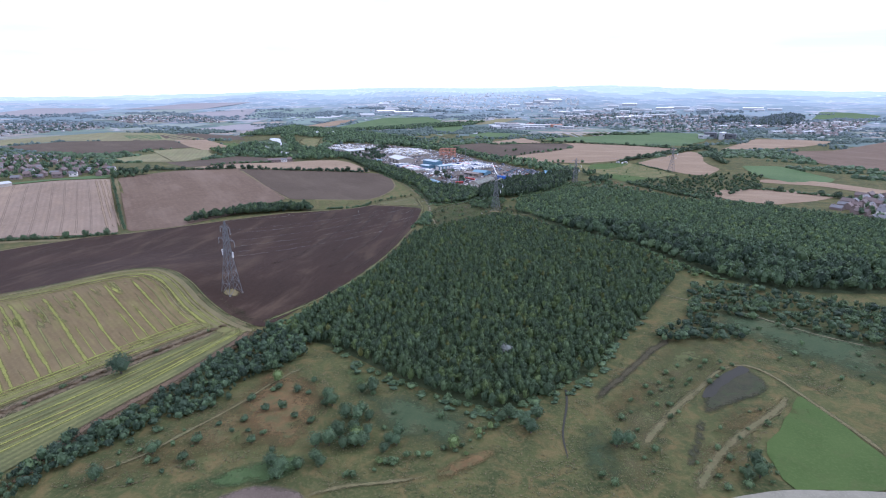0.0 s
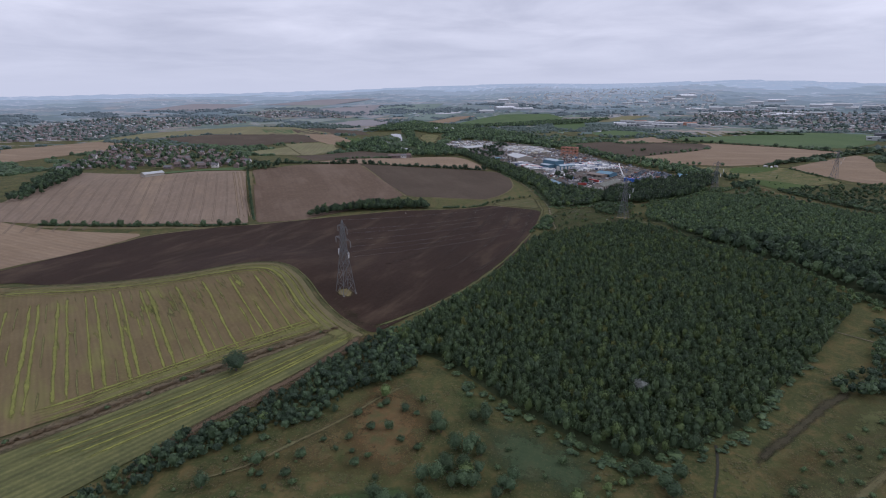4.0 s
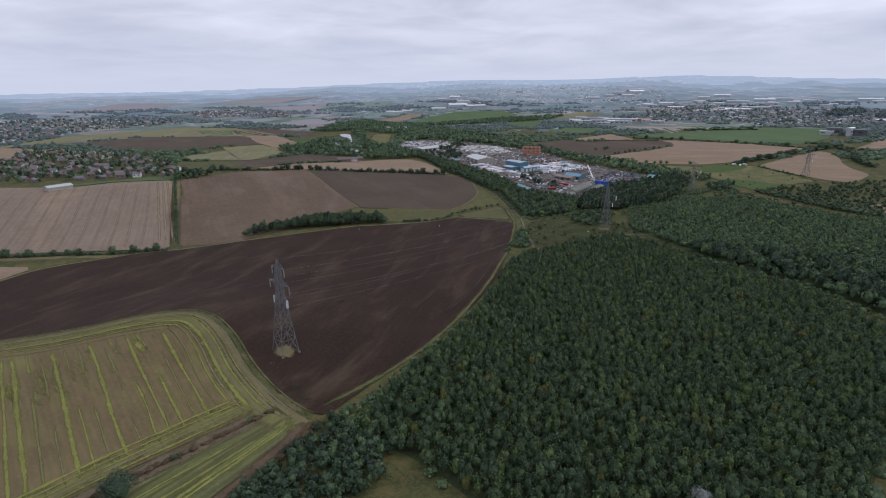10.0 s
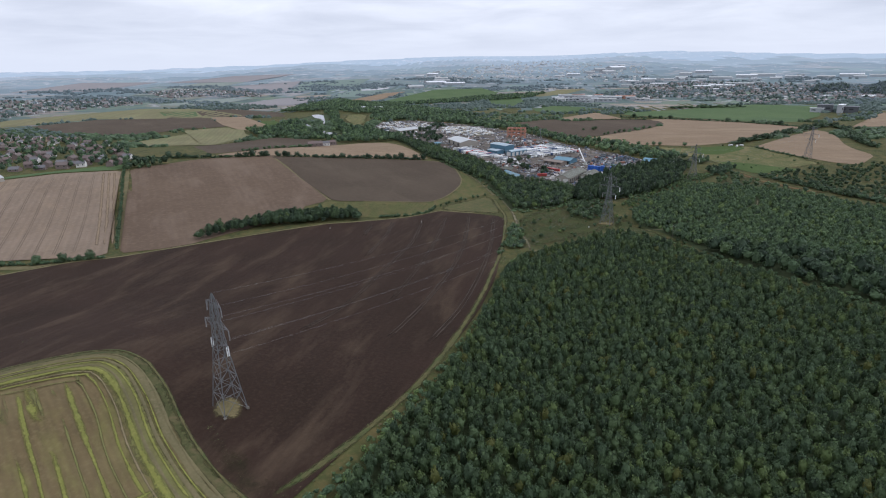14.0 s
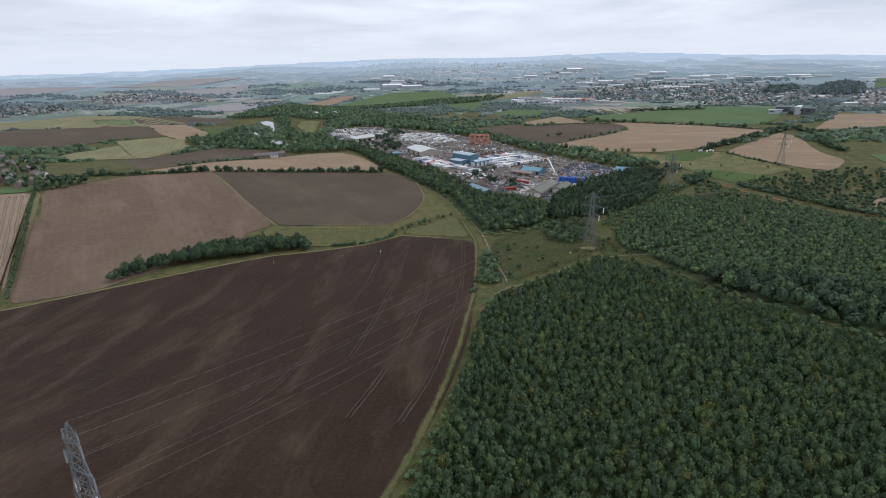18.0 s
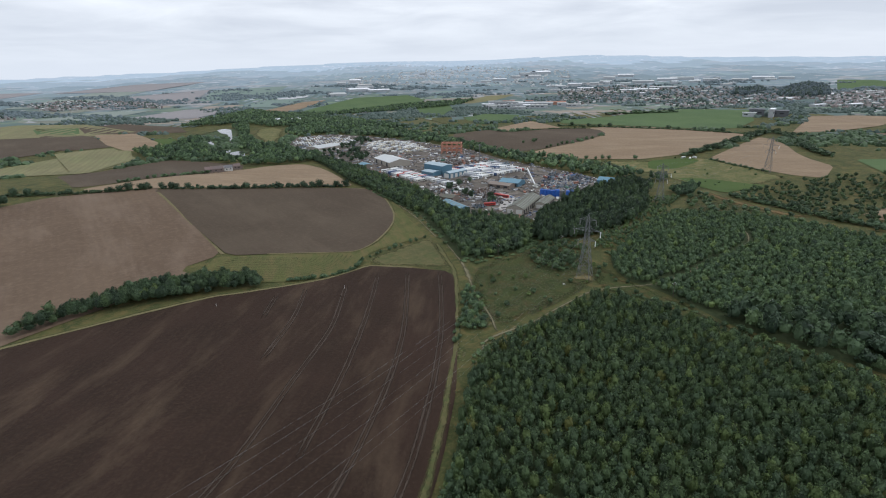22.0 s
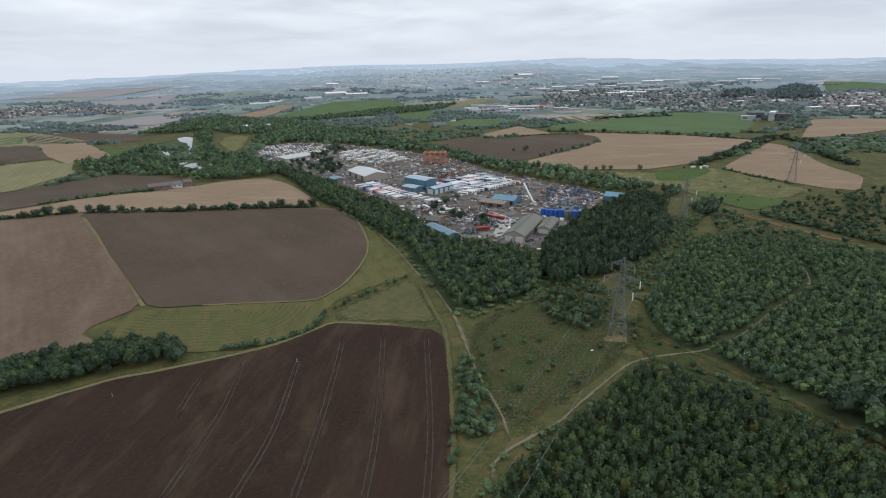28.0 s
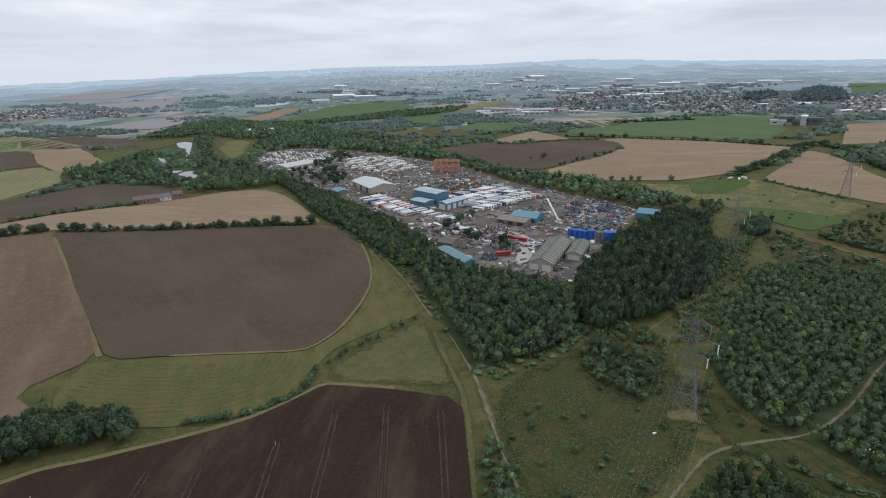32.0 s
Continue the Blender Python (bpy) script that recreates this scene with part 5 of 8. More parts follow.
def pylon(x, y, turn, height=43.0, white=((1, 0), (1, 1))):
    """white: the arms, by side and level, whose insulators are pale new strings."""
    k = height / 43.0
    top = thing("electricity_pylon", pose(x, y, lie_at(x, y) - 0.2, 0, 0, turn), "grey lattice steel electricity pylon with three pairs of arms", "pylon", "power line pylons")
    levels = [(0, 4.3), (7, 3.5), (13, 2.85), (18.5, 2.25), (23.5, 1.75), (28, 1.4), (32, 1.2), (36, 1.05), (39.5, 0.8), (43, 0.12)]
    levels = [(z * k, w * (0.4 + 0.6 * k)) for z, w in levels]

    def corner(n, i):
        z, w = levels[i]
        return Vector(((w, -w, -w, w)[n], (w, w, -w, -w)[n], z))

    for n in range(4):
        bm = bmesh.new()
        rings = [[bm.verts.new(corner(n, i) + Vector(q)) for q in ((0.12, 0.12, 0), (-0.12, 0.12, 0), (-0.12, -0.12, 0), (0.12, -0.12, 0))] for i in range(len(levels))]
        for a, b in zip(rings[:-1], rings[1:]):
            for q in range(4):
                bm.faces.new((a[q], a[(q + 1) % 4], b[(q + 1) % 4], b[q]))
        part("leg", bm, STEEL, top)
    bm = bmesh.new()
    for n in range(4):
        m = (n + 1) % 4
        for i in range(len(levels) - 1):
            beam(bm, corner(n, i), corner(m, i + 1), 0.14)
            beam(bm, corner(m, i), corner(n, i + 1), 0.14)
            if i:
                beam(bm, corner(n, i), corner(m, i), 0.14)
    part("bracing", bm, STEEL, top)
    for level, (z, reach) in enumerate(((25.5 * k, 5.6), (32.0 * k, 8.4), (39.0 * k, 5.2))):
        for s in (1, -1):
            bm = bmesh.new()
            tip = Vector((s * reach, 0, z + 0.4))
            for q in (1, -1):
                beam(bm, (s * 1.2, q * 1.2, z), tip, 0.15)
                beam(bm, (s * 1.0, q * 1.0, z + 2.0), tip, 0.12)
                for f in (0.3, 0.6):
                    p0 = Vector((s * 1.2, q * 1.2, z)).lerp(tip, f)
                    p1 = Vector((s * 1.0, q * 1.0, z + 2.0)).lerp(tip, f)
                    beam(bm, p0, p1, 0.08)
            arm = part("arm", bm, STEEL, top)
            bright = (s, level) in white
            for shift in (-0.3, 0.3) if bright else (0.0,):
                bm = bmesh.new()
                discs = [[bm.verts.new((s * reach + q * math.cos(a), shift + q * math.sin(a), z + 0.2 - n * 0.165)) for a in np.arange(6) * 1.0472] for n, q in enumerate((0.08, 0.26, 0.17) * 8)]
                for a, b in zip(discs[:-1], discs[1:]):
                    for q in range(6):
                        bm.faces.new((a[q], a[(q + 1) % 6], b[(q + 1) % 6], b[q]))
                part("insulator", bm, plain_mat("white_insulator", (0.80, 0.81, 0.80), 0.35) if bright else plain_mat("grey_insulator", (0.22, 0.22, 0.22), 0.4), arm,
                     "bright white insulator string" if bright else "dark insulator string")
    for n in range(4):
        bm = bmesh.new()
        c = corner(n, 0)
        box(bm, c.x, c.y, -0.6, 1.0, 1.0, 1.0)
        part("footing", bm, OLDCONCRETE, top, "concrete footing")
    return top


PYLONS = [(1, -3, -34, 48.0), (188, 279, -33, 43.0), (316, 476, -34, 40.0), (508, 617, -45, 43.0)]
for x, y, turn, tall in PYLONS:
    pylon(x, y, turn, tall, ((1, 0), (-1, 0)) if x == 1 else ((1, 0), (1, 1)))
WIRE = plain_mat("aluminium_wire", (0.24, 0.245, 0.245), 0.7, 0.0)
for (ax, ay, at, ah), (bx, by, bt, bh) in zip(PYLONS[:-1], PYLONS[1:]):
    for z, reach in ((22.8, 5.6), (29.3, 8.4), (36.3, 5.2), (43, 0.0)):
        for s in (1, -1) if reach else (1,):
            a = Vector((ax + s * reach * math.cos(radians(at)), ay + s * reach * math.sin(radians(at)), lie_at(ax, ay) + z * ah / 43))
            b = Vector((bx + s * reach * math.cos(radians(bt)), by + s * reach * math.sin(radians(bt)), lie_at(bx, by) + z * bh / 43))
            cu = bpy.data.curves.new("power_cable", "CURVE")
            cu.dimensions, cu.bevel_depth, cu.bevel_resolution = "3D", 0.018, 0
            sp = cu.splines.new("POLY")
            sp.points.add(24)
            for n in range(25):
                f = n / 24
                q = a.lerp(b, f)
                sp.points[n].co = (q.x, q.y, q.z - 9.0 * 4 * f * (1 - f), 1)
            cu.materials.append(WIRE)
            tagged(new("power_cable", cu), "thin grey sagging power cable", "cable", "power cables")

# ---- crop rows, wheel lines and worn spots ----
def inward(line, off):
    """The same line, shifted to its right."""
    q = rounded(line, 2, False)
    t = np.gradient(q, axis=0)
    t /= np.hypot(t[:, 0], t[:, 1])[:, None]
    return q + np.column_stack([t[:, 1], -t[:, 0]]) * off


rng = np.random.default_rng(5)
row_way, base_a, base_b = np.array((-0.735, 0.678)), np.array((-88.0, -172.0)), np.array((4.0, -53.0))
near_edge = np.array(inward(EDGE_N, 21.0))
for n in range(31):
    p = base_a + (base_b - base_a) * (n + rng.uniform(-0.2, 0.2)) / 30
    reach = 0.0
    while reach < 150 and np.hypot(*(near_edge - (p + row_way * reach)).T).min() > 4.0 and inside(np.array(STUBBLE, float), np.array([p[0] + row_way[0] * (reach + 8)]), np.array([p[1] + row_way[1] * (reach + 8)]))[0]:
        reach += 3.0
    if reach < 12:
        continue
    strong = n % 3 == 1 or n in (3, 6, 9, 12, 15)
    start = 0.0
    while start < reach - 8:
        stop = reach if strong else min(reach, start + rng.uniform(24, 75))
        q = [p + row_way * d + rng.normal(0, 0.25, 2) for d in np.linspace(start, stop, 5)]
        ribbon("regrowth_row", q, rng.uniform(2.0, 3.0) if strong else rng.uniform(1.0, 2.0), REGROWTH if strong or rng.uniform() < 0.3 else EDGEGREEN, lift=0.5, ragged=0.5, parent=stubble_field, seed=n * 7 + int(start))
        start = stop + rng.uniform(3, 26) * (0.3 if strong else 1.0)
# short tufts of volunteer crop between the rows
for n in range(60):
    u, v = rng.normal(0, 24), rng.normal(0, 9)
    x, y = -92 + 0.62 * u - 0.735 * v, -52 + 0.79 * u + 0.678 * v
    if inside(np.array(STUBBLE, float), np.array([x]), np.array([y]))[0]:
        L = rng.uniform(4, 11)
        ribbon("volunteer_crop", [(x - L * 0.75, y + L * 0.66), (x, y), (x + L * 0.75, y - L * 0.66)], rng.uniform(2.0, 4.0), REGROWTH if n % 2 else EDGEGREEN, lift=0.45, ragged=0.4, parent=stubble_field, seed=n + 500)
ribbon("thin_regrowth", inward(EDGE_N, 13.0), 15.0, EDGEGREEN, lift=0.4, ragged=0.12, parent=stubble_field, seed=8)
ribbon("thin_regrowth", inward(STUBBLE[14:21], 6.0), 15.0, EDGEGREEN, lift=0.4, ragged=0.1, parent=stubble_field, seed=9)
ribbon("field_ditch", H_DITCH, 15.0, STUBBLE_SOFT, "trodden stubble along the field ditch", "ditch", 0.3, 0.1)
ribbon("field_margin", inward(EDGE_N, 2.6), 6.4, MARGIN, "rough olive grass margin beside the plough", "verge", 0.42, 0.45)
ribbon("field_margin", inward(EDGE_N, 0.2), 1.6, SOFTDRY, "thin dry grass line beside the plough", "verge", 0.5, 0.5)
ribbon("field_margin", inward(EDGE_N, 6.0), 2.4, DRYVERGE, "pale dry ridge beside the plough", "verge", 0.46, 0.4)
ribbon("field_margin", [(x + 3, y - 5) for x, y in H_W], 7.0, DRYVERGE, "dry grass margin below the hedge", "verge", 0.3, 0.2)
for off, wide, tone in ((4.4, 0.9, DRYVERGE), (7.8, 1.0, REGROWTH), (9.4, 1.2, DRYVERGE), (11.2, 1.4, REGROWTH), (13.4, 1.0, DRYVERGE), (15.6, 3.4, REGROWTH), (18.2, 1.0, STRAWLINE), (20.4, 1.6, REGROWTH), (24.6, 0.9, EDGEGREEN)):
    q = inward(EDGE_N, off)
    ribbon("regrowth_row", q[:len(q) - 1 - max(0, int(off / 5))], wide, tone, lift=0.6, ragged=0.5, parent=stubble_field, seed=int(off * 7) + 60)
edge_s = STUBBLE[14:22]
for off, wide, tone in ((1.8, 1.6, REGROWTH), (4.4, 1.0, STRAWLINE), (6.6, 1.8, REGROWTH), (9.4, 1.2, REGROWTH), (12.4, 2.8, REGROWTH)):
    q = np.array(edge_s, float)[1:] + np.array((-0.78, 0.62)) * off
    ribbon("regrowth_row", q, wide, tone, lift=0.6, ragged=0.7, parent=stubble_field, seed=int(off * 9))
for line in (SROW_A, SROW_B, SROW_C, SROW_D):
    ribbon("mown_row", line, 2.2, REGROWTH, lift=0.5, ragged=0.5, parent=strip_field, seed=abs(line[0][1]))
    shifted = [(x - 4.5 + k, y + 1.5) for k, (x, y) in enumerate(line)]
    ribbon("mown_row", shifted, 1.0, HAY, lift=0.5, ragged=0.5, parent=strip_field, seed=abs(line[0][1]) + 3)
WHEEL = ground_mat("wheel_line", (0.052, 0.038, 0.028), (0.072, 0.053, 0.040), (0.095, 0.072, 0.055), 14, 1.0, soft=True)
for line in (TR_A, TR_B, TR_C, TR_D, TR_E, TR_F):
    for side in (-1.0, 1.0):
        ribbon("wheel_line", [(x + side, y) for x, y in line], 1.8, WHEEL, lift=0.45, ragged=0.3, parent=dark_field, seed=line[0][0] + 50)
TRAM = ground_mat("wheat_tramline", (0.18, 0.135, 0.097), (0.205, 0.155, 0.112), (0.24, 0.182, 0.135), 12, 1.0)
for k in range(2, 20):
    dx, dy = -0.828 * 13 * k, -0.56 * 13 * k
    for side in (-0.9, 0.9):
        a, b = (-349 + dx + side, 421 + dy), (-199 + dx + side, 200 + dy)
        a = (a[0] + (b[0] - a[0]) * 0.03, a[1] + (b[1] - a[1]) * (0.03 + 0.012 * max(0, k - 6)))
        ribbon("tramline", [a, ((a[0] + b[0]) / 2 + 1, (a[1] + b[1]) / 2), b], 0.8, TRAM, lift=0.5, ragged=0.5, parent=w_field, seed=k)
STRAW = ground_mat("straw_swath", (0.25, 0.185, 0.12), (0.29, 0.215, 0.14), (0.33, 0.255, 0.17), 10, 1.2, soft=True)
for k in range(3):
    ribbon("straw_swath", [(-349 - 4.5 * k - 3, 415 - 3 * k), (-275 - 4.5 * k, 306 - 3 * k), (-202 - 4.5 * k, 203 - 3 * k)], 3.4, STRAW, lift=0.55, ragged=0.3, parent=w_field, seed=k + 70)
# the meadow's swaths follow its southern hedge in arcs
HAYROW = ground_mat("hay_swath", (0.115, 0.115, 0.046), (0.145, 0.14, 0.056), (0.19, 0.175, 0.08), 10, 1.2, soft=True)
arc = [(-92, 306), (-66, 296), (-38, 292), (-8, 292), (8, 297), (21, 308), (27, 324), (29, 338)]
for k in range(13):
    q = inward(arc, -3.4 * k)
    q = q[(q[:, 1] < 341) & inside(np.array(MEADOW, float), q[:, 0], q[:, 1])]
    if len(q) > 4:
        ribbon("hay_swath", q, 1.7, HAYROW, "pale swath of cut grass in the meadow", "meadow", 0.35, 0.3, seed=k + 31)
for x, y, r in ((1, -4, 6.0), (187, 276, 7.0), (316, 474, 5.0)):
    field("pylon_grass", [(x + r * math.cos(a) * 1.2, y + r * math.sin(a)) for a in np.arange(8) * 0.785], PYLONGRASS, "patch of tan dry grass at the pylon's feet", "grass", step=2, lift=0.5, wobble=4.5, fade=3.5)
field("weed_patch", [(-6, -12), (6, -14), (16, -24), (30, -30), (38, -30), (33, -43), (24, -42), (14, -36), (4, -26)], PLOUGHWEED, "faint weeds in the corner of the plough", "grass", step=4, lift=0.36, wobble=6, fade=16)
field("trodden_corner", TRODDEN, EDGEGREEN, "thin regrowth and trodden earth at the field corner", "ground", step=3, lift=0.36, wobble=3, fade=6)
field("mud_bank", MUD, SOFTMUD, "bare pinkish mud bank", "ground", step=3, lift=0.34, wobble=1.5, fade=3)
field("nettle_bed", NETTLES, NETTLE, "bed of bright green nettles", "grass", step=4, lift=0.24, wobble=3, fade=5)
field("grassy_ride", GREENRIDE, SOFTGREEN, "grassy ride between two young woods", "grass", step=6, lift=0.24, wobble=3, fade=5)
field("pond_reeds", POND, REEDS, "brown and green reeds standing in the pond", "reeds", step=3, lift=0.42, wobble=2, fade=4)
field("pond_reeds", [(247, -127), (252, -128), (247, -140), (242, -150), (234, -160), (231, -157), (239, -145)], REEDS, "dark reeds in a damp hollow", "reeds", step=2.5, lift=0.4, wobble=2, fade=3)

# ---- single trees, bushes and hedges ----


def plant_proto(name, seed, r, hgt, base, leaves, size, clumps, leaf, label, category, group, stems=1):
    """One tree or bush with its trunk and crown, set far under the land as a pattern for copies."""
    g = np.random.default_rng(seed)
    ob = thing(name, pose(0, 0, 0), label, category, group)
    tv, tf = trunk_arrays(g, base + hgt * 0.8, 0.09 * r + 0.05, 4)
    t = new("trunk", mesh_of("trunk", tv, tf, [BARK]))
    t.parent = ob
    core, tri, quad, qf = crown_arrays(g, r, hgt, base, leaves, size, clumps)
    v = np.concatenate([core, quad])
    f = np.concatenate([tri, qf[:, [0, 1, 2]] + len(core), qf[:, [0, 2, 3]] + len(core)])
    c = new("crown", mesh_of("crown", v, f, [leaf]))
    c.parent = ob
    return ob


def spread(ob, places, smin=0.8, smax=1.25, seed=0):
    """The pattern itself takes the first place, copies the others."""
    g = np.random.default_rng(seed)
    for n, (x, y) in enumerate(places):
        s = g.uniform(smin, smax)
        m = pose(x, y, lie_at(x, y) - 0.05, 0, 0, g.uniform(0, 360)) @ Matrix.Diagonal((s, s * g.uniform(0.9, 1.1), s * g.uniform(0.85, 1.15), 1))
        if n:
            copy_thing(ob, m)
    x, y = places[0]
    ob.matrix_basis = pose(x, y, lie_at(x, y) - 0.05)


def along(line, step, side=1.5, seed=0, skip=0.0):
    g = np.random.default_rng(seed)
    p = rounded(line, 1, False)
    d = np.r_[0, np.cumsum(np.hypot(*np.diff(p, axis=0).T))]
    s = np.arange(step * 0.4, d[-1], step) + g.uniform(-0.35, 0.35, len(np.arange(step * 0.4, d[-1], step))) * step
    s = s[g.uniform(size=len(s)) >= skip]
    return [(float(np.interp(q, d, p[:, 0]) + g.uniform(-side, side)), float(np.interp(q, d, p[:, 1]) + g.uniform(-side, side))) for q in s]


def strewn(outline, n, seed, gap=3.0):
    g = np.random.default_rng(seed)
    p = np.array(outline, float)
    lo, hi, out = p.min(0), p.max(0), []
    for _ in range(n * 60):
        x, y = g.uniform(lo, hi)
        if inside(p, np.array([x]), np.array([y]))[0] and all((x - a) ** 2 + (y - b) ** 2 > gap * gap for a, b in out):
            out.append((float(x), float(y)))
            if len(out) == n:
                break
    return out


lone = plant_proto("field_tree", 31, 6.0, 10.0, 0.6, 1120, 0.30, 16, LEAF_D, "single rounded dark green tree in the field hedge", "tree", "")
spread(lone, [(-13, -101)], 1, 1)
silver = plant_proto("silver_tree", 32, 3.6, 7.0, 1.8, 480, 0.29, 10, LEAF_W, "pale silver-leaved tree among green plantation", "tree", "")
spread(silver, [(173, -77)], 1, 1)
oak = plant_proto("hedgerow_tree", 33, 4.4, 7.2, 0.2, 416, 0.35, 12, LEAF_D, "dark rounded hedgerow tree in leaf", "tree", "hedgerow trees")
ash = plant_proto("hedgerow_tree", 34, 3.6, 6.2, 0.1, 352, 0.30, 10, LEAF_A, "green spreading hedgerow tree in leaf", "tree", "hedgerow trees")
bush = plant_proto("bush", 35, 2.1, 3.4, 0.1, 176, 0.26, 8, LEAF_A, "low rounded green hedge bush", "bush", "bushes")
bush2 = plant_proto("bush", 36, 1.8, 3.0, 0.1, 160, 0.24, 7, LEAF_B, "low mid-green bush on rough grass", "bush", "bushes")
bush3 = plant_proto("bush", 37, 1.9, 3.2, 0.1, 240, 0.20, 7, LEAF_C, "fresh yellow-green bush on rough grass", "bush", "bushes")
scrubtree = plant_proto("scrub_tree", 38, 3.4, 6.2, 0.5, 480, 0.26, 11, LEAF_A, "bushy scrub tree on rough grass", "tree", "scrub trees")
scrubtree2 = plant_proto("scrub_tree", 39, 3.0, 5.6, 0.4, 416, 0.26, 10, LEAF_C, "yellow-green scrub tree on rough grass", "tree", "scrub trees")

spread(oak, along(H_GREYN, 9, 1.5, 1, 0.42) + along(H_BROWNN, 9, 2, 2, 0.35) + along(H_R3, 26, 3, 3, 0.15) + along(H_R1, 12, 6, 4) + along(H_R2, 18, 6, 5) + along(H_PITCH, 14, 8, 6)
       + along(H_E1, 16, 4, 7) + along(H_E2, 22, 4, 8), 0.55, 1.35, 40)
spread(ash, along(H_W, 12, 1.5, 9, 0.1) + along(H_R1, 13, 5, 10) + along(H_R2, 22, 5, 11) + along(H_FAR1, 30, 4, 12) + along(H_TAN2S, 14, 2, 13, 0.2) + along(H_RG2, 14, 2, 14) + [(262, 880), (268, 893), (244, 878), (-345, 428), (-352, 436), (-338, 440), (-330, 446), (-342, 450)], 0.7, 1.2, 41)
spread(bush, along(H_V, 7, 0.8, 15) + along(H_MEADOW, 5.5, 1.0, 16, 0.1) + along(H_RG1, 13, 2, 17) + along(H_R4, 8, 1, 18, 0.2) + along(H_W, 8, 1.5, 19) + along([(100, 196), (106, 230), (108, 262)], 5, 2, 20) + along([(99, 40), (100, 80), (107, 130)], 9, 1.5, 21)
       + strewn(ROUGH_A, 26, 22, 6) + strewn(CLEARING, 14, 23, 8) + strewn(GREENRIDE, 26, 24, 5), 0.55, 1.15, 42)
spread(bush2, strewn(ROUGH_B, 34, 25, 5) + strewn(ROUGH_C, 14, 26, 5) + strewn(WETGRASS, 12, 27, 7) + strewn(CLEARING, 12, 28, 8) + strewn(ROUGH_E, 20, 29, 12) + along(BUSHLINE, 3.4, 2.5, 30) + strewn(ROUGH_A, 14, 230, 7) + strewn(GREEN_D, 10, 231, 3) + strewn(WETE, 30, 232, 7) + along(H_DITCH, 16, 1.0, 31, 0.3), 0.4, 1.0, 43)
spread(bush3, [(157, -141), (152, -154), (162, -137), (189, -108), (120, -160), (198, -100), (214, -86)] + strewn(CLEARING, 10, 32, 6), 0.5, 1.1, 44)
spread(scrubtree, [(94, -123), (108, -129), (102, -145), (94, -151), (109, -150), (121, -153), (81, -163), (99, -162), (86, -167), (107, -141), (125, -149), (34, -158), (22, -173), (167, -131), (178, -139), (110, -109)] + CLUMP_A + CLUMP_B
       + [(x + 8, y + 3) for x, y in ((176, 300), (166, 312), (178, 318), (160, 300), (170, 322), (184, 312), (162, 330))], 0.7, 1.1, 45)
spread(scrubtree2, [(109, -146), (64, -104), (22, -134), (147, -150), (116, -99)], 0.6, 1.0, 46)



def hedge(line, width, height, leaf, label, seed, gaps=0.0, loose=0.15):
    """A hedge along a line: bushy growth of uneven height as one mesh."""
    g = np.random.default_rng(seed)
    shapes = [crown_arrays(g, 1.0, 2.0, 0.0, 42, 0.26, 6) for _ in range(5)]
    vs, fs, base = [], [], 0
    for x, y in along(line, width * 0.75, width * loose, seed, gaps):
        core, tri, quad, qf = shapes[g.integers(5)]
        k, a = width * 0.62 * g.uniform(0.8, 1.3), g.uniform(0, 6.283)
        rot = np.array([[math.cos(a) * k, -math.sin(a) * k, 0], [math.sin(a) * k, math.cos(a) * k, 0], [0, 0, height / 2 * g.uniform(0.6, 1.3)]])
        v = np.concatenate([core, quad]) @ rot.T + (x, y, lie_at(x, y) - 0.1)
        vs.append(v)
        fs.append(np.concatenate([tri, qf[:, [0, 1, 2]] + len(core), qf[:, [0, 2, 3]] + len(core)]) + base)
        base += len(v)
    ob = new("hedge", mesh_of("hedge", np.concatenate(vs), np.concatenate(fs), [leaf]))
    return tagged(ob, label, "hedge", "field hedges")


ribbon("field_margin", [(x + 1.5, y + 1) for x, y in H_V], 8.0, DRYVERGE, "dry grass margin under the field hedge", "verge", 0.26, 0.15)
LEAF_DRY = leaf_mat("leaf_dry", (0.085, 0.06, 0.032), (0.15, 0.105, 0.055), (0.12, 0.09, 0.045))
hedge(H_GREYN, 5.0, 4.4, LEAF_D, "thick dark green field hedge with trees", 201, 0.06, 0.35)
hedge(H_BROWNN, 4.5, 4.0, LEAF_A, "thick dark green field hedge with trees", 202, 0.05)
hedge(H_V, 2.4, 2.2, LEAF_A, "narrow green hedge between two fields", 203, 0.2)
hedge(H_W, 3.6, 3.0, LEAF_A, "green hedge along the ploughed field", 204, 0.1)
hedge(H_MEADOW[:6], 2.8, 2.4, LEAF_A, "low green hedge along the meadow", 205, 0.12)
hedge(H_R1, 14.0, 6.5, LEAF_A, "broad belt of hedge trees between fields", 206)
hedge(H_R2, 12.0, 6.0, LEAF_A, "broad belt of hedge trees between fields", 207)
hedge(H_R3, 6.0, 3.6, LEAF_A, "long dark hedge before the playing fields", 208)
hedge(H_R4, 3.5, 2.6, LEAF_A, "low dark hedge along the wheat", 209, 0.15)
hedge(H_RG1, 4.0, 3.0, LEAF_A, "row of dark bushes along the bare field", 210, 0.3)
hedge(H_DITCH, 2.6, 1.3, LEAF_DRY, "low brown dry hedge along a field ditch", 211)
hedge([(x + 3.5, y - 2.5) for x, y in TRACK_HEDGE], 2.6, 1.2, LEAF_DRY, "russet bank of dead bracken beside the scrub", 212)
hedge(H_E1, 7.0, 5.0, LEAF_A, "broad green hedge at the wood's edge", 213)
hedge(H_E2, 6.0, 4.0, LEAF_A, "dark green hedge between tan fields", 214)
hedge(H_PITCH, 22.0, 7.0, LEAF_A, "dark tree clump by the playing fields", 215)
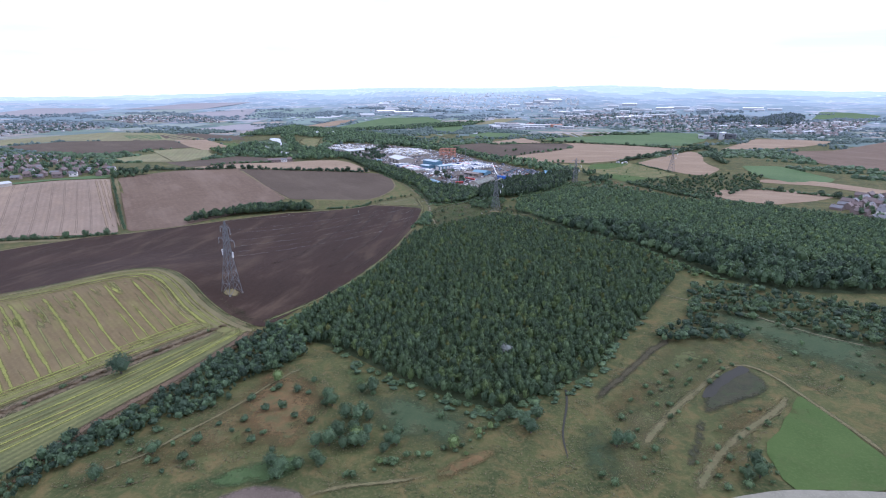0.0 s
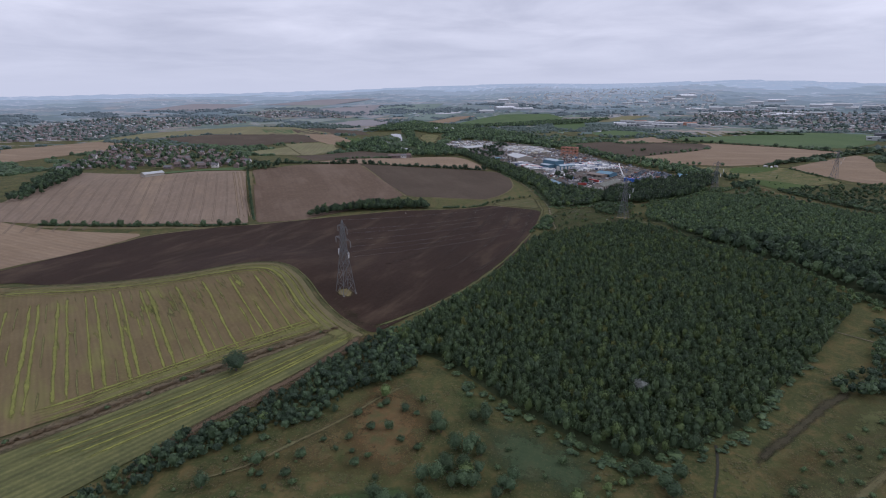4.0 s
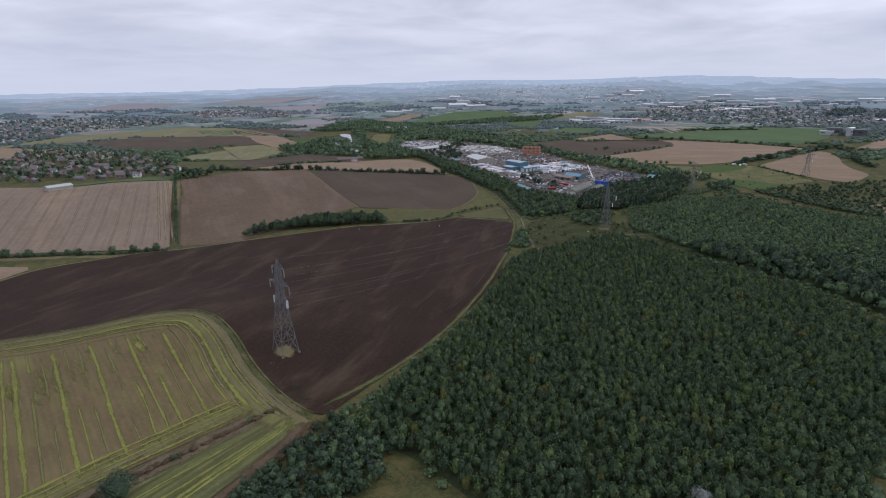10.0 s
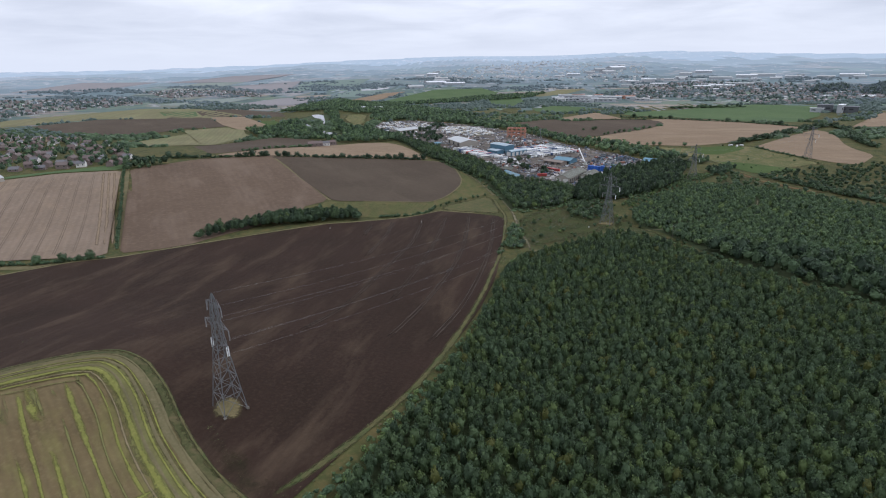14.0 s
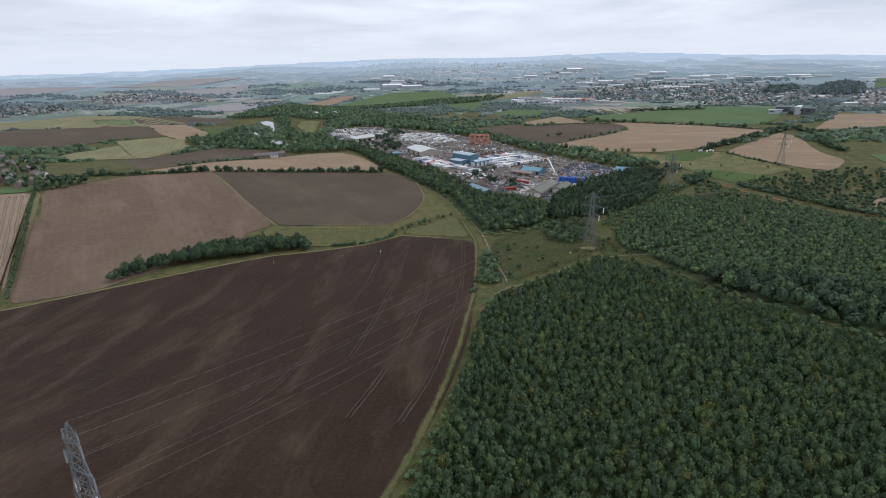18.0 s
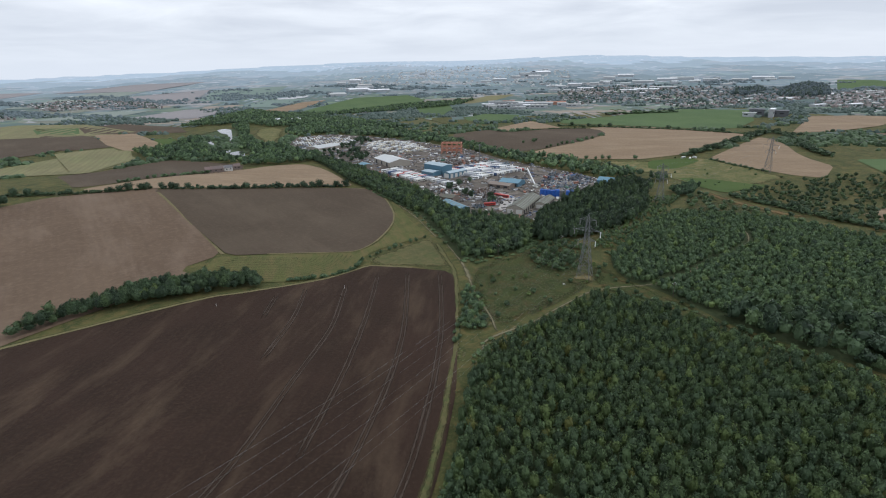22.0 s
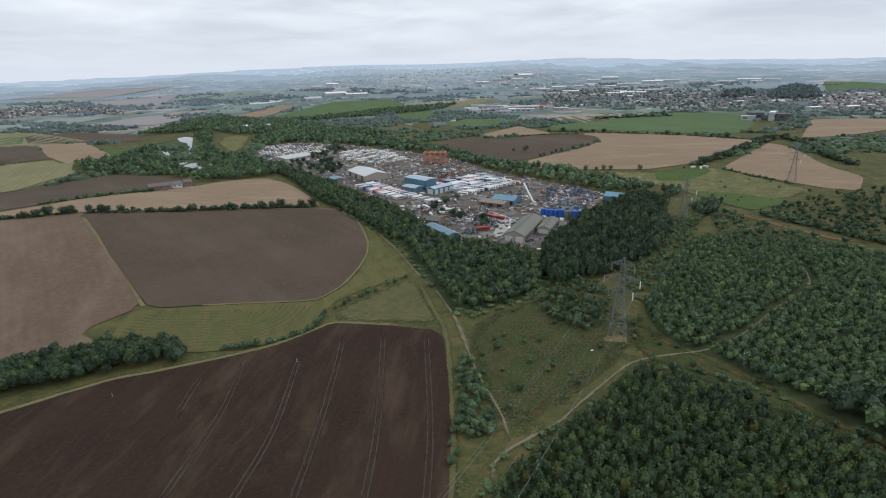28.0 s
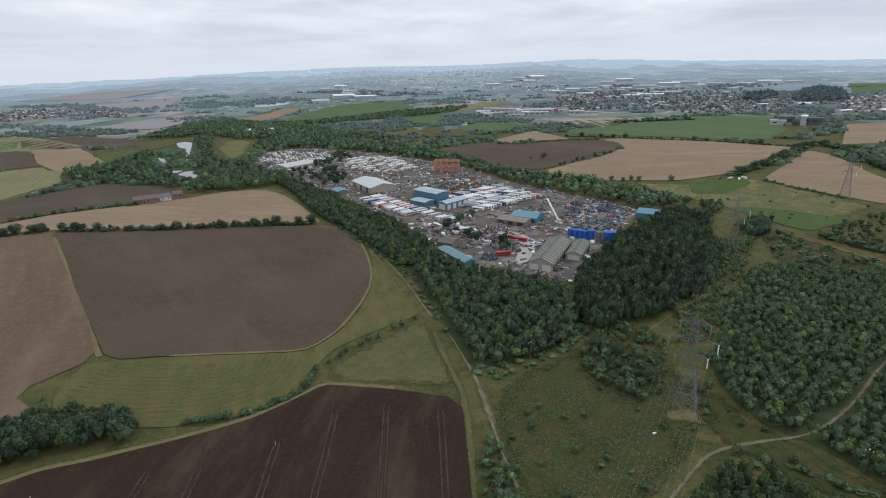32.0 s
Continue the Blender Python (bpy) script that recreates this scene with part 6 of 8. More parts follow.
hedge([(-276, 572), (-250, 604), (-212, 631), (-190, 644)], 5.0, 4.0, LEAF_A, "bushy green hedge by the cottages", 216, 0.3)
forest("scrub_bushes", [W_SCRUBE, SCRUBE2], 3.9, 2.3, 0.2, 56, [(LEAF_A, 0.42), (LEAF_B, 0.28), (LEAF_D, 0.3)], "open scrub of grey-green willow bushes", 51, thin=0.22, tall=0.75, even=1.9, clumps=12, holes=((TRACK_E, 3.5),), category="scrub")
forest("heath_bushes", [W_HEATH], 8.5, 3.2, 0.3, 40, [(LEAF_A, 0.5), (LEAF_B, 0.4), (LEAF_D, 0.1)], "scattered bushes on rough heath", 52, thin=0.5, tall=0.75, category="scrub")
forest("path_bushes", [BUSH_Q], 2.8, 1.9, 0.20, 70, [(LEAF_D, 0.3), (LEAF_A, 0.5), (LEAF_B, 0.2)], "thicket of low bushes beside the path", 54, thin=0.15, tall=0.8, even=1.5, clumps=12, category="scrub")
forest("ride_scrub", [RIDE_SCRUB, [(239, 214), (252, 192), (271, 169), (290, 147), (305, 126), (322, 78), (338, 46), (311, 54), (303, 100), (288, 132), (272, 152), (254, 171), (240, 192), (228, 212)]], 3.6, 1.8, 0.27, 50, [(LEAF_A, 0.4), (LEAF_B, 0.45), (LEAF_C, 0.15)], "low green scrub along the ride", 55, thin=0.35, tall=0.75, category="scrub")
forest("edge_trees", [TREES_N, [(354, 604), (374, 620), (377, 601), (359, 578)]], 5.0, 3.2, 0.26, 50, [(LEAF_D, 0.5), (LEAF_A, 0.5)], "clump of dark trees at the rough pasture", 56, thin=0.1, tall=1.0)
forest("heath_scrub", [HEATH_N], 5.5, 2.7, 0.3, 36, [(LEAF_A, 0.6), (LEAF_B, 0.4)], "grey-green bushes on open heath", 57, thin=0.6, tall=0.75, category="scrub")
field("russet_heath", RUSSET_N, RUSSET2, "russet strip of heath beyond the young wood", "heath", step=6, lift=0.25, wobble=4, fade=8)
forest("clearing_bushes", [BUSH_P], 4.0, 2.1, 0.25, 70, [(LEAF_A, 0.6), (LEAF_B, 0.4)],
       "thicket of rounded bushes behind the pylon", 53, thin=0.25, tall=0.7, even=1.6, category="scrub")


# brambles and saplings where the woods meet open ground
for n, (line, wide, high, leaf) in enumerate((
        ([(174, 405), (172, 380), (169, 362), (156, 335), (140, 326), (126, 321), (111, 317)], 4.2, 2.2, LEAF_B), ([(178, 372), (164, 340), (148, 326), (134, 318), (118, 312)], 3.0, 1.6, LEAF_B),
        ([(186, 372), (204, 364), (222, 376), (240, 390), (264, 414)], 4.0, 2.0, LEAF_B), ([(218, 330), (224, 296), (237, 253), (250, 226), (270, 206)], 3.6, 1.8, LEAF_B),
        ([(128, 203), (147, 215), (182, 243), (204, 252), (220, 240), (236, 218)], 3.0, 1.6, LEAF_B), ([(108, 170), (112, 190), (118, 198)], 2.6, 1.4, LEAF_B),
        ([(261, -22), (240, -50), (224, -72), (210, -96), (190, -109), (172, -126), (160, -126), (144, -118), (118, -101), (98, -85), (80, -64), (62, -46)], 3.8, 1.9, LEAF_B),
        ([(255, -26), (230, -66), (214, -98), (192, -113), (170, -131), (150, -126), (120, -106), (96, -90)], 3.2, 1.6, LEAF_A),
        ([(344, 41), (326, 68), (300, 140), (264, 220)], 3.6, 1.8, LEAF_B), ([(102, 349), (90, 392), (76, 449), (43, 511), (14, 560)], 3.4, 2.0, LEAF_B))):
    hedge(line, wide, high, leaf, "ragged brambles and saplings at the wood's edge", 240 + n, 0.4, 0.6)


def tufts(name, outlines, count, size, mats, label, seed):
    """Weeds and tussocks: many small tufts of a few blades each, joined."""
    g = np.random.default_rng(seed)
    vs, fs, ms, base = [], [], [], 0
    for outline, share in outlines:
        p = np.array(outline, float)
        lo, hi = p.min(0), p.max(0)
        x, y = g.uniform(lo[0], hi[0], count * 3), g.uniform(lo[1], hi[1], count * 3)
        ok = inside(p, x, y)
        clump = np.array([noise.noise(Vector((a / 11, b / 11, seed))) for a, b in zip(x, y)])
        ok &= clump + g.normal(0, 0.28, len(clump)) > 0.0
        x, y = x[ok][:int(count * share)], y[ok][:int(count * share)]
        z = lie(x, y) + 0.15
        for k in range(3):
            a, s = g.uniform(0, 6.283, len(x)), size * g.uniform(0.5, 1.3, len(x))
            ux, uy, top = np.cos(a) * s, np.sin(a) * s, s * g.uniform(0.25, 0.6, len(x))
            ox, oy = g.normal(0, size * 0.6, (2, len(x)))
            q = np.stack([np.column_stack([x + ox - ux, y + oy - uy, z]), np.column_stack([x + ox + uy * 0.8, y + oy - ux * 0.8, z + top]),
                          np.column_stack([x + ox + ux, y + oy + uy, z + top * 0.4]), np.column_stack([x + ox - uy * 0.7, y + oy + ux * 0.7, z + top * 0.8])], 1)
            vs.append(q.reshape(-1, 3))
            fs.append(np.arange(len(x) * 4).reshape(-1, 4) + base)
            ms.append(g.choice(len(mats), len(x)))
            base += len(x) * 4
    ob = new(name, mesh_of(name, np.concatenate(vs), np.concatenate(fs), mats, np.concatenate(ms)))
    return tagged(ob, label, "grass", kind="stuff")


TUFT_G = leaf_mat("tuft_green", (0.085, 0.115, 0.04), (0.15, 0.19, 0.06), (0.12, 0.155, 0.055))
TUFT_D = leaf_mat("tuft_deep", (0.035, 0.055, 0.02), (0.075, 0.105, 0.035), (0.055, 0.08, 0.028))
TUFT_O = leaf_mat("tuft_olive", (0.075, 0.082, 0.032), (0.13, 0.13, 0.055), (0.10, 0.105, 0.045))
TUFT_T = leaf_mat("tuft_tan", (0.12, 0.10, 0.05), (0.18, 0.142, 0.075), (0.15, 0.12, 0.062))
tufts("weeds", [(CLEARING, 1.0), (GREENRIDE, 0.8), (W_HEATH, 0.5)], 9500, 0.42, [TUFT_G, TUFT_D, TUFT_O, TUFT_T], "green weeds and tussocks on rough ground", 61)
tufts("dry_tussocks", [(ROUGH_A, 0.5), (ROUGH_B, 0.4), (ROUGH_C, 0.3), (ROUGH_E, 0.5), (MEADOW_E, 0.2)], 3500, 0.3, [TUFT_T, TUFT_T, TUFT_G], "dry tan tussocks on rough ground", 62)
tufts("pasture_tussocks", [([(6, -176), (40, -112), (62, -60), (100, -95), (165, -135), (212, -105), (200, -178)], 0.55), ([(200, -178), (212, -105), (262, -30), (300, -20), (340, -90), (315, -110), (298, -78), (284, -80), (250, -118), (228, -150), (222, -178)], 0.6)], 6500, 0.28, [TUFT_T, TUFT_O, TUFT_O, TUFT_O], "tan and olive tussocks over the rough pasture", 65)
tufts("plough_weeds", [([(-190, 70), (-180, 88), (-140, 74), (-112, 45), (-120, 22), (-160, 40)], 1.0), ([(-6, -10), (14, -26), (30, -32), (38, -28), (31, -43), (17, -38)], 0.6)], 1100, 0.36, [TUFT_G, TUFT_O], "faint green weeds in the plough", 64)
tufts("verge_tussocks", [([(x - 2.5, y) for x, y in TRACK_DARKS] + [(x + 5, y) for x, y in reversed(TRACK_DARKS)], 1.0)], 900, 0.5, [TUFT_T, TUFT_G], "dry grass along the field track", 63)

# ---- bridge, poles and cottages near the fields ----
BRICK = plain_mat("brown_brick", (0.22, 0.13, 0.095), 0.9, scale=2)
bridge = thing("footbridge", pose(57, -56, lie_at(57, -56), 0, 0, 25), "small brown brick bridge over the ditch", "bridge")
bm = bmesh.new()
box(bm, 0, 0, 0.2, 9, 4.4, 0.5)
part("deck", bm, CONCRETE, bridge, "dusty concrete deck")
for s in (-1, 1):
    bm = bmesh.new()
    box(bm, 0, s * 2.35, -0.3, 9.5, 0.5, 2.0)
    part("parapet", bm, BRICK, bridge)
    bm = bmesh.new()
    box(bm, 0, s * 2.35, 1.7, 9.7, 0.65, 0.15)
    part("coping", bm, BRICK, bridge)

TIMBER = plain_mat("tarred_timber", (0.085, 0.068, 0.055), 0.9, scale=3)
for x, y in ((137, 325), (187, 342), (231, 243), (272, 215)):
    pole = thing("utility_pole", pose(x, y, lie_at(x, y), 0, 0, -35), "dark wooden utility pole with a crossarm", "pole", "utility poles")
    bm = bmesh.new()
    bmesh.ops.create_cone(bm, cap_ends=True, segments=8, radius1=0.19, radius2=0.13, depth=9.4, matrix=Matrix.Translation((0, 0, 4.5)))
    part("post", bm, TIMBER, pole)
    bm = bmesh.new()
    box(bm, 0, 0, 8.4, 2.3, 0.14, 0.16)
    part("crossarm", bm, TIMBER, pole)
    for s in (-1.0, 0.0, 1.0):
        bm = bmesh.new()
        bmesh.ops.create_cone(bm, cap_ends=True, segments=7, radius1=0.15, radius2=0.09, depth=0.42, matrix=Matrix.Translation((s, 0, 8.77 if s else 9.4)))
        part("insulator", bm, plain_mat("white_insulator", (0.80, 0.81, 0.80), 0.35), pole, "white ceramic insulator")
bm = bmesh.new()
box(bm, 0, 0, 0, 1.3, 0.6, 0.6, 15)
box(bm, 0.9, 0.3, 0, 0.4, 0.3, 0.3, 40)
trough = thing("water_trough", pose(172, 268, lie_at(172, 268)), "small white trough in the clearing", "trough")
part("basin", bm, plain_mat("white_plastic", (0.75, 0.75, 0.73), 0.5), trough)

MARKPOST = plain_mat("white_marker_paint", (0.55, 0.54, 0.50), 0.7)
for x, y in ((33, 271), (-40, 249)):
    marker = thing("marker_post", pose(x, y, lie_at(x, y) - 0.2), "pale marker post standing in the ploughed field", "post", "field marker posts")
    bm = bmesh.new()
    bmesh.ops.create_cone(bm, cap_ends=True, segments=8, radius1=0.13, radius2=0.10, depth=2.4, matrix=Matrix.Translation((0, 0, 1.2)))
    part("post", bm, MARKPOST, marker)
    bm = bmesh.new()
    box(bm, 0, 0, 2.3, 0.5, 0.12, 0.32, 25)
    part("plate", bm, TIMBER, marker, "dark plate on the post")
STEPWOOD = plain_mat("bleached_timber", (0.42, 0.39, 0.33), 0.85, scale=2)
steps = thing("path_steps", pose(0, 0, 0), "bleached timber steps where the path climbs through the wood", "steps")
for x, y in ((314, 321), (318, 325), (321, 328), (324, 332)):
    bm = bmesh.new()
    box(bm, x, y, lie_at(x, y) + 0.25, 2.6, 0.35, 0.35, -40)
    part("tread", bm, STEPWOOD, steps)

# ---- the scrapyard estate ----
CLAD_WHITE = plain_mat("white_cladding", (0.52, 0.51, 0.48), 0.55, scale=0.15)
CLAD_PALE = plain_mat("pale_grey_roof", (0.46, 0.47, 0.46), 0.5, scale=0.15)
CLAD_BLUE = plain_mat("blue_cladding", (0.075, 0.165, 0.23), 0.5, scale=0.2)
CLAD_BLUEROOF = plain_mat("pale_blue_roof", (0.34, 0.42, 0.46), 0.5, scale=0.2)
CLAD_TEAL = plain_mat("teal_roof", (0.12, 0.24, 0.31), 0.5, scale=0.2)
CLAD_GREEN = plain_mat("moss_grey_roof", (0.115, 0.115, 0.088), 0.8, scale=0.3)
CLAD_BROWN = plain_mat("brown_sheet", (0.21, 0.17, 0.14), 0.7, scale=0.3)
CREAM = plain_mat("cream_render", (0.36, 0.33, 0.28), 0.85, scale=0.3)
SKYLIGHT = plain_mat("skylight_sheet", (0.19, 0.195, 0.165), 0.4)
DARKGAP = plain_mat("dark_doorway", (0.03, 0.03, 0.032), 0.7)
RUSTRED = plain_mat("rust_red_steel", (0.38, 0.185, 0.125), 0.75, scale=0.6)


def shed(name, x, y, turn, length, width, eave, ridge, wall_m, roof_m, label, lights=0, doors=0, door_m=None):
    """A gabled shed: length runs along its local x; walls, two roof slopes, skylight strips and doors."""
    ob = thing(name, pose(x, y, lie_at(x, y) + 0.2, 0, 0, turn), label, "shed")
    L, W = length / 2, width / 2
    bm = bmesh.new()
    vs = [bm.verts.new(p) for p in ((-L, -W, -0.6), (L, -W, -0.6), (L, W, -0.6), (-L, W, -0.6), (-L, -W, eave), (L, -W, eave), (L, W, eave), (-L, W, eave), (-L, 0, ridge), (L, 0, ridge))]
    for f in ((0, 1, 5, 4), (2, 3, 7, 6), (1, 2, 6, 9, 5), (3, 0, 4, 8, 7), (3, 2, 1, 0)):
        bm.faces.new([vs[k] for k in f])
    part("wall", bm, wall_m, ob)
    slope = math.hypot(W + 0.5, (ridge - eave) * (W + 0.5) / W)
    ang = math.degrees(math.atan2(ridge - eave, W))
    for s in (-1, 1):
        bm = bmesh.new()
        bmesh.ops.create_cube(bm, size=1.0, matrix=Matrix.Translation((0, s * (W + 0.5) / 2, ridge + 0.12 - (ridge - eave) * (W + 0.5) / W / 2)) @ pose(0, 0, 0, -s * ang) @ Matrix.Diagonal((length + 0.8, slope, 0.22, 1)))
        roof = part("roof", bm, roof_m, ob)
        for k in range(lights):
            bm = bmesh.new()
            bmesh.ops.create_cube(bm, size=1.0, matrix=Matrix.Translation((-L + (k + 0.5) * length / lights, s * (W + 0.5) / 2, ridge + 0.16 - (ridge - eave) * (W + 0.5) / W / 2)) @ pose(0, 0, 0, -s * ang) @ Matrix.Diagonal((length / lights * 0.32, slope * 0.72, 0.22, 1)))
            part("skylight", bm, SKYLIGHT, roof, "pale translucent skylight")
    for k in range(doors):
        bm = bmesh.new()
        box(bm, -L + (k + 0.5) * length / doors, -W - 0.03, 0, min(4.5, length / doors * 0.6), 0.16, eave * 0.8)
        part("door", bm, door_m or DARKGAP, ob, "roller door")
    if doors:
        for k in range(max(1, int(width / 6))):
            n = max(1, int(width / 6))
            bm = bmesh.new()
            box(bm, -L - 0.03, -W + (k + 0.5) * width / n, 0, 0.16, width / n * 0.7, eave * 0.85)
            part("door", bm, CLAD_WHITE, ob, "pale sliding door")
    return ob


shed("gable_shed", 178.5, 465, 63, 56, 17, 5.5, 9.0, CREAM, CLAD_GREEN, "long cream shed under a mossy grey roof", 14, 9)
shed("gable_shed", 200.5, 473, 63, 33, 11, 4.6, 6.8, CREAM, CLAD_GREEN, "smaller cream shed with mossy grey roof", 8, 5)
shed("white_warehouse", 33, 712, -61, 52, 31, 6.5, 10.0, CREAM, CLAD_PALE, "large cream warehouse under a pale roof", 0, 3)
shed("blue_works", 97, 648, -47, 34, 17, 10.5, 11.6, CLAD_BLUE, CLAD_BLUEROOF, "tall blue-clad works building with pale roof")
shed("blue_annexe", 88, 631, -44, 20, 14, 5.0, 6.0, CLAD_BLUE, CLAD_BLUEROOF, "low blue-clad annexe with pale roof")
shed("blue_store", 118, 622, 44, 31, 11, 6.5, 8.0, CLAD_BLUE, CLAD_BLUEROOF, "blue-clad store with pale blue roof", 0, 4, CLAD_WHITE)
shed("teal_shed", 182, 572, -32, 24, 21, 4.5, 7.0, CLAD_BLUE, CLAD_TEAL, "teal-roofed shed among parked coaches", 0, 3)
shed("brown_shed", 168, 560, -36, 27, 14, 3.8, 5.2, CLAD_BROWN, CLAD_BROWN, "low brown sheet-metal shed", 0, 3)
shed("teal_shed", 294, 574, -35, 19, 16, 5.0, 8.0, CLAD_BLUE, CLAD_TEAL, "small teal-roofed shed at the wood's edge")
shed("pale_warehouse", -91, 877, 50, 52, 33, 5.5, 7.5, CREAM, CLAD_PALE, "long pale-roofed warehouse among caravans")
shed("blue_lean_shed", 112, 470, -62, 36, 9, 3.6, 5.2, CLAD_BLUE, CLAD_TEAL, "long low shed with faded blue roof", 7)
shed("grey_shed", 108, 503, -30, 13, 15, 3.8, 5.4, CLAD_BROWN, CLAD_GREEN, "low shed with grey-green roof")
shed("grey_shed", -2, 690, -60, 18, 12, 4, 5.5, CLAD_BROWN, CLAD_TEAL, "small weathered blue-grey shed")
shed("village_barn", -446, 343, 64, 27, 14, 4, 6, CREAM, CLAD_PALE, "long white-roofed barn below the village")

# open red steel frame of an unfinished block
frame_block = thing("steel_frame", pose(120, 795, lie_at(120, 795), 0, 0, -10), "rust-red open steel frame of a building", "frame")
for ix in range(5):
    for iy in range(3):
        bm = bmesh.new()
        box(bm, -15 + ix * 7.5, -8 + iy * 8, 0, 0.9, 0.9, 16)
        part("column", bm, RUSTRED, frame_block)
for iz in (5, 10.5, 16):
    for iy in range(3):
        bm = bmesh.new()
        box(bm, 0, -8 + iy * 8, iz - 0.5, 31, 0.8, 1.1)
        part("beam", bm, RUSTRED, frame_block)
    for ix in range(5):
        bm = bmesh.new()
        box(bm, -15 + ix * 7.5, 0, iz - 0.5, 0.8, 17, 1.0)
        part("beam", bm, RUSTRED, frame_block)

mast = thing("lamp_mast", pose(156, 712, lie_at(156, 712)), "tall grey floodlight mast in the yard", "mast")
bm = bmesh.new()
bmesh.ops.create_cone(bm, cap_ends=True, segments=8, radius1=0.5, radius2=0.3, depth=24, matrix=Matrix.Translation((0, 0, 12)))
part("post", bm, STEEL, mast)
bm = bmesh.new()
box(bm, 0, 0, 23.6, 4.2, 0.8, 1.2)
part("lamp_head", bm, STEEL, mast)

TANKBLUE = plain_mat("blue_tank", (0.03, 0.11, 0.42), 0.45, scale=0.4)
for n, (x, y, r, hgt) in enumerate(((206, 516, 2.1, 6.5), (209.5, 514, 2.1, 6.5), (213, 512, 2.1, 6.5), (216.5, 510, 2.1, 6.5), (220.5, 508, 2.6, 7.5), (225.5, 505, 2.4, 7.0), (232, 503, 3.6, 7.5), (239, 504, 3.4, 7.0))):
    tank = thing("storage_tank", pose(x, y, lie_at(x, y) + 0.2), "upright blue cylindrical storage tank", "tank", "blue tanks")
    bm = bmesh.new()
    bmesh.ops.create_cone(bm, cap_ends=True, segments=18, radius1=r, radius2=r, depth=hgt, matrix=Matrix.Translation((0, 0, hgt / 2)))
    part("shell", bm, STEEL if n == 5 else TANKBLUE, tank)
    bm = bmesh.new()
    bmesh.ops.create_cone(bm, cap_ends=True, segments=18, radius1=r * 1.04, radius2=r * 0.5, depth=0.5, matrix=Matrix.Translation((0, 0, hgt + 0.22)))
    part("lid", bm, STEEL if n == 5 else TANKBLUE, tank)

# grab crane
crane = thing("scrap_crane", pose(206, 556, lie_at(206, 556), 0, 0, 120), "pale mobile crane with a raised boom", "crane")
bm = bmesh.new()
box(bm, 0, 0, 0.6, 8, 2.8, 1.4)
part("chassis", bm, plain_mat("pale_machine", (0.5, 0.5, 0.46), 0.5), crane)
bm = bmesh.new()
box(bm, -1.2, 0, 2.0, 3, 2.6, 2.4)
part("cab", bm, plain_mat("pale_machine", (0.5, 0.5, 0.46), 0.5), crane)
bm = bmesh.new()
beam(bm, (0, 0, 3.5), (15, 0, 20), 1.1)
part("boom", bm, plain_mat("white_plastic", (0.75, 0.75, 0.73), 0.5), crane, "long white boom")
for s in (-2.8, 0, 2.8):
    for q in (-1.4, 1.4):
        bm = bmesh.new()
        bmesh.ops.create_cone(bm, cap_ends=True, segments=10, radius1=0.6, radius2=0.6, depth=0.4, matrix=pose(s, q, 0.6, 90))
        part("wheel", bm, DARKGAP, crane)

RUBBER = plain_mat("tyre_rubber", (0.02, 0.02, 0.021), 0.9)
GLASSY = plain_mat("dark_glazing", (0.03, 0.035, 0.04), 0.15)


def vehicle(name, kind, colour, label, category, group):
    """A coach, lorry trailer, van or car with body, glazing and wheels."""
    ob = thing(name, pose(0, 0, 0), label, category, group)
    paint = plain_mat("paint_" + colour[0], colour[1], 0.4, scale=0.5)
    L, W, H = {"coach": (11.5, 2.55, 3.3), "trailer": (13.0, 2.55, 3.9), "van": (5.6, 2.1, 2.5), "caravan": (6.5, 2.3, 2.6), "car": (4.3, 1.8, 1.45)}[kind]
    bm = bmesh.new()
    if kind == "car":
        box(bm, 0, 0, 0.3, L, W, 0.6)
    else:
        box(bm, 0, 0, 0.5, L, W, H - 0.5)
    bmesh.ops.bevel(bm, geom=[e for e in bm.edges], offset=0.16, segments=1, affect="EDGES")
    part("body", bm, paint, ob)
    bm = bmesh.new()
    if kind == "car":
        vs = [bm.verts.new(p) for p in ((-1.5, -0.8, 0.88), (1.0, -0.8, 0.88), (1.0, 0.8, 0.88), (-1.5, 0.8, 0.88), (-1.1, -0.65, 1.42), (0.4, -0.65, 1.42), (0.4, 0.65, 1.42), (-1.1, 0.65, 1.42))]
        for f in ((0, 1, 5, 4), (1, 2, 6, 5), (2, 3, 7, 6), (3, 0, 4, 7)):
            bm.faces.new([vs[k] for k in f])
        part("glazing", bm, GLASSY, ob)
        bm = bmesh.new()
        box(bm, -0.35, 0, 1.40, 1.5, 1.3, 0.06)
        part("roof", bm, paint, ob)
    elif kind in ("coach", "caravan"):
        box(bm, 0, 0, H * 0.48, L * 0.9, W + 0.04, H * 0.25)
        part("glazing", bm, GLASSY, ob)
    else:
        box(bm, L / 2 - 0.02, 0, H * 0.45, 0.1, W * 0.85, H * 0.3)
        part("glazing", bm, GLASSY, ob)
    wr = 0.5 if L > 6 else 0.32
    for x in (-L * 0.3, L * 0.32) if L > 8 else ():
        for s in (-1, 1):
            bm = bmesh.new()
            bmesh.ops.create_cone(bm, cap_ends=True, segments=8, radius1=wr, radius2=wr, depth=0.3, matrix=pose(x, s * (W / 2 - 0.12), wr, 90))
            part("wheel", bm, RUBBER, ob)
    return ob


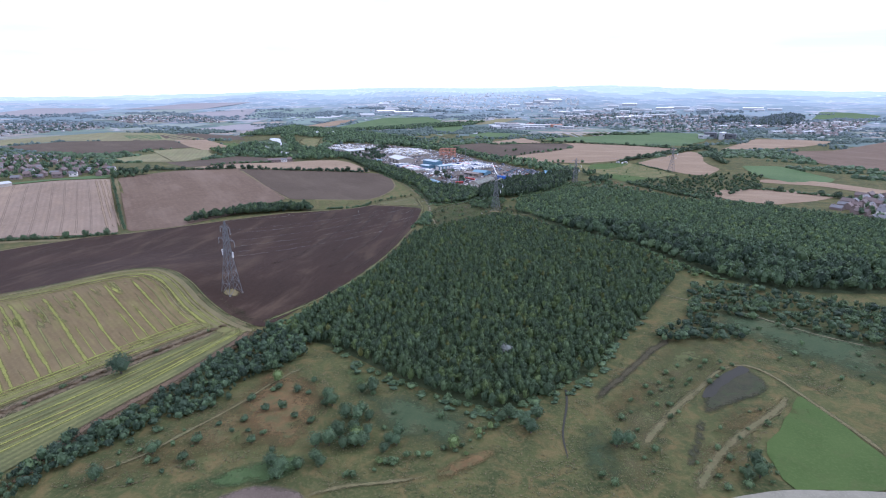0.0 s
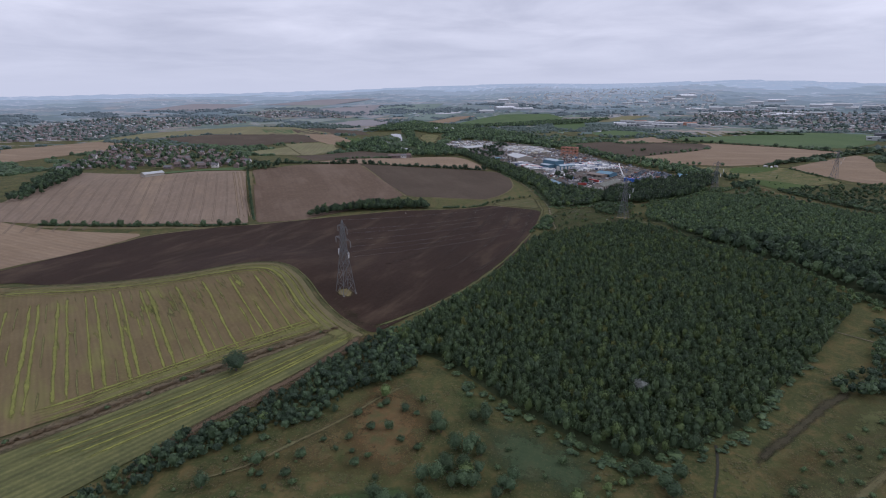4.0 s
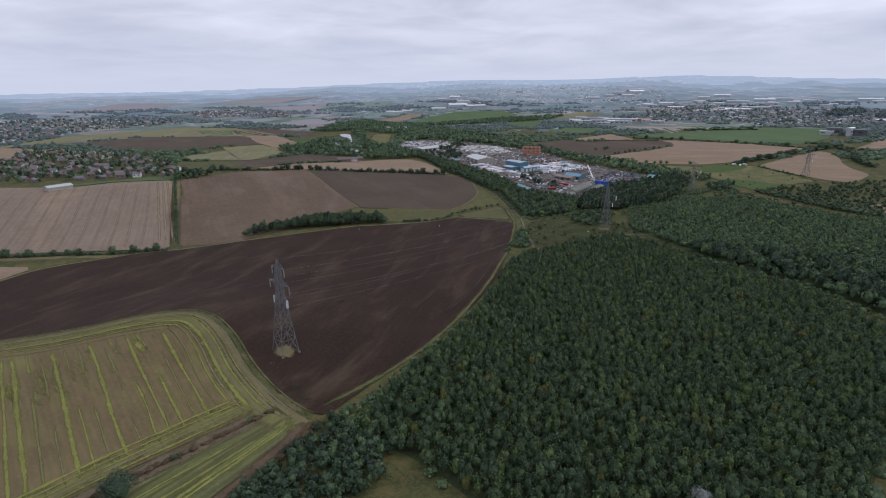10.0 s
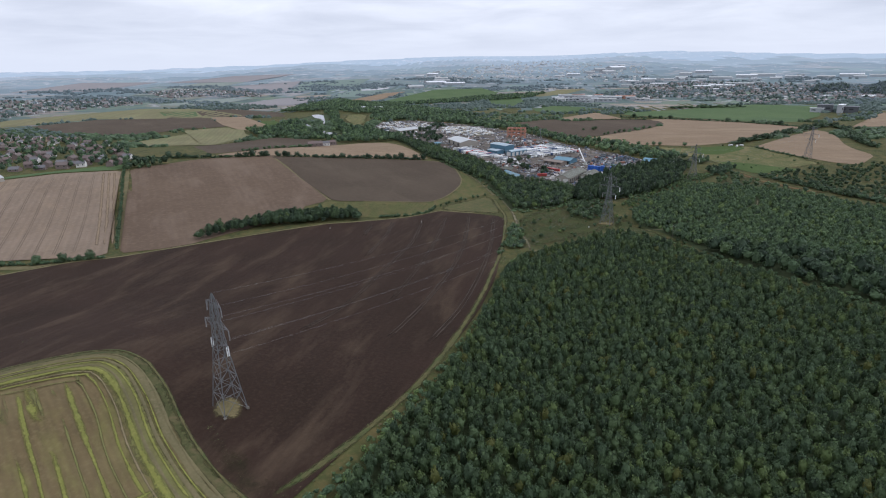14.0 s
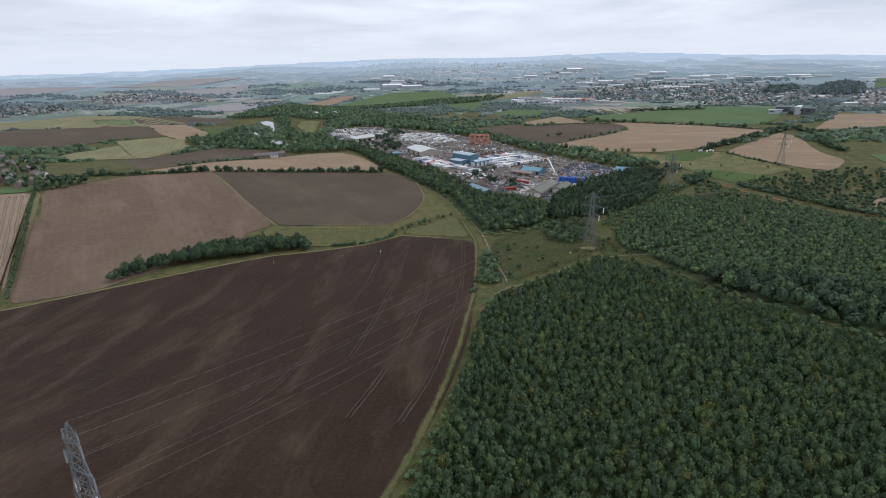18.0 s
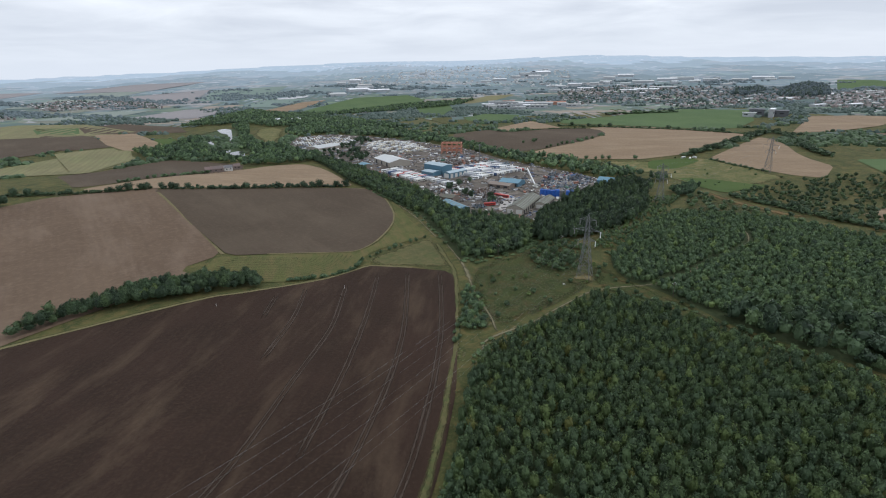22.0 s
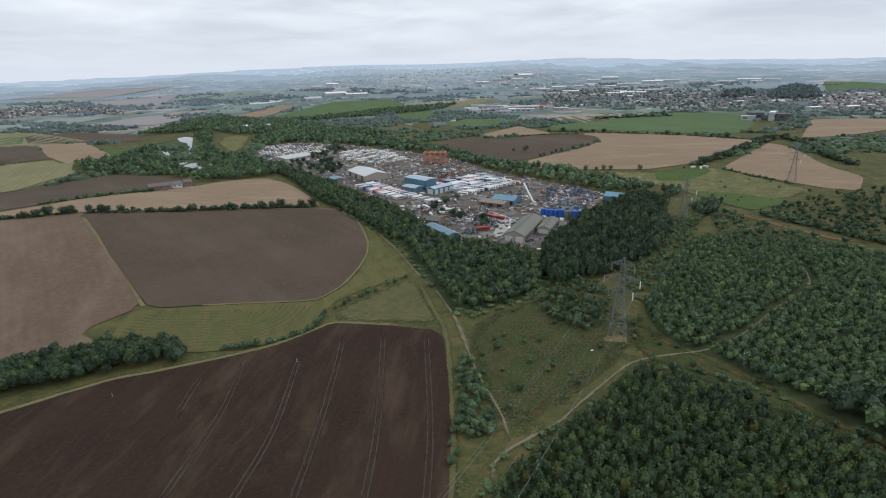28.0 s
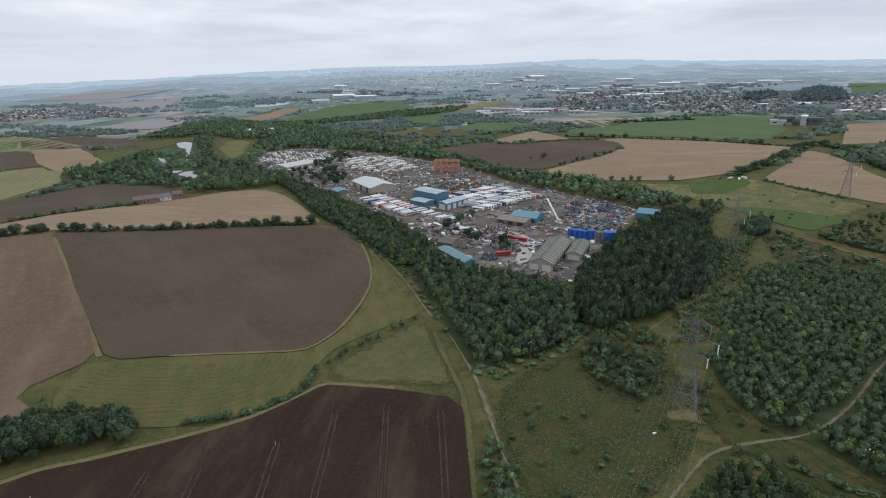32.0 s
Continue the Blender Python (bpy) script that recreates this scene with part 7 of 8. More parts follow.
WHITE, OFFWHITE, RED, BLUE, SILVER, BLACK, CREAMY = (("white", (0.72, 0.72, 0.70)), ("offwhite", (0.60, 0.58, 0.53)), ("red", (0.40, 0.045, 0.035)), ("blue", (0.05, 0.085, 0.18)),
                                                    ("silver", (0.36, 0.38, 0.41)), ("black", (0.035, 0.036, 0.04)), ("cream", (0.50, 0.45, 0.34)))
PARKED = {}


def parked(kind, colour, places, label, category, group):
    """Vehicles at places of (x, y, turn)."""
    if not places:
        return
    key = (kind, colour[0])
    if key not in PARKED:
        PARKED[key] = vehicle({"coach": "coach", "trailer": "lorry_trailer", "van": "van", "caravan": "caravan", "car": "car"}[kind], kind, colour, label, category, group)
        x, y, a = places[0]
        PARKED[key].matrix_basis = pose(x, y, lie_at(x, y) + 0.3, 0, 0, a)
        places = places[1:]
    for x, y, a in places:
        copy_thing(PARKED[key], pose(x, y, lie_at(x, y) + 0.3, 0, 0, a))


def ranks(origin, along_deg, count, gap, rows, rowgap, turn, seed, skip=0.08):
    """Vehicles side by side in ranks."""
    g = np.random.default_rng(seed)
    ca, sa = math.cos(radians(along_deg)), math.sin(radians(along_deg))
    out = []
    for r in range(rows):
        for k in range(count):
            if g.uniform() >= skip:
                u, v = k * gap + g.uniform(-0.3, 0.3), r * rowgap + g.uniform(-0.6, 0.6)
                out.append((origin[0] + ca * u - sa * v, origin[1] + sa * u + ca * v, turn + g.uniform(-4, 4)))
    return out


def dealt(places, shares, seed):
    """Deals places out by shares."""
    g = np.random.default_rng(seed)
    pick = g.choice(len(shares), len(places), p=[s for s in shares])
    return [[p for p, k in zip(places, pick) if k == n] for n in range(len(shares))]


row_a = ranks((38, 664), -52, 36, 3.5, 1, 14, 35, 71) + ranks((28, 654), -52, 24, 3.5, 1, 14, 38, 79, 0.35)
row_b = ranks((141, 606), 38, 24, 3.6, 5, 13.5, -30, 72, 0.1)
sets = dealt(row_a + row_b, (0.46, 0.22, 0.10, 0.06, 0.16), 73)
for places, colour in zip(sets, (WHITE, OFFWHITE, RED, BLUE, SILVER)):
    parked("coach" if colour in (WHITE, OFFWHITE, RED) else "trailer", colour, places, colour[0] + " coach or lorry body parked in a rank", "coach", "parked coaches")


def spotted(outline, n, seed, gap):
    g = np.random.default_rng(seed + 500)
    return [(x, y, g.choice((20, 110, 65, 155)) + g.uniform(-12, 12)) for x, y in strewn(outline, n, seed, gap)]


VANS1 = [(-160, 943), (-163, 1012), (-129, 1030), (-60, 995), (-46, 925), (-60, 890), (-110, 905)]
VANS1B = [(-135, 895), (-60, 862), (-85, 838), (-125, 870)]
VANS2 = [(-28, 920), (-5, 948), (48, 925), (85, 830), (47, 797), (16, 822), (-14, 850)]
CARS = [(228, 618), (268, 642), (290, 600), (262, 556), (240, 530), (218, 533), (207, 556)]
YARD2 = [(88, 556), (109, 562), (142, 537), (144, 507), (132, 484), (122, 509), (95, 530)]
LOT3 = [(139, 543), (160, 546), (164, 503), (158, 478), (141, 487)]
SCRAPRED = [(97, 742), (125, 770), (165, 745), (184, 708), (168, 675), (120, 676)]


def ranked(outline, turn, gap, rowgap, skip, seed):
    """Ranks of vehicles side by side that fill an outline."""
    p = np.array(outline, float)
    c = p.mean(0)
    span = ranks((0, 0), turn, 60, gap, 30, rowgap, turn + 90, seed, skip)
    mid = np.mean([(x, y) for x, y, _ in span], axis=0)
    moved = [(x + c[0] - mid[0], y + c[1] - mid[1], a) for x, y, a in span]
    ok = inside(p, np.array([q[0] for q in moved]), np.array([q[1] for q in moved]))
    return [q for q, k in zip(moved, ok) if k]


sets = dealt(ranked(VANS1, 40, 5.2, 12, 0.4, 81) + spotted(VANS1B, 22, 82, 5) + ranked(VANS2, -38, 4.6, 11, 0.3, 83), (0.55, 0.25, 0.20), 84)
for places, colour in zip(sets, (WHITE, CREAMY, SILVER)):
    parked("caravan", colour, places, colour[0] + " caravan or van parked on the yard", "caravan", "stored caravans")
sets = dealt(spotted(CARS, 150, 85, 3.8) + spotted(LOT3, 40, 86, 4.2) + spotted(YARD2, 22, 87, 6), (0.28, 0.30, 0.20, 0.17, 0.05), 88)
for places, colour in zip(sets, (SILVER, BLACK, BLUE, WHITE, RED)):
    parked("car", colour, places, colour[0] + " scrapped car in the yard", "car", "scrap cars")
parked("van", WHITE, spotted(YARD2, 8, 89, 8) + spotted(SCRAPRED, 6, 90, 10), "white van parked in the yard", "van", "vans")
parked("coach", RED, [(146, 474, 10), (160, 512, -35), (164, 507, -30)], "", "", "")
parked("coach", WHITE, [(101, 552, -60), (122, 538, 20)], "", "", "")

CONTAINERS = (plain_mat("container_rust", (0.28, 0.12, 0.075), 0.7), plain_mat("container_green", (0.06, 0.16, 0.11), 0.6), plain_mat("container_grey", (0.33, 0.33, 0.33), 0.6), plain_mat("container_blue", (0.05, 0.13, 0.30), 0.6))
for n, (x, y, a) in enumerate(spotted(SCRAPRED, 26, 91, 6) + spotted(YARD2, 8, 92, 9) + spotted(CARS, 8, 93, 12)):
    ob = thing("skip_container", pose(x, y, lie_at(x, y) + 0.3, 0, 0, a), "rusted steel skip container in the yard", "container", "skip containers")
    m = CONTAINERS[(0, 0, 2, 0, 1, 3, 0, 2)[n % 8]]
    bm = bmesh.new()
    box(bm, 0, 0, 0, 6.1, 2.4, 2.2 + (n % 3) * 0.3)
    bmesh.ops.bevel(bm, geom=[e for e in bm.edges], offset=0.1, segments=1, affect="EDGES")
    part("body", bm, m, ob)
    for k in (-2, 0, 2):
        bm = bmesh.new()
        box(bm, k, 0, 0.1, 0.15, 2.56, 2.0)
        part("rib", bm, m, ob)


def heap(x, y, r, hgt, mats, seed, label):
    """A scrap heap: a lumpy mound of bent pieces."""
    g = np.random.default_rng(seed)
    n = int(r * r * 5)
    d = r * np.sqrt(g.uniform(size=n))
    a = g.uniform(0, 6.283, n)
    px, py = d * np.cos(a), d * np.sin(a)
    pz = np.maximum(0, hgt * (1 - (d / r) ** 1.5)) * g.uniform(0.6, 1.05, n)
    u = g.normal(size=(n, 3)) * g.uniform(0.4, 1.3, (n, 1))
    w = g.normal(size=(n, 3)) * g.uniform(0.3, 0.8, (n, 1))
    k = g.normal(size=(n, 3)) * 0.35
    c = np.column_stack([px, py, pz + 0.2])
    v = np.stack([c - u, c - w, c + u, c + w, c + k], 1).reshape(-1, 3)
    b = np.arange(n)[:, None] * 5
    f = np.concatenate([b + q for q in ((0, 1, 4), (1, 2, 4), (2, 3, 4), (3, 0, 4), (0, 2, 1), (0, 3, 2))])
    i = np.tile(g.choice(len(mats), n), 6)
    ob = new("scrap_heap", mesh_of("scrap_heap", v, f, mats, i))
    ob.matrix_world = pose(x, y, lie_at(x, y) + 0.2)
    return tagged(ob, label, "scrap heap", "scrap heaps", "stuff")


SCRAPS = [plain_mat("rust_brown", (0.19, 0.115, 0.085), 0.8), CLAD_BROWN, plain_mat("scrap_grey", (0.25, 0.25, 0.26), 0.6), plain_mat("scrap_dark", (0.07, 0.065, 0.06), 0.8), CLAD_PALE]
for n, (x, y) in enumerate(strewn(SCRAPRED, 12, 94, 12) + strewn(LOT3, 7, 95, 8) + strewn(YARD2, 5, 96, 12) + strewn(CARS, 12, 97, 13) + strewn(VANS1B, 2, 98, 20) + [(150, 480), (135, 470), (225, 690), (190, 690)]):
    heap(x, y, 4 + (n * 7 % 5), 2 + (n % 3), SCRAPS if n < 24 else SCRAPS[2:4] + [CLAD_BLUE, SCRAPS[2]], 100 + n, "heap of rusty mixed scrap metal")


def clutter(outline, count, seed):
    """Loose parts, pallets, panels and crates strewn over the yard, joined."""
    g = np.random.default_rng(seed)
    p = np.array(outline, float)
    lo, hi = p.min(0), p.max(0)
    x, y = g.uniform(lo[0], hi[0], count * 4), g.uniform(lo[1], hi[1], count * 4)
    dens = np.array([noise.noise(Vector((a / 17, b / 17, 9.0))) for a, b in zip(x, y)])
    ok = inside(p, x, y) & (dens > -0.06)
    x, y = x[ok][:count], y[ok][:count]
    n = len(x)
    z, a = lie(x, y) + 0.25, g.choice((0.4, 1.97), n) + g.normal(0, 0.3, n)
    s = np.column_stack([g.uniform(0.4, 2.6, n), g.uniform(0.3, 1.1, n), g.uniform(0.3, 1.7, n)])
    unit = np.array([(-1, -1, 0), (1, -1, 0), (1, 1, 0), (-1, 1, 0), (-1, -1, 1), (1, -1, 1), (1, 1, 1), (-1, 1, 1)], float)
    q = unit[None] * s[:, None]
    q[:, 4:, 2] *= g.uniform(0.4, 1.2, (n, 4))
    c, w = np.cos(a)[:, None], np.sin(a)[:, None]
    v = np.stack([q[..., 0] * c - q[..., 1] * w + x[:, None], q[..., 0] * w + q[..., 1] * c + y[:, None], q[..., 2] + z[:, None]], -1).reshape(-1, 3)
    quads = np.array([(0, 1, 5, 4), (1, 2, 6, 5), (2, 3, 7, 6), (3, 0, 4, 7), (4, 5, 6, 7)])
    f = (quads[None] + np.arange(n)[:, None, None] * 8).reshape(-1, 4)
    mats = [SCRAPS[2], SCRAPS[3], CLAD_BROWN, RUSTRED, plain_mat("paint_white", (0.72, 0.72, 0.70), 0.4), CLAD_PALE, plain_mat("paint_blue", (0.05, 0.085, 0.18), 0.4)]
    i = np.repeat(g.choice(7, n, p=(0.29, 0.31, 0.17, 0.03, 0.10, 0.06, 0.04)), 5)
    return tagged(new("yard_clutter", mesh_of("yard_clutter", v, f, mats, i)), "loose scrap parts and crates strewn over the yard", "clutter", kind="stuff")


clutter(YARD, 5200, 140)
field("concrete_apron", [(146, 546), (168, 528), (178, 505), (166, 470), (158, 446), (150, 452), (158, 480), (160, 505), (140, 535)], CONCRETE, "pale dusty concrete apron by the shed", "yard", step=8, lift=0.4)
field("concrete_apron", [(128, 676), (150, 700), (176, 700), (196, 676), (170, 668), (150, 655), (132, 640)], YARD_M, "bare dusty yard among scrap", "yard", step=8, lift=0.4)
spread(plant_proto("yard_tree", 41, 3.4, 6.0, 0.5, 180, 0.45, 9, LEAF_D, "dark green tree growing in the scrapyard", "tree", "yard trees"), [(134, 588), (150, 498), (152, 490), (147, 484), (-20, 780), (-10, 770), (-26, 800), (-40, 790), (-16, 745), (-30, 830), (120, 566)] + strewn([(-60, 790), (-30, 850), (-8, 790), (0, 745), (-25, 735)], 26, 141, 7) + strewn([(-110, 830), (-70, 850), (-50, 800), (-80, 790)], 14, 142, 7) + strewn([(-70, 880), (-50, 980), (-30, 990), (-20, 940), (-45, 870)], 26, 144, 7) + strewn(YARD2, 5, 143, 10), 0.8, 1.4, 47)

# ---- houses ----
ROOF_RED = plain_mat("red_tile", (0.165, 0.122, 0.11), 0.85, scale=0.6)
ROOF_GREY = plain_mat("grey_slate", (0.17, 0.165, 0.17), 0.8, scale=0.6)
ROOF_BROWN = plain_mat("brown_tile", (0.165, 0.13, 0.118), 0.85, scale=0.6)
WALL_BRICK = plain_mat("red_brick_wall", (0.205, 0.16, 0.142), 0.9, scale=0.6)
WALL_WHITE = plain_mat("white_render", (0.66, 0.64, 0.60), 0.85, scale=0.4)
GLASS_H = plain_mat("house_glazing", (0.05, 0.055, 0.06), 0.2)


def house(name, L, W, eave, ridge, wall_m, roof_m, label):
    ob = thing(name, pose(0, 0, 0), label, "house", "village houses")
    a, b = L / 2, W / 2
    bm = bmesh.new()
    vs = [bm.verts.new(p) for p in ((-a, -b, -0.8), (a, -b, -0.8), (a, b, -0.8), (-a, b, -0.8), (-a, -b, eave), (a, -b, eave), (a, b, eave), (-a, b, eave), (-a, 0, ridge), (a, 0, ridge))]
    for f in ((0, 1, 5, 4), (2, 3, 7, 6), (1, 2, 6, 9, 5), (3, 0, 4, 8, 7)):
        bm.faces.new([vs[k] for k in f])
    wall = part("wall", bm, wall_m, ob)
    for s in (-1, 1):
        bm = bmesh.new()
        p = [(-a - 0.3, 0, ridge + 0.1), (a + 0.3, 0, ridge + 0.1), (a + 0.3, s * (b + 0.4), eave - 0.15), (-a - 0.3, s * (b + 0.4), eave - 0.15)]
        lo = [bm.verts.new(q) for q in p]
        hi = [bm.verts.new((q[0], q[1], q[2] + 0.2)) for q in p]
        bm.faces.new(lo)
        bm.faces.new(hi)
        for k in range(4):
            bm.faces.new((lo[k], lo[(k + 1) % 4], hi[(k + 1) % 4], hi[k]))
        bmesh.ops.recalc_face_normals(bm, faces=bm.faces)
        part("roof", bm, roof_m, ob)
        for x in (-a * 0.5, a * 0.5) if s < 0 else ():
            bm = bmesh.new()
            box(bm, x, s * (b + 0.02), eave * 0.52, 1.5, 0.1, 1.3)
            part("window", bm, GLASS_H, wall)
    bm = bmesh.new()
    box(bm, a * 0.6, 0, ridge - 0.6, 0.9, 0.8, 1.9)
    part("chimney", bm, WALL_BRICK, ob)
    return ob


HOUSES = [house("house", 9, 7.5, 4.8, 7.6, WALL_BRICK, ROOF_RED, "brick house with red tiled roof"), house("house", 13, 8, 4.8, 7.8, WALL_BRICK, ROOF_BROWN, "brick semi-detached house with brown tiled roof"),
          house("house", 10, 8, 4.6, 7.4, WALL_WHITE, ROOF_GREY, "white rendered house with grey slate roof"), house("bungalow", 12, 8, 2.8, 5.4, WALL_BRICK, ROOF_GREY, "low brick bungalow with grey roof")]


def settle_houses(outline, n, seed, turn, gap=14):
    g = np.random.default_rng(seed)
    return [(x, y, turn + g.choice((0, 90)) + g.uniform(-10, 10), int(g.integers(4))) for x, y in strewn(outline, n, seed, gap)]


spots = settle_houses(V_TOWN, 150, 110, 20, 12.5) + settle_houses(TOWN_E, 56, 111, 40, 13) + [(-196, 646, 30, 0), (-187, 654, 30, 1), (-178, 665, 30, 2), (-173, 682, 30, 0)]
first = set()
for x, y, a, k in spots:
    m = pose(x, y, lie_at(x, y), 0, 0, a)
    if k in first:
        copy_thing(HOUSES[k], m)
    else:
        HOUSES[k].matrix_basis = m
        first.add(k)
forest("village_trees", [V_TOWN], 12.5, 3.9, 0.3, 26, [(LEAF_D, 0.6), (LEAF_A, 0.4)], "dark garden trees among the village houses", 112, thin=0.5, tall=0.95)
forest("garden_trees", [TOWN_E], 20, 3.6, 0.3, 30, [(LEAF_D, 0.4), (LEAF_A, 0.6)], "green garden trees among brick houses", 113, thin=0.4, tall=0.9)
forest("hedge_wood", [[(-598, 326), (-488, 166), (-470, 168), (-500, 240), (-560, 345)], [(-372, 440), (-345, 432), (-322, 470), (-352, 480)]], 8, 4.2, 0.3, 40, [(LEAF_D, 0.5), (LEAF_A, 0.5)], "overgrown dark hedge below the village", 114)
for x, y, a in ((442, 708, 20), (449, 702, 60), (457, 706, 110)):
    copy_thing(PARKED[("caravan", "white")], pose(x, y, lie_at(x, y) + 0.2, 0, 0, a))

# ---- distant town, works and woods ----


def far_town(name, outline, n, seed, label, tall=1.0, pale=False):
    """Distant houses joined: each a block with a pitched roof."""
    g = np.random.default_rng(seed)
    p = np.array(outline, float)
    lo, hi = p.min(0), p.max(0)
    x, y = g.uniform(lo[0], hi[0], n * 4), g.uniform(lo[1], hi[1], n * 4)
    ok = inside(p, x, y)
    x, y = x[ok][:n], y[ok][:n]
    n = len(x)
    z, a = lie(x, y), g.choice((0.3, 1.87), n) + g.normal(0, 0.15, n)
    L, W, H = g.uniform(3.2, 7, n), g.uniform(2.6, 4, n), g.uniform(3.2, 5.0, n) * tall
    unit = np.array([(-1, -1, -0.2), (1, -1, -0.2), (1, 1, -0.2), (-1, 1, -0.2), (-1, -1, 1), (1, -1, 1), (1, 1, 1), (-1, 1, 1), (-1, 0, 1.6), (1, 0, 1.6)])
    q = unit[None] * np.stack([L, W, H], 1)[:, None]
    c, s = np.cos(a)[:, None], np.sin(a)[:, None]
    v = np.stack([q[..., 0] * c - q[..., 1] * s + x[:, None], q[..., 0] * s + q[..., 1] * c + y[:, None], q[..., 2] + z[:, None]], -1).reshape(-1, 3)
    tri = np.array([(0, 1, 5), (0, 5, 4), (2, 3, 7), (2, 7, 6), (1, 2, 6), (1, 6, 5), (3, 0, 4), (3, 4, 7), (5, 6, 9), (7, 4, 8), (4, 5, 9), (4, 9, 8), (6, 7, 8), (6, 8, 9)])
    f = (tri[None] + np.arange(n)[:, None, None] * 10).reshape(-1, 3)
    # pale: only the whitest walls and roofs, to imitate thicker haze
    wall, roof = (g.choice((0, 5), n), g.choice((3, 5, 5), n)) if pale else (g.choice((0, 0, 1, 1, 1), n), g.choice((2, 2, 3, 4, 4, 5), n))
    i = np.where(np.arange(14)[None] < 10, wall[:, None], roof[:, None]).ravel()
    # wall and roof colours are greyed to carry the haze over the town
    ob = new(name, mesh_of(name, v, f, [plain_mat("hazed_render", (0.42, 0.41, 0.40), 0.9), plain_mat("hazed_brick", (0.235, 0.20, 0.185), 0.9), plain_mat("hazed_red_roof", (0.215, 0.178, 0.168), 0.9), plain_mat("hazed_grey_roof", (0.22, 0.225, 0.235), 0.85), plain_mat("hazed_brown_roof", (0.20, 0.18, 0.17), 0.9), CLAD_PALE], i))
    return tagged(ob, label, "town", kind="stuff")


far_town("town_west", TOWN_W, 800, 120, "distant town of brick houses and red roofs")
far_town("town_middle", TOWN_MID, 750, 121, "distant rows of brick houses")
far_town("town_east", TOWN_NE, 500, 122, "distant housing estate with red roofs")
far_town("town_north", TOWN_N, 420, 123, "distant haze-paled town on rising ground", pale=True)
far_town("hamlet_west", TOWN_NW, 350, 124, "distant village among fields")


def works(x, y, turn, L, W, H, wall_m, roof_m, label):
    ob = thing("works_building", pose(x, y, lie_at(x, y), 0, 0, turn), label, "works", "distant works")
    bm = bmesh.new()
    box(bm, 0, 0, -1, L, W, H + 1)
    wall = part("wall", bm, wall_m, ob)
    for s in (-1, 1):
        bm = bmesh.new()
        p = [(-L / 2 - 1, 0, H + W * 0.06), (L / 2 + 1, 0, H + W * 0.06), (L / 2 + 1, s * (W / 2 + 1), H + 0.1), (-L / 2 - 1, s * (W / 2 + 1), H + 0.1)]
        lo = [bm.verts.new(q) for q in p]
        hi = [bm.verts.new((q[0], q[1], q[2] + 0.4)) for q in p]
        bm.faces.new(lo)
        bm.faces.new(hi)
        for k in range(4):
            bm.faces.new((lo[k], lo[(k + 1) % 4], hi[(k + 1) % 4], hi[k]))
        bmesh.ops.recalc_face_normals(bm, faces=bm.faces)
        part("roof", bm, roof_m, ob)
    for k in range(int(L / 14) if y < 1800 else 0):
        bm = bmesh.new()
        box(bm, -L / 2 + 7 + k * 14, -W / 2 - 0.05, H * 0.45, 8, 0.3, H * 0.25)
        part("window", bm, GLASS_H, wall)
    return ob


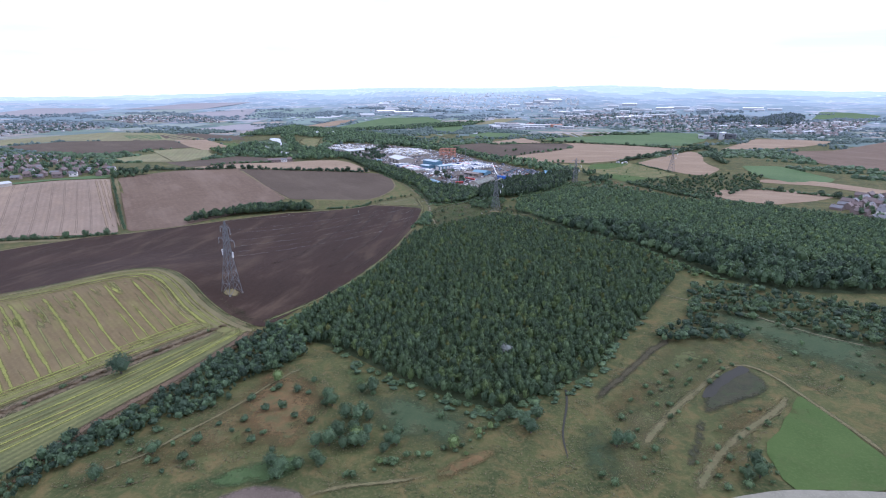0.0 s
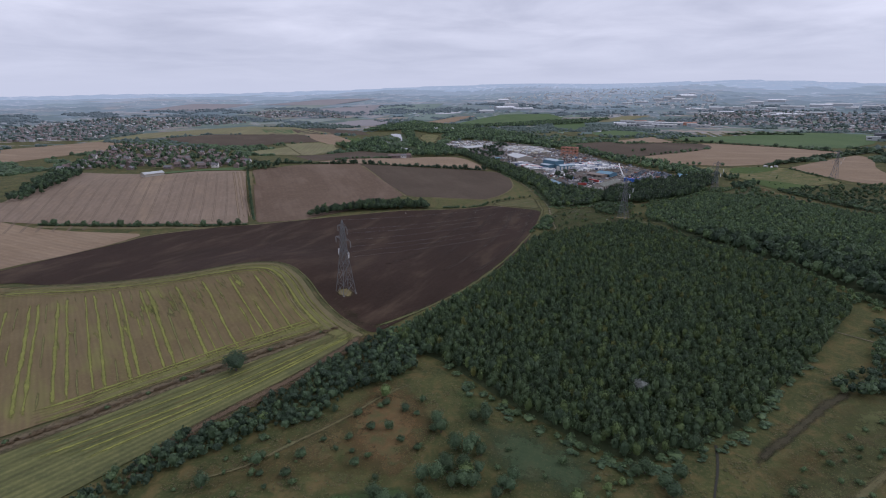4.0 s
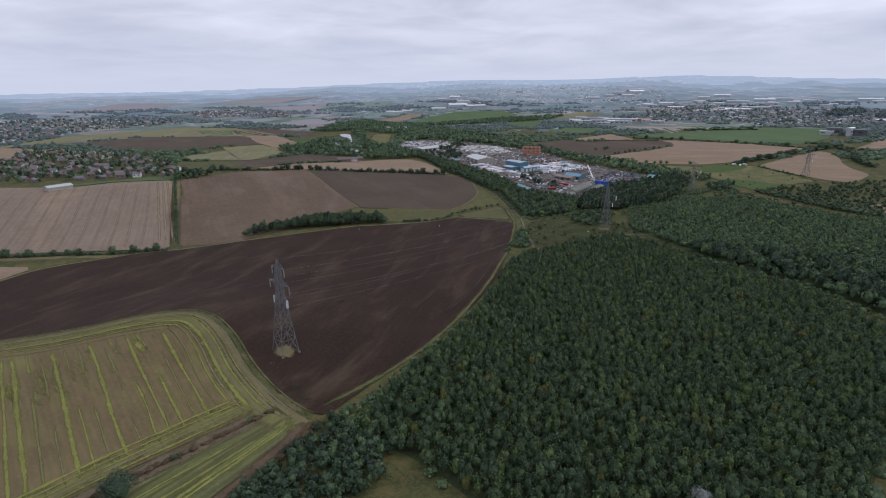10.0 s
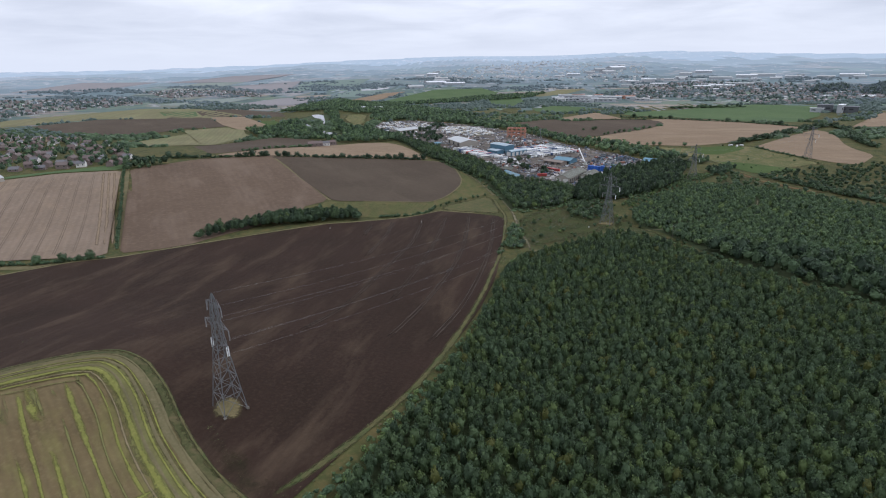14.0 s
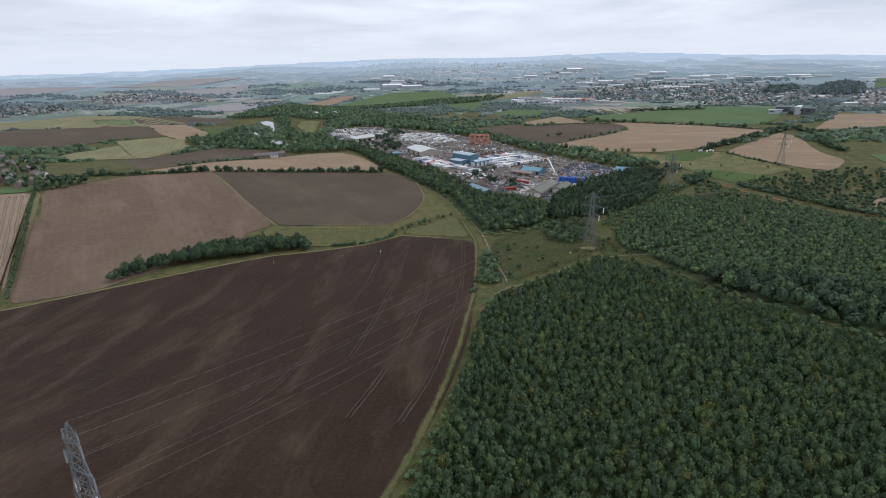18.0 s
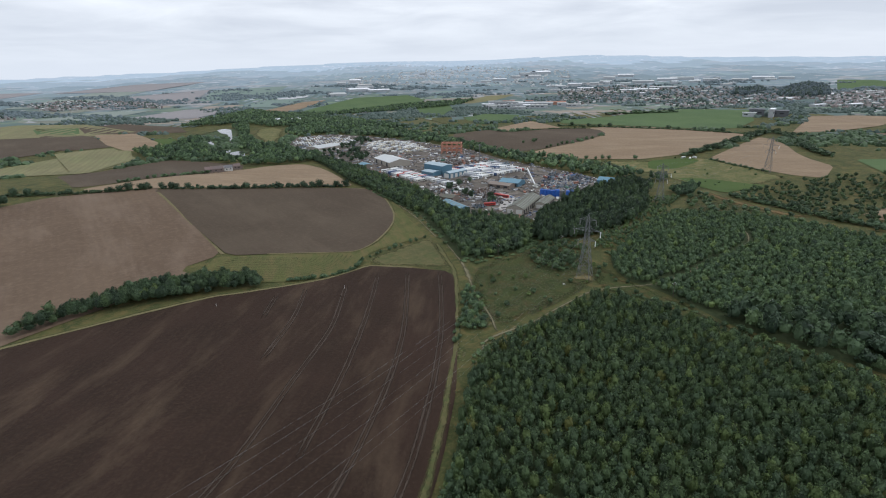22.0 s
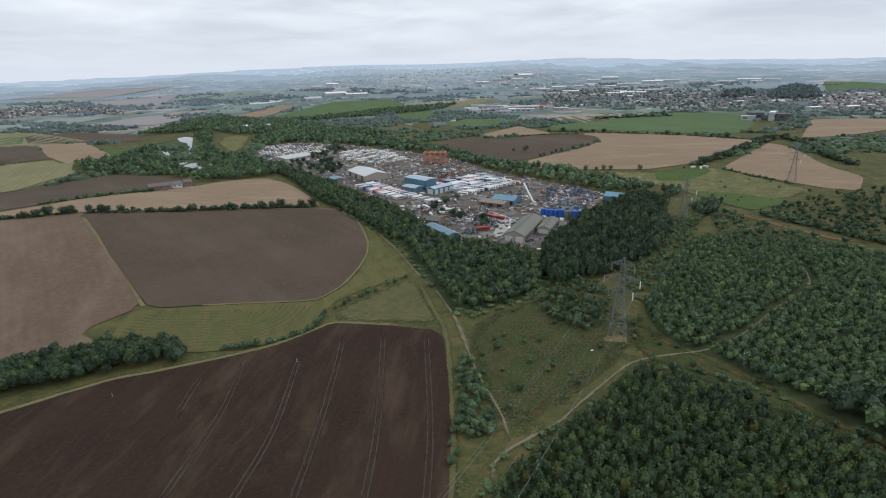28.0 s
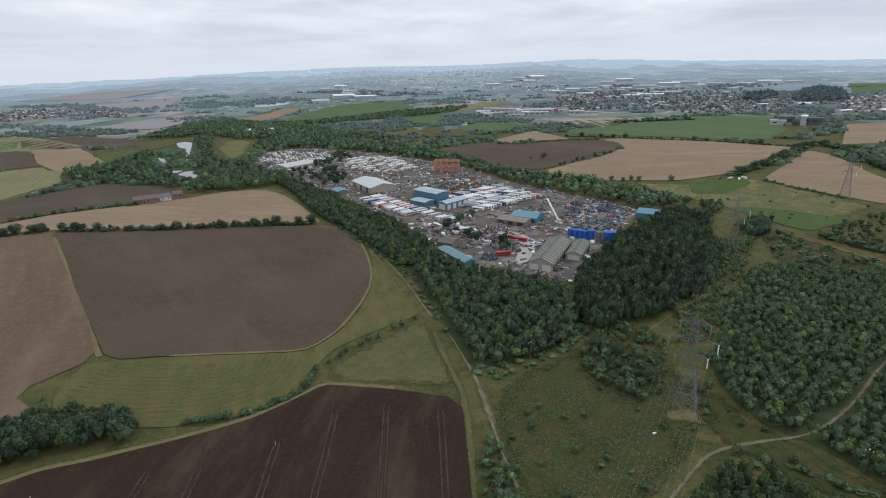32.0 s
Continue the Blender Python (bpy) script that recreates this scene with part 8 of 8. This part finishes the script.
BRIGHT = plain_mat("bright_white_roof", (0.82, 0.83, 0.84), 0.5, scale=0.05)
for x, y, a, L, W, H, roof, label in (
        (-261, 2324, 20, 190, 80, 12, BRIGHT, "long white-roofed distant warehouse on the town's edge"), (-138, 2375, 20, 90, 50, 10, BRIGHT, "white-roofed distant warehouse on the town's edge"), (-200, 2440, 15, 70, 30, 22, CLAD_PALE, "pale tall distant works on the town's edge"),
        (-330, 2837, 10, 120, 60, 14, BRIGHT, "white-roofed distant warehouse on the town's edge"), (298, 1637, -10, 90, 22, 12, CLAD_PALE, "long pale works block on the town's edge"), (277, 1700, -10, 60, 22, 10, BRIGHT, "pale works block on the town's edge"),
        (377, 1600, -10, 110, 20, 12, CLAD_WHITE, "long pale works block on the town's edge"), (434, 1684, -10, 60, 30, 13, CLAD_PALE, "pale works block on the town's edge"), (483, 1721, -15, 60, 30, 10, RUSTRED, "red-brown works block on the town's edge"), (520, 1640, -15, 40, 20, 9, CLAD_WHITE, "white works block on the town's edge"),
        (662, 3033, 10, 180, 90, 15, BRIGHT, "white-roofed distant warehouse on the town's edge"), (570, 3011, 0, 120, 60, 15, CLAD_PALE, "pale distant warehouse on the town's edge"), (400, 2806, 0, 140, 40, 10, BRIGHT, "white-roofed distant warehouse on the town's edge"),
        (1107, 2497, -20, 180, 50, 12, BRIGHT, "long white distant warehouse on the town's edge"), (974, 2436, -20, 120, 50, 10, CLAD_PALE, "pale distant warehouse on the town's edge"), (1015, 2764, -20, 160, 60, 12, BRIGHT, "white distant warehouse on the town's edge"),
        (1243, 2552, -20, 100, 50, 12, CLAD_PALE, "pale distant warehouse on the town's edge"), (1502, 2435, -28, 190, 50, 12, BRIGHT, "long white distant warehouse on the town's edge"), (1282, 2428, -25, 130, 40, 10, CLAD_PALE, "pale distant warehouse on the town's edge"),
        (915, 2110, -20, 90, 30, 9, BRIGHT, "white distant warehouse on the town's edge"), (681, 2406, -10, 130, 40, 10, BRIGHT, "white distant warehouse on the town's edge"), (849, 2493, -15, 110, 40, 10, CLAD_PALE, "pale distant warehouse on the town's edge"),
        (799, 2074, -15, 130, 26, 9, BRIGHT, "long white distant shed on the town's edge"), (1008, 2182, -20, 100, 36, 9, CLAD_PALE, "pale distant shed on the town's edge"), (671, 2198, -10, 130, 30, 9, BRIGHT, "long white distant shed on the town's edge"),
        (1610, 2415, -30, 130, 36, 10, CLAD_PALE, "pale distant warehouse on the town's edge"), (1361, 1781, -35, 80, 24, 8, BRIGHT, "white distant shed on the town's edge"), (-212, 2518, 15, 60, 40, 24, CLAD_WHITE, "tall pale distant works on the town's edge"),
        (822, 1196, -30, 30, 24, 20, plain_mat("charcoal_cladding", (0.085, 0.09, 0.10), 0.5), "dark clad modern school block"), (862, 1176, -30, 34, 22, 17, plain_mat("charcoal_cladding", (0.085, 0.09, 0.10), 0.5), "dark clad modern school block"),
        (843, 1172, 50, 34, 9, 23, BRIGHT, "white angled school roof on the town's edge"), (800, 1186, -30, 26, 14, 12, CLAD_PALE, "pale low school wing"), (-150, 800, 30, 30, 14, 5, BRIGHT, "white-roofed shed among trees"), (-270, 1360, 10, 70, 30, 8, BRIGHT, "white-roofed farm shed on the town's edge")):
    if L > 100 and y > 1500:
        u = radians(a)
        for side, share in ((-1, 0.34), (1, 0.46)):
            d = side * L * 0.27
            works(x + d * math.cos(u) - side * W * 0.6 * math.sin(u), y + d * math.sin(u) + side * W * 0.9 * math.cos(u), a, L * share, W, H * (0.65 + 0.12 * side), plain_mat("grey_sheet_wall", (0.36, 0.375, 0.39), 0.6, scale=0.05), roof if side > 0 else CLAD_PALE, label)
        continue
    works(x, y, a, L, W, H * 0.75, plain_mat("grey_sheet_wall", (0.36, 0.375, 0.39), 0.6, scale=0.05) if roof in (BRIGHT, CLAD_PALE, CLAD_WHITE) else roof, roof, label)

shed_g = np.random.default_rng(77)
for x, y in strewn([(245, 1590), (300, 1760), (470, 1790), (540, 1690), (420, 1560)], 15, 155, 26):
    works(x, y, shed_g.uniform(-22, 0), shed_g.uniform(24, 52), shed_g.uniform(12, 20), shed_g.uniform(9, 15), plain_mat("grey_sheet_wall", (0.36, 0.375, 0.39), 0.6, scale=0.05), (BRIGHT, CLAD_PALE, CLAD_WHITE, RUSTRED)[(0, 1, 2, 0, 1, 2, 3)[shed_g.integers(7)]], "pale-roofed works block on the town's edge")
for x, y in strewn(TOWN_MID, 14, 150, 60) + strewn(TOWN_NE, 8, 151, 60) + strewn(TOWN_N, 6, 152, 90) + strewn([(560, 1950), (1400, 2250), (1500, 2600), (500, 2500)], 24, 153, 50):
    works(x, y, shed_g.uniform(-40, 30), shed_g.uniform(16, 46), shed_g.uniform(10, 22), shed_g.uniform(5, 9), plain_mat("grey_sheet_wall", (0.36, 0.375, 0.39), 0.6, scale=0.05), (BRIGHT, CLAD_PALE, CLAD_WHITE)[shed_g.integers(3)], "small pale-roofed distant shed on the town's edge")

# haze is put into these far fields: greyed base colours plus a blue emission
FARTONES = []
for name, c in (("hazed_stubble", (0.235, 0.205, 0.19)), ("hazed_pasture", (0.19, 0.215, 0.165)), ("hazed_green", (0.135, 0.185, 0.135))):
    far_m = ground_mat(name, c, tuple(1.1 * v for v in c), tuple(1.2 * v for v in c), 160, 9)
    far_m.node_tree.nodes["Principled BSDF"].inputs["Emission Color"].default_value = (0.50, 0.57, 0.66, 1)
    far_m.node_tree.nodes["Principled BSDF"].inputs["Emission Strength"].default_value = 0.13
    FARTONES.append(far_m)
FARSTUBBLE, FARPALE, FARSOFT = FARTONES
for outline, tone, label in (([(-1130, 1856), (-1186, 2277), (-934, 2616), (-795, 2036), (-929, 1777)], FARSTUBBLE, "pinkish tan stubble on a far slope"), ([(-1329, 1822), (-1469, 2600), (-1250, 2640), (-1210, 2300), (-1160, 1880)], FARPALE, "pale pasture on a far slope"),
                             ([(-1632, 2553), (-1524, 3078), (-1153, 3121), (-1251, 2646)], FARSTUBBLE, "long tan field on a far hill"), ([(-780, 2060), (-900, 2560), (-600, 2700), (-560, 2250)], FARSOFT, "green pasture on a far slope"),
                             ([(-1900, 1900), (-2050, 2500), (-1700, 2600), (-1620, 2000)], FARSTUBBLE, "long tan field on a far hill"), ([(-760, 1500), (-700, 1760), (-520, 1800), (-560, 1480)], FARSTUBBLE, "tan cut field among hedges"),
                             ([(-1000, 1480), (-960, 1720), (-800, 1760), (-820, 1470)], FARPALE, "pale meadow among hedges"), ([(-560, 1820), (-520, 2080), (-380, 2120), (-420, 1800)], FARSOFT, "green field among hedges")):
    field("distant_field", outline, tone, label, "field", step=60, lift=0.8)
field("green_hillside", [(1795, 2309), (1884, 2226), (1877, 2039), (1627, 1761), (1541, 1826), (1535, 1938)], FARGREEN, "green hillside beyond the town", "field", step=60)
# paler, bluer leaf colours stand in for haze over distant trees
HAZEWOOD = [(leaf_mat("leaf_hazed", (0.085, 0.122, 0.108), (0.14, 0.185, 0.155), (0.11, 0.15, 0.13)), 1.0), (leaf_mat("leaf_far_hazed", (0.145, 0.19, 0.205), (0.19, 0.235, 0.245), (0.17, 0.215, 0.225)), 1.0)]
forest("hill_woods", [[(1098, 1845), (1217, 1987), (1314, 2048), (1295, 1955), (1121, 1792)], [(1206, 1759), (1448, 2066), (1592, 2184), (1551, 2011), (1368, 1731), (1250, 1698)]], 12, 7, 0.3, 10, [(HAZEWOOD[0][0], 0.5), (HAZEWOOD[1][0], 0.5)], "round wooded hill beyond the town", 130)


def far_woods(seed):
    """Tree clumps strewn over the distant country in belts and woods."""
    g = np.random.default_rng(seed)
    taken = [DARK, WFIELD, BROWN2, GREY, NTAN, NGREY, PALEGREEN, FAR_TAN1, FAR_PURPLE, FAR_BROWN, FAR_GREEN1, FAR_GREEN2, FAR_HILL1, FAR_HILL2, FAR_HILL3, FAR_HILL4, R_GREY, R_TAN1, R_TAN2, R_TAN3, R_TAN4, R_BROWN,
             R_GREEN, R_TAN5, R_TAN6, F_GREENA, F_GREENB, F_GREENC, F_GREEND, PITCH, F_STRIP, ORANGE, YARD, ROUGH_E, GREEN_E, V_TOWN, TOWN_E, LAKE1, LAKE2, LAKE3, LAKE4, FAR_LAKE]
    n = 70000
    rad, ang = g.uniform(850, 2750, n), g.uniform(0.40, 2.80, n)
    x, y = 95 + rad * np.cos(ang), rad * np.sin(ang)
    f = np.array([noise.noise(Vector((a / (230 + r * 0.05), b / (52 + r * 0.02), 1.7))) + 0.6 * noise.noise(Vector((a / 90, b / 30, 5.1))) for a, b, r in zip(x, y, rad)])
    ok = f > 0.10 + 0.08 * (rad > 1700) + 0.06 * (rad > 2200)
    for p in taken:
        ok &= ~inside(p, x, y)
    x, y, r = x[ok][:17500], y[ok][:17500], rad[ok][:17500]
    n, z = len(x), lie(x, y)
    ring = np.arange(5) * 1.2566
    dome = np.concatenate([[(0, 0, 1.0)], np.column_stack([np.cos(ring) * 0.75, np.sin(ring) * 0.75, np.full(5, 0.68)]), np.column_stack([np.cos(ring + 0.6), np.sin(ring + 0.6), np.full(5, -0.06)])])
    k = np.arange(5)
    tri = np.concatenate([np.column_stack([k * 0, 1 + k, 1 + (k + 1) % 5]), np.column_stack([1 + k, 6 + k, 1 + (k + 1) % 5]), np.column_stack([1 + (k + 1) % 5, 6 + k, 6 + (k + 1) % 5])])
    s = g.uniform(2.2, 4.4, n) * (1 + r / 5200)
    v = dome[None] * g.uniform(0.7, 1.25, (n, 11, 3)) * np.column_stack([s * g.uniform(0.9, 1.7, n), s * g.uniform(0.9, 1.5, n), s * g.uniform(1.0, 1.5, n)])[:, None] + np.column_stack([x, y, z])[:, None]
    faces = (tri[None] + np.arange(n)[:, None, None] * 11).reshape(-1, 3)
    # painted haze steps up with distance: a paler leaf tone per band
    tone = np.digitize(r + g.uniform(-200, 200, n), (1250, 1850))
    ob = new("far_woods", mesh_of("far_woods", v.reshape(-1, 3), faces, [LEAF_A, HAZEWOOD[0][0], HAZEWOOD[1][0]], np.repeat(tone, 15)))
    return tagged(ob, "distant woods and tree belts on low hills", "woodland", kind="stuff")


far_woods(131)
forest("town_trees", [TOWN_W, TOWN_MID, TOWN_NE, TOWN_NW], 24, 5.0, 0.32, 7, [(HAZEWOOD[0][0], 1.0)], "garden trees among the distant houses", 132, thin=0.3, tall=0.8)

tx, ty = -1717, 1109
turbine = thing("wind_turbine", pose(tx, ty, lie_at(tx, ty), 0, 0, -35), "tall white wind turbine far off", "turbine")
WHITEPAINT = plain_mat("white_paint", (0.78, 0.79, 0.80), 0.4)
bm = bmesh.new()
bmesh.ops.create_cone(bm, cap_ends=True, segments=10, radius1=2.2, radius2=1.2, depth=40, matrix=Matrix.Translation((0, 0, 20)))
part("tower", bm, WHITEPAINT, turbine)
bm = bmesh.new()
box(bm, 0, 1.5, 39, 2.4, 6, 2.4)
part("nacelle", bm, WHITEPAINT, turbine)
for k in range(3):
    bm = bmesh.new()
    a = radians(75 + 120 * k)
    beam(bm, (0, -3.0, 40.2), (19 * math.cos(a), -3.0, 40.2 + 19 * math.sin(a)), 1.0)
    part("blade", bm, WHITEPAINT, turbine)
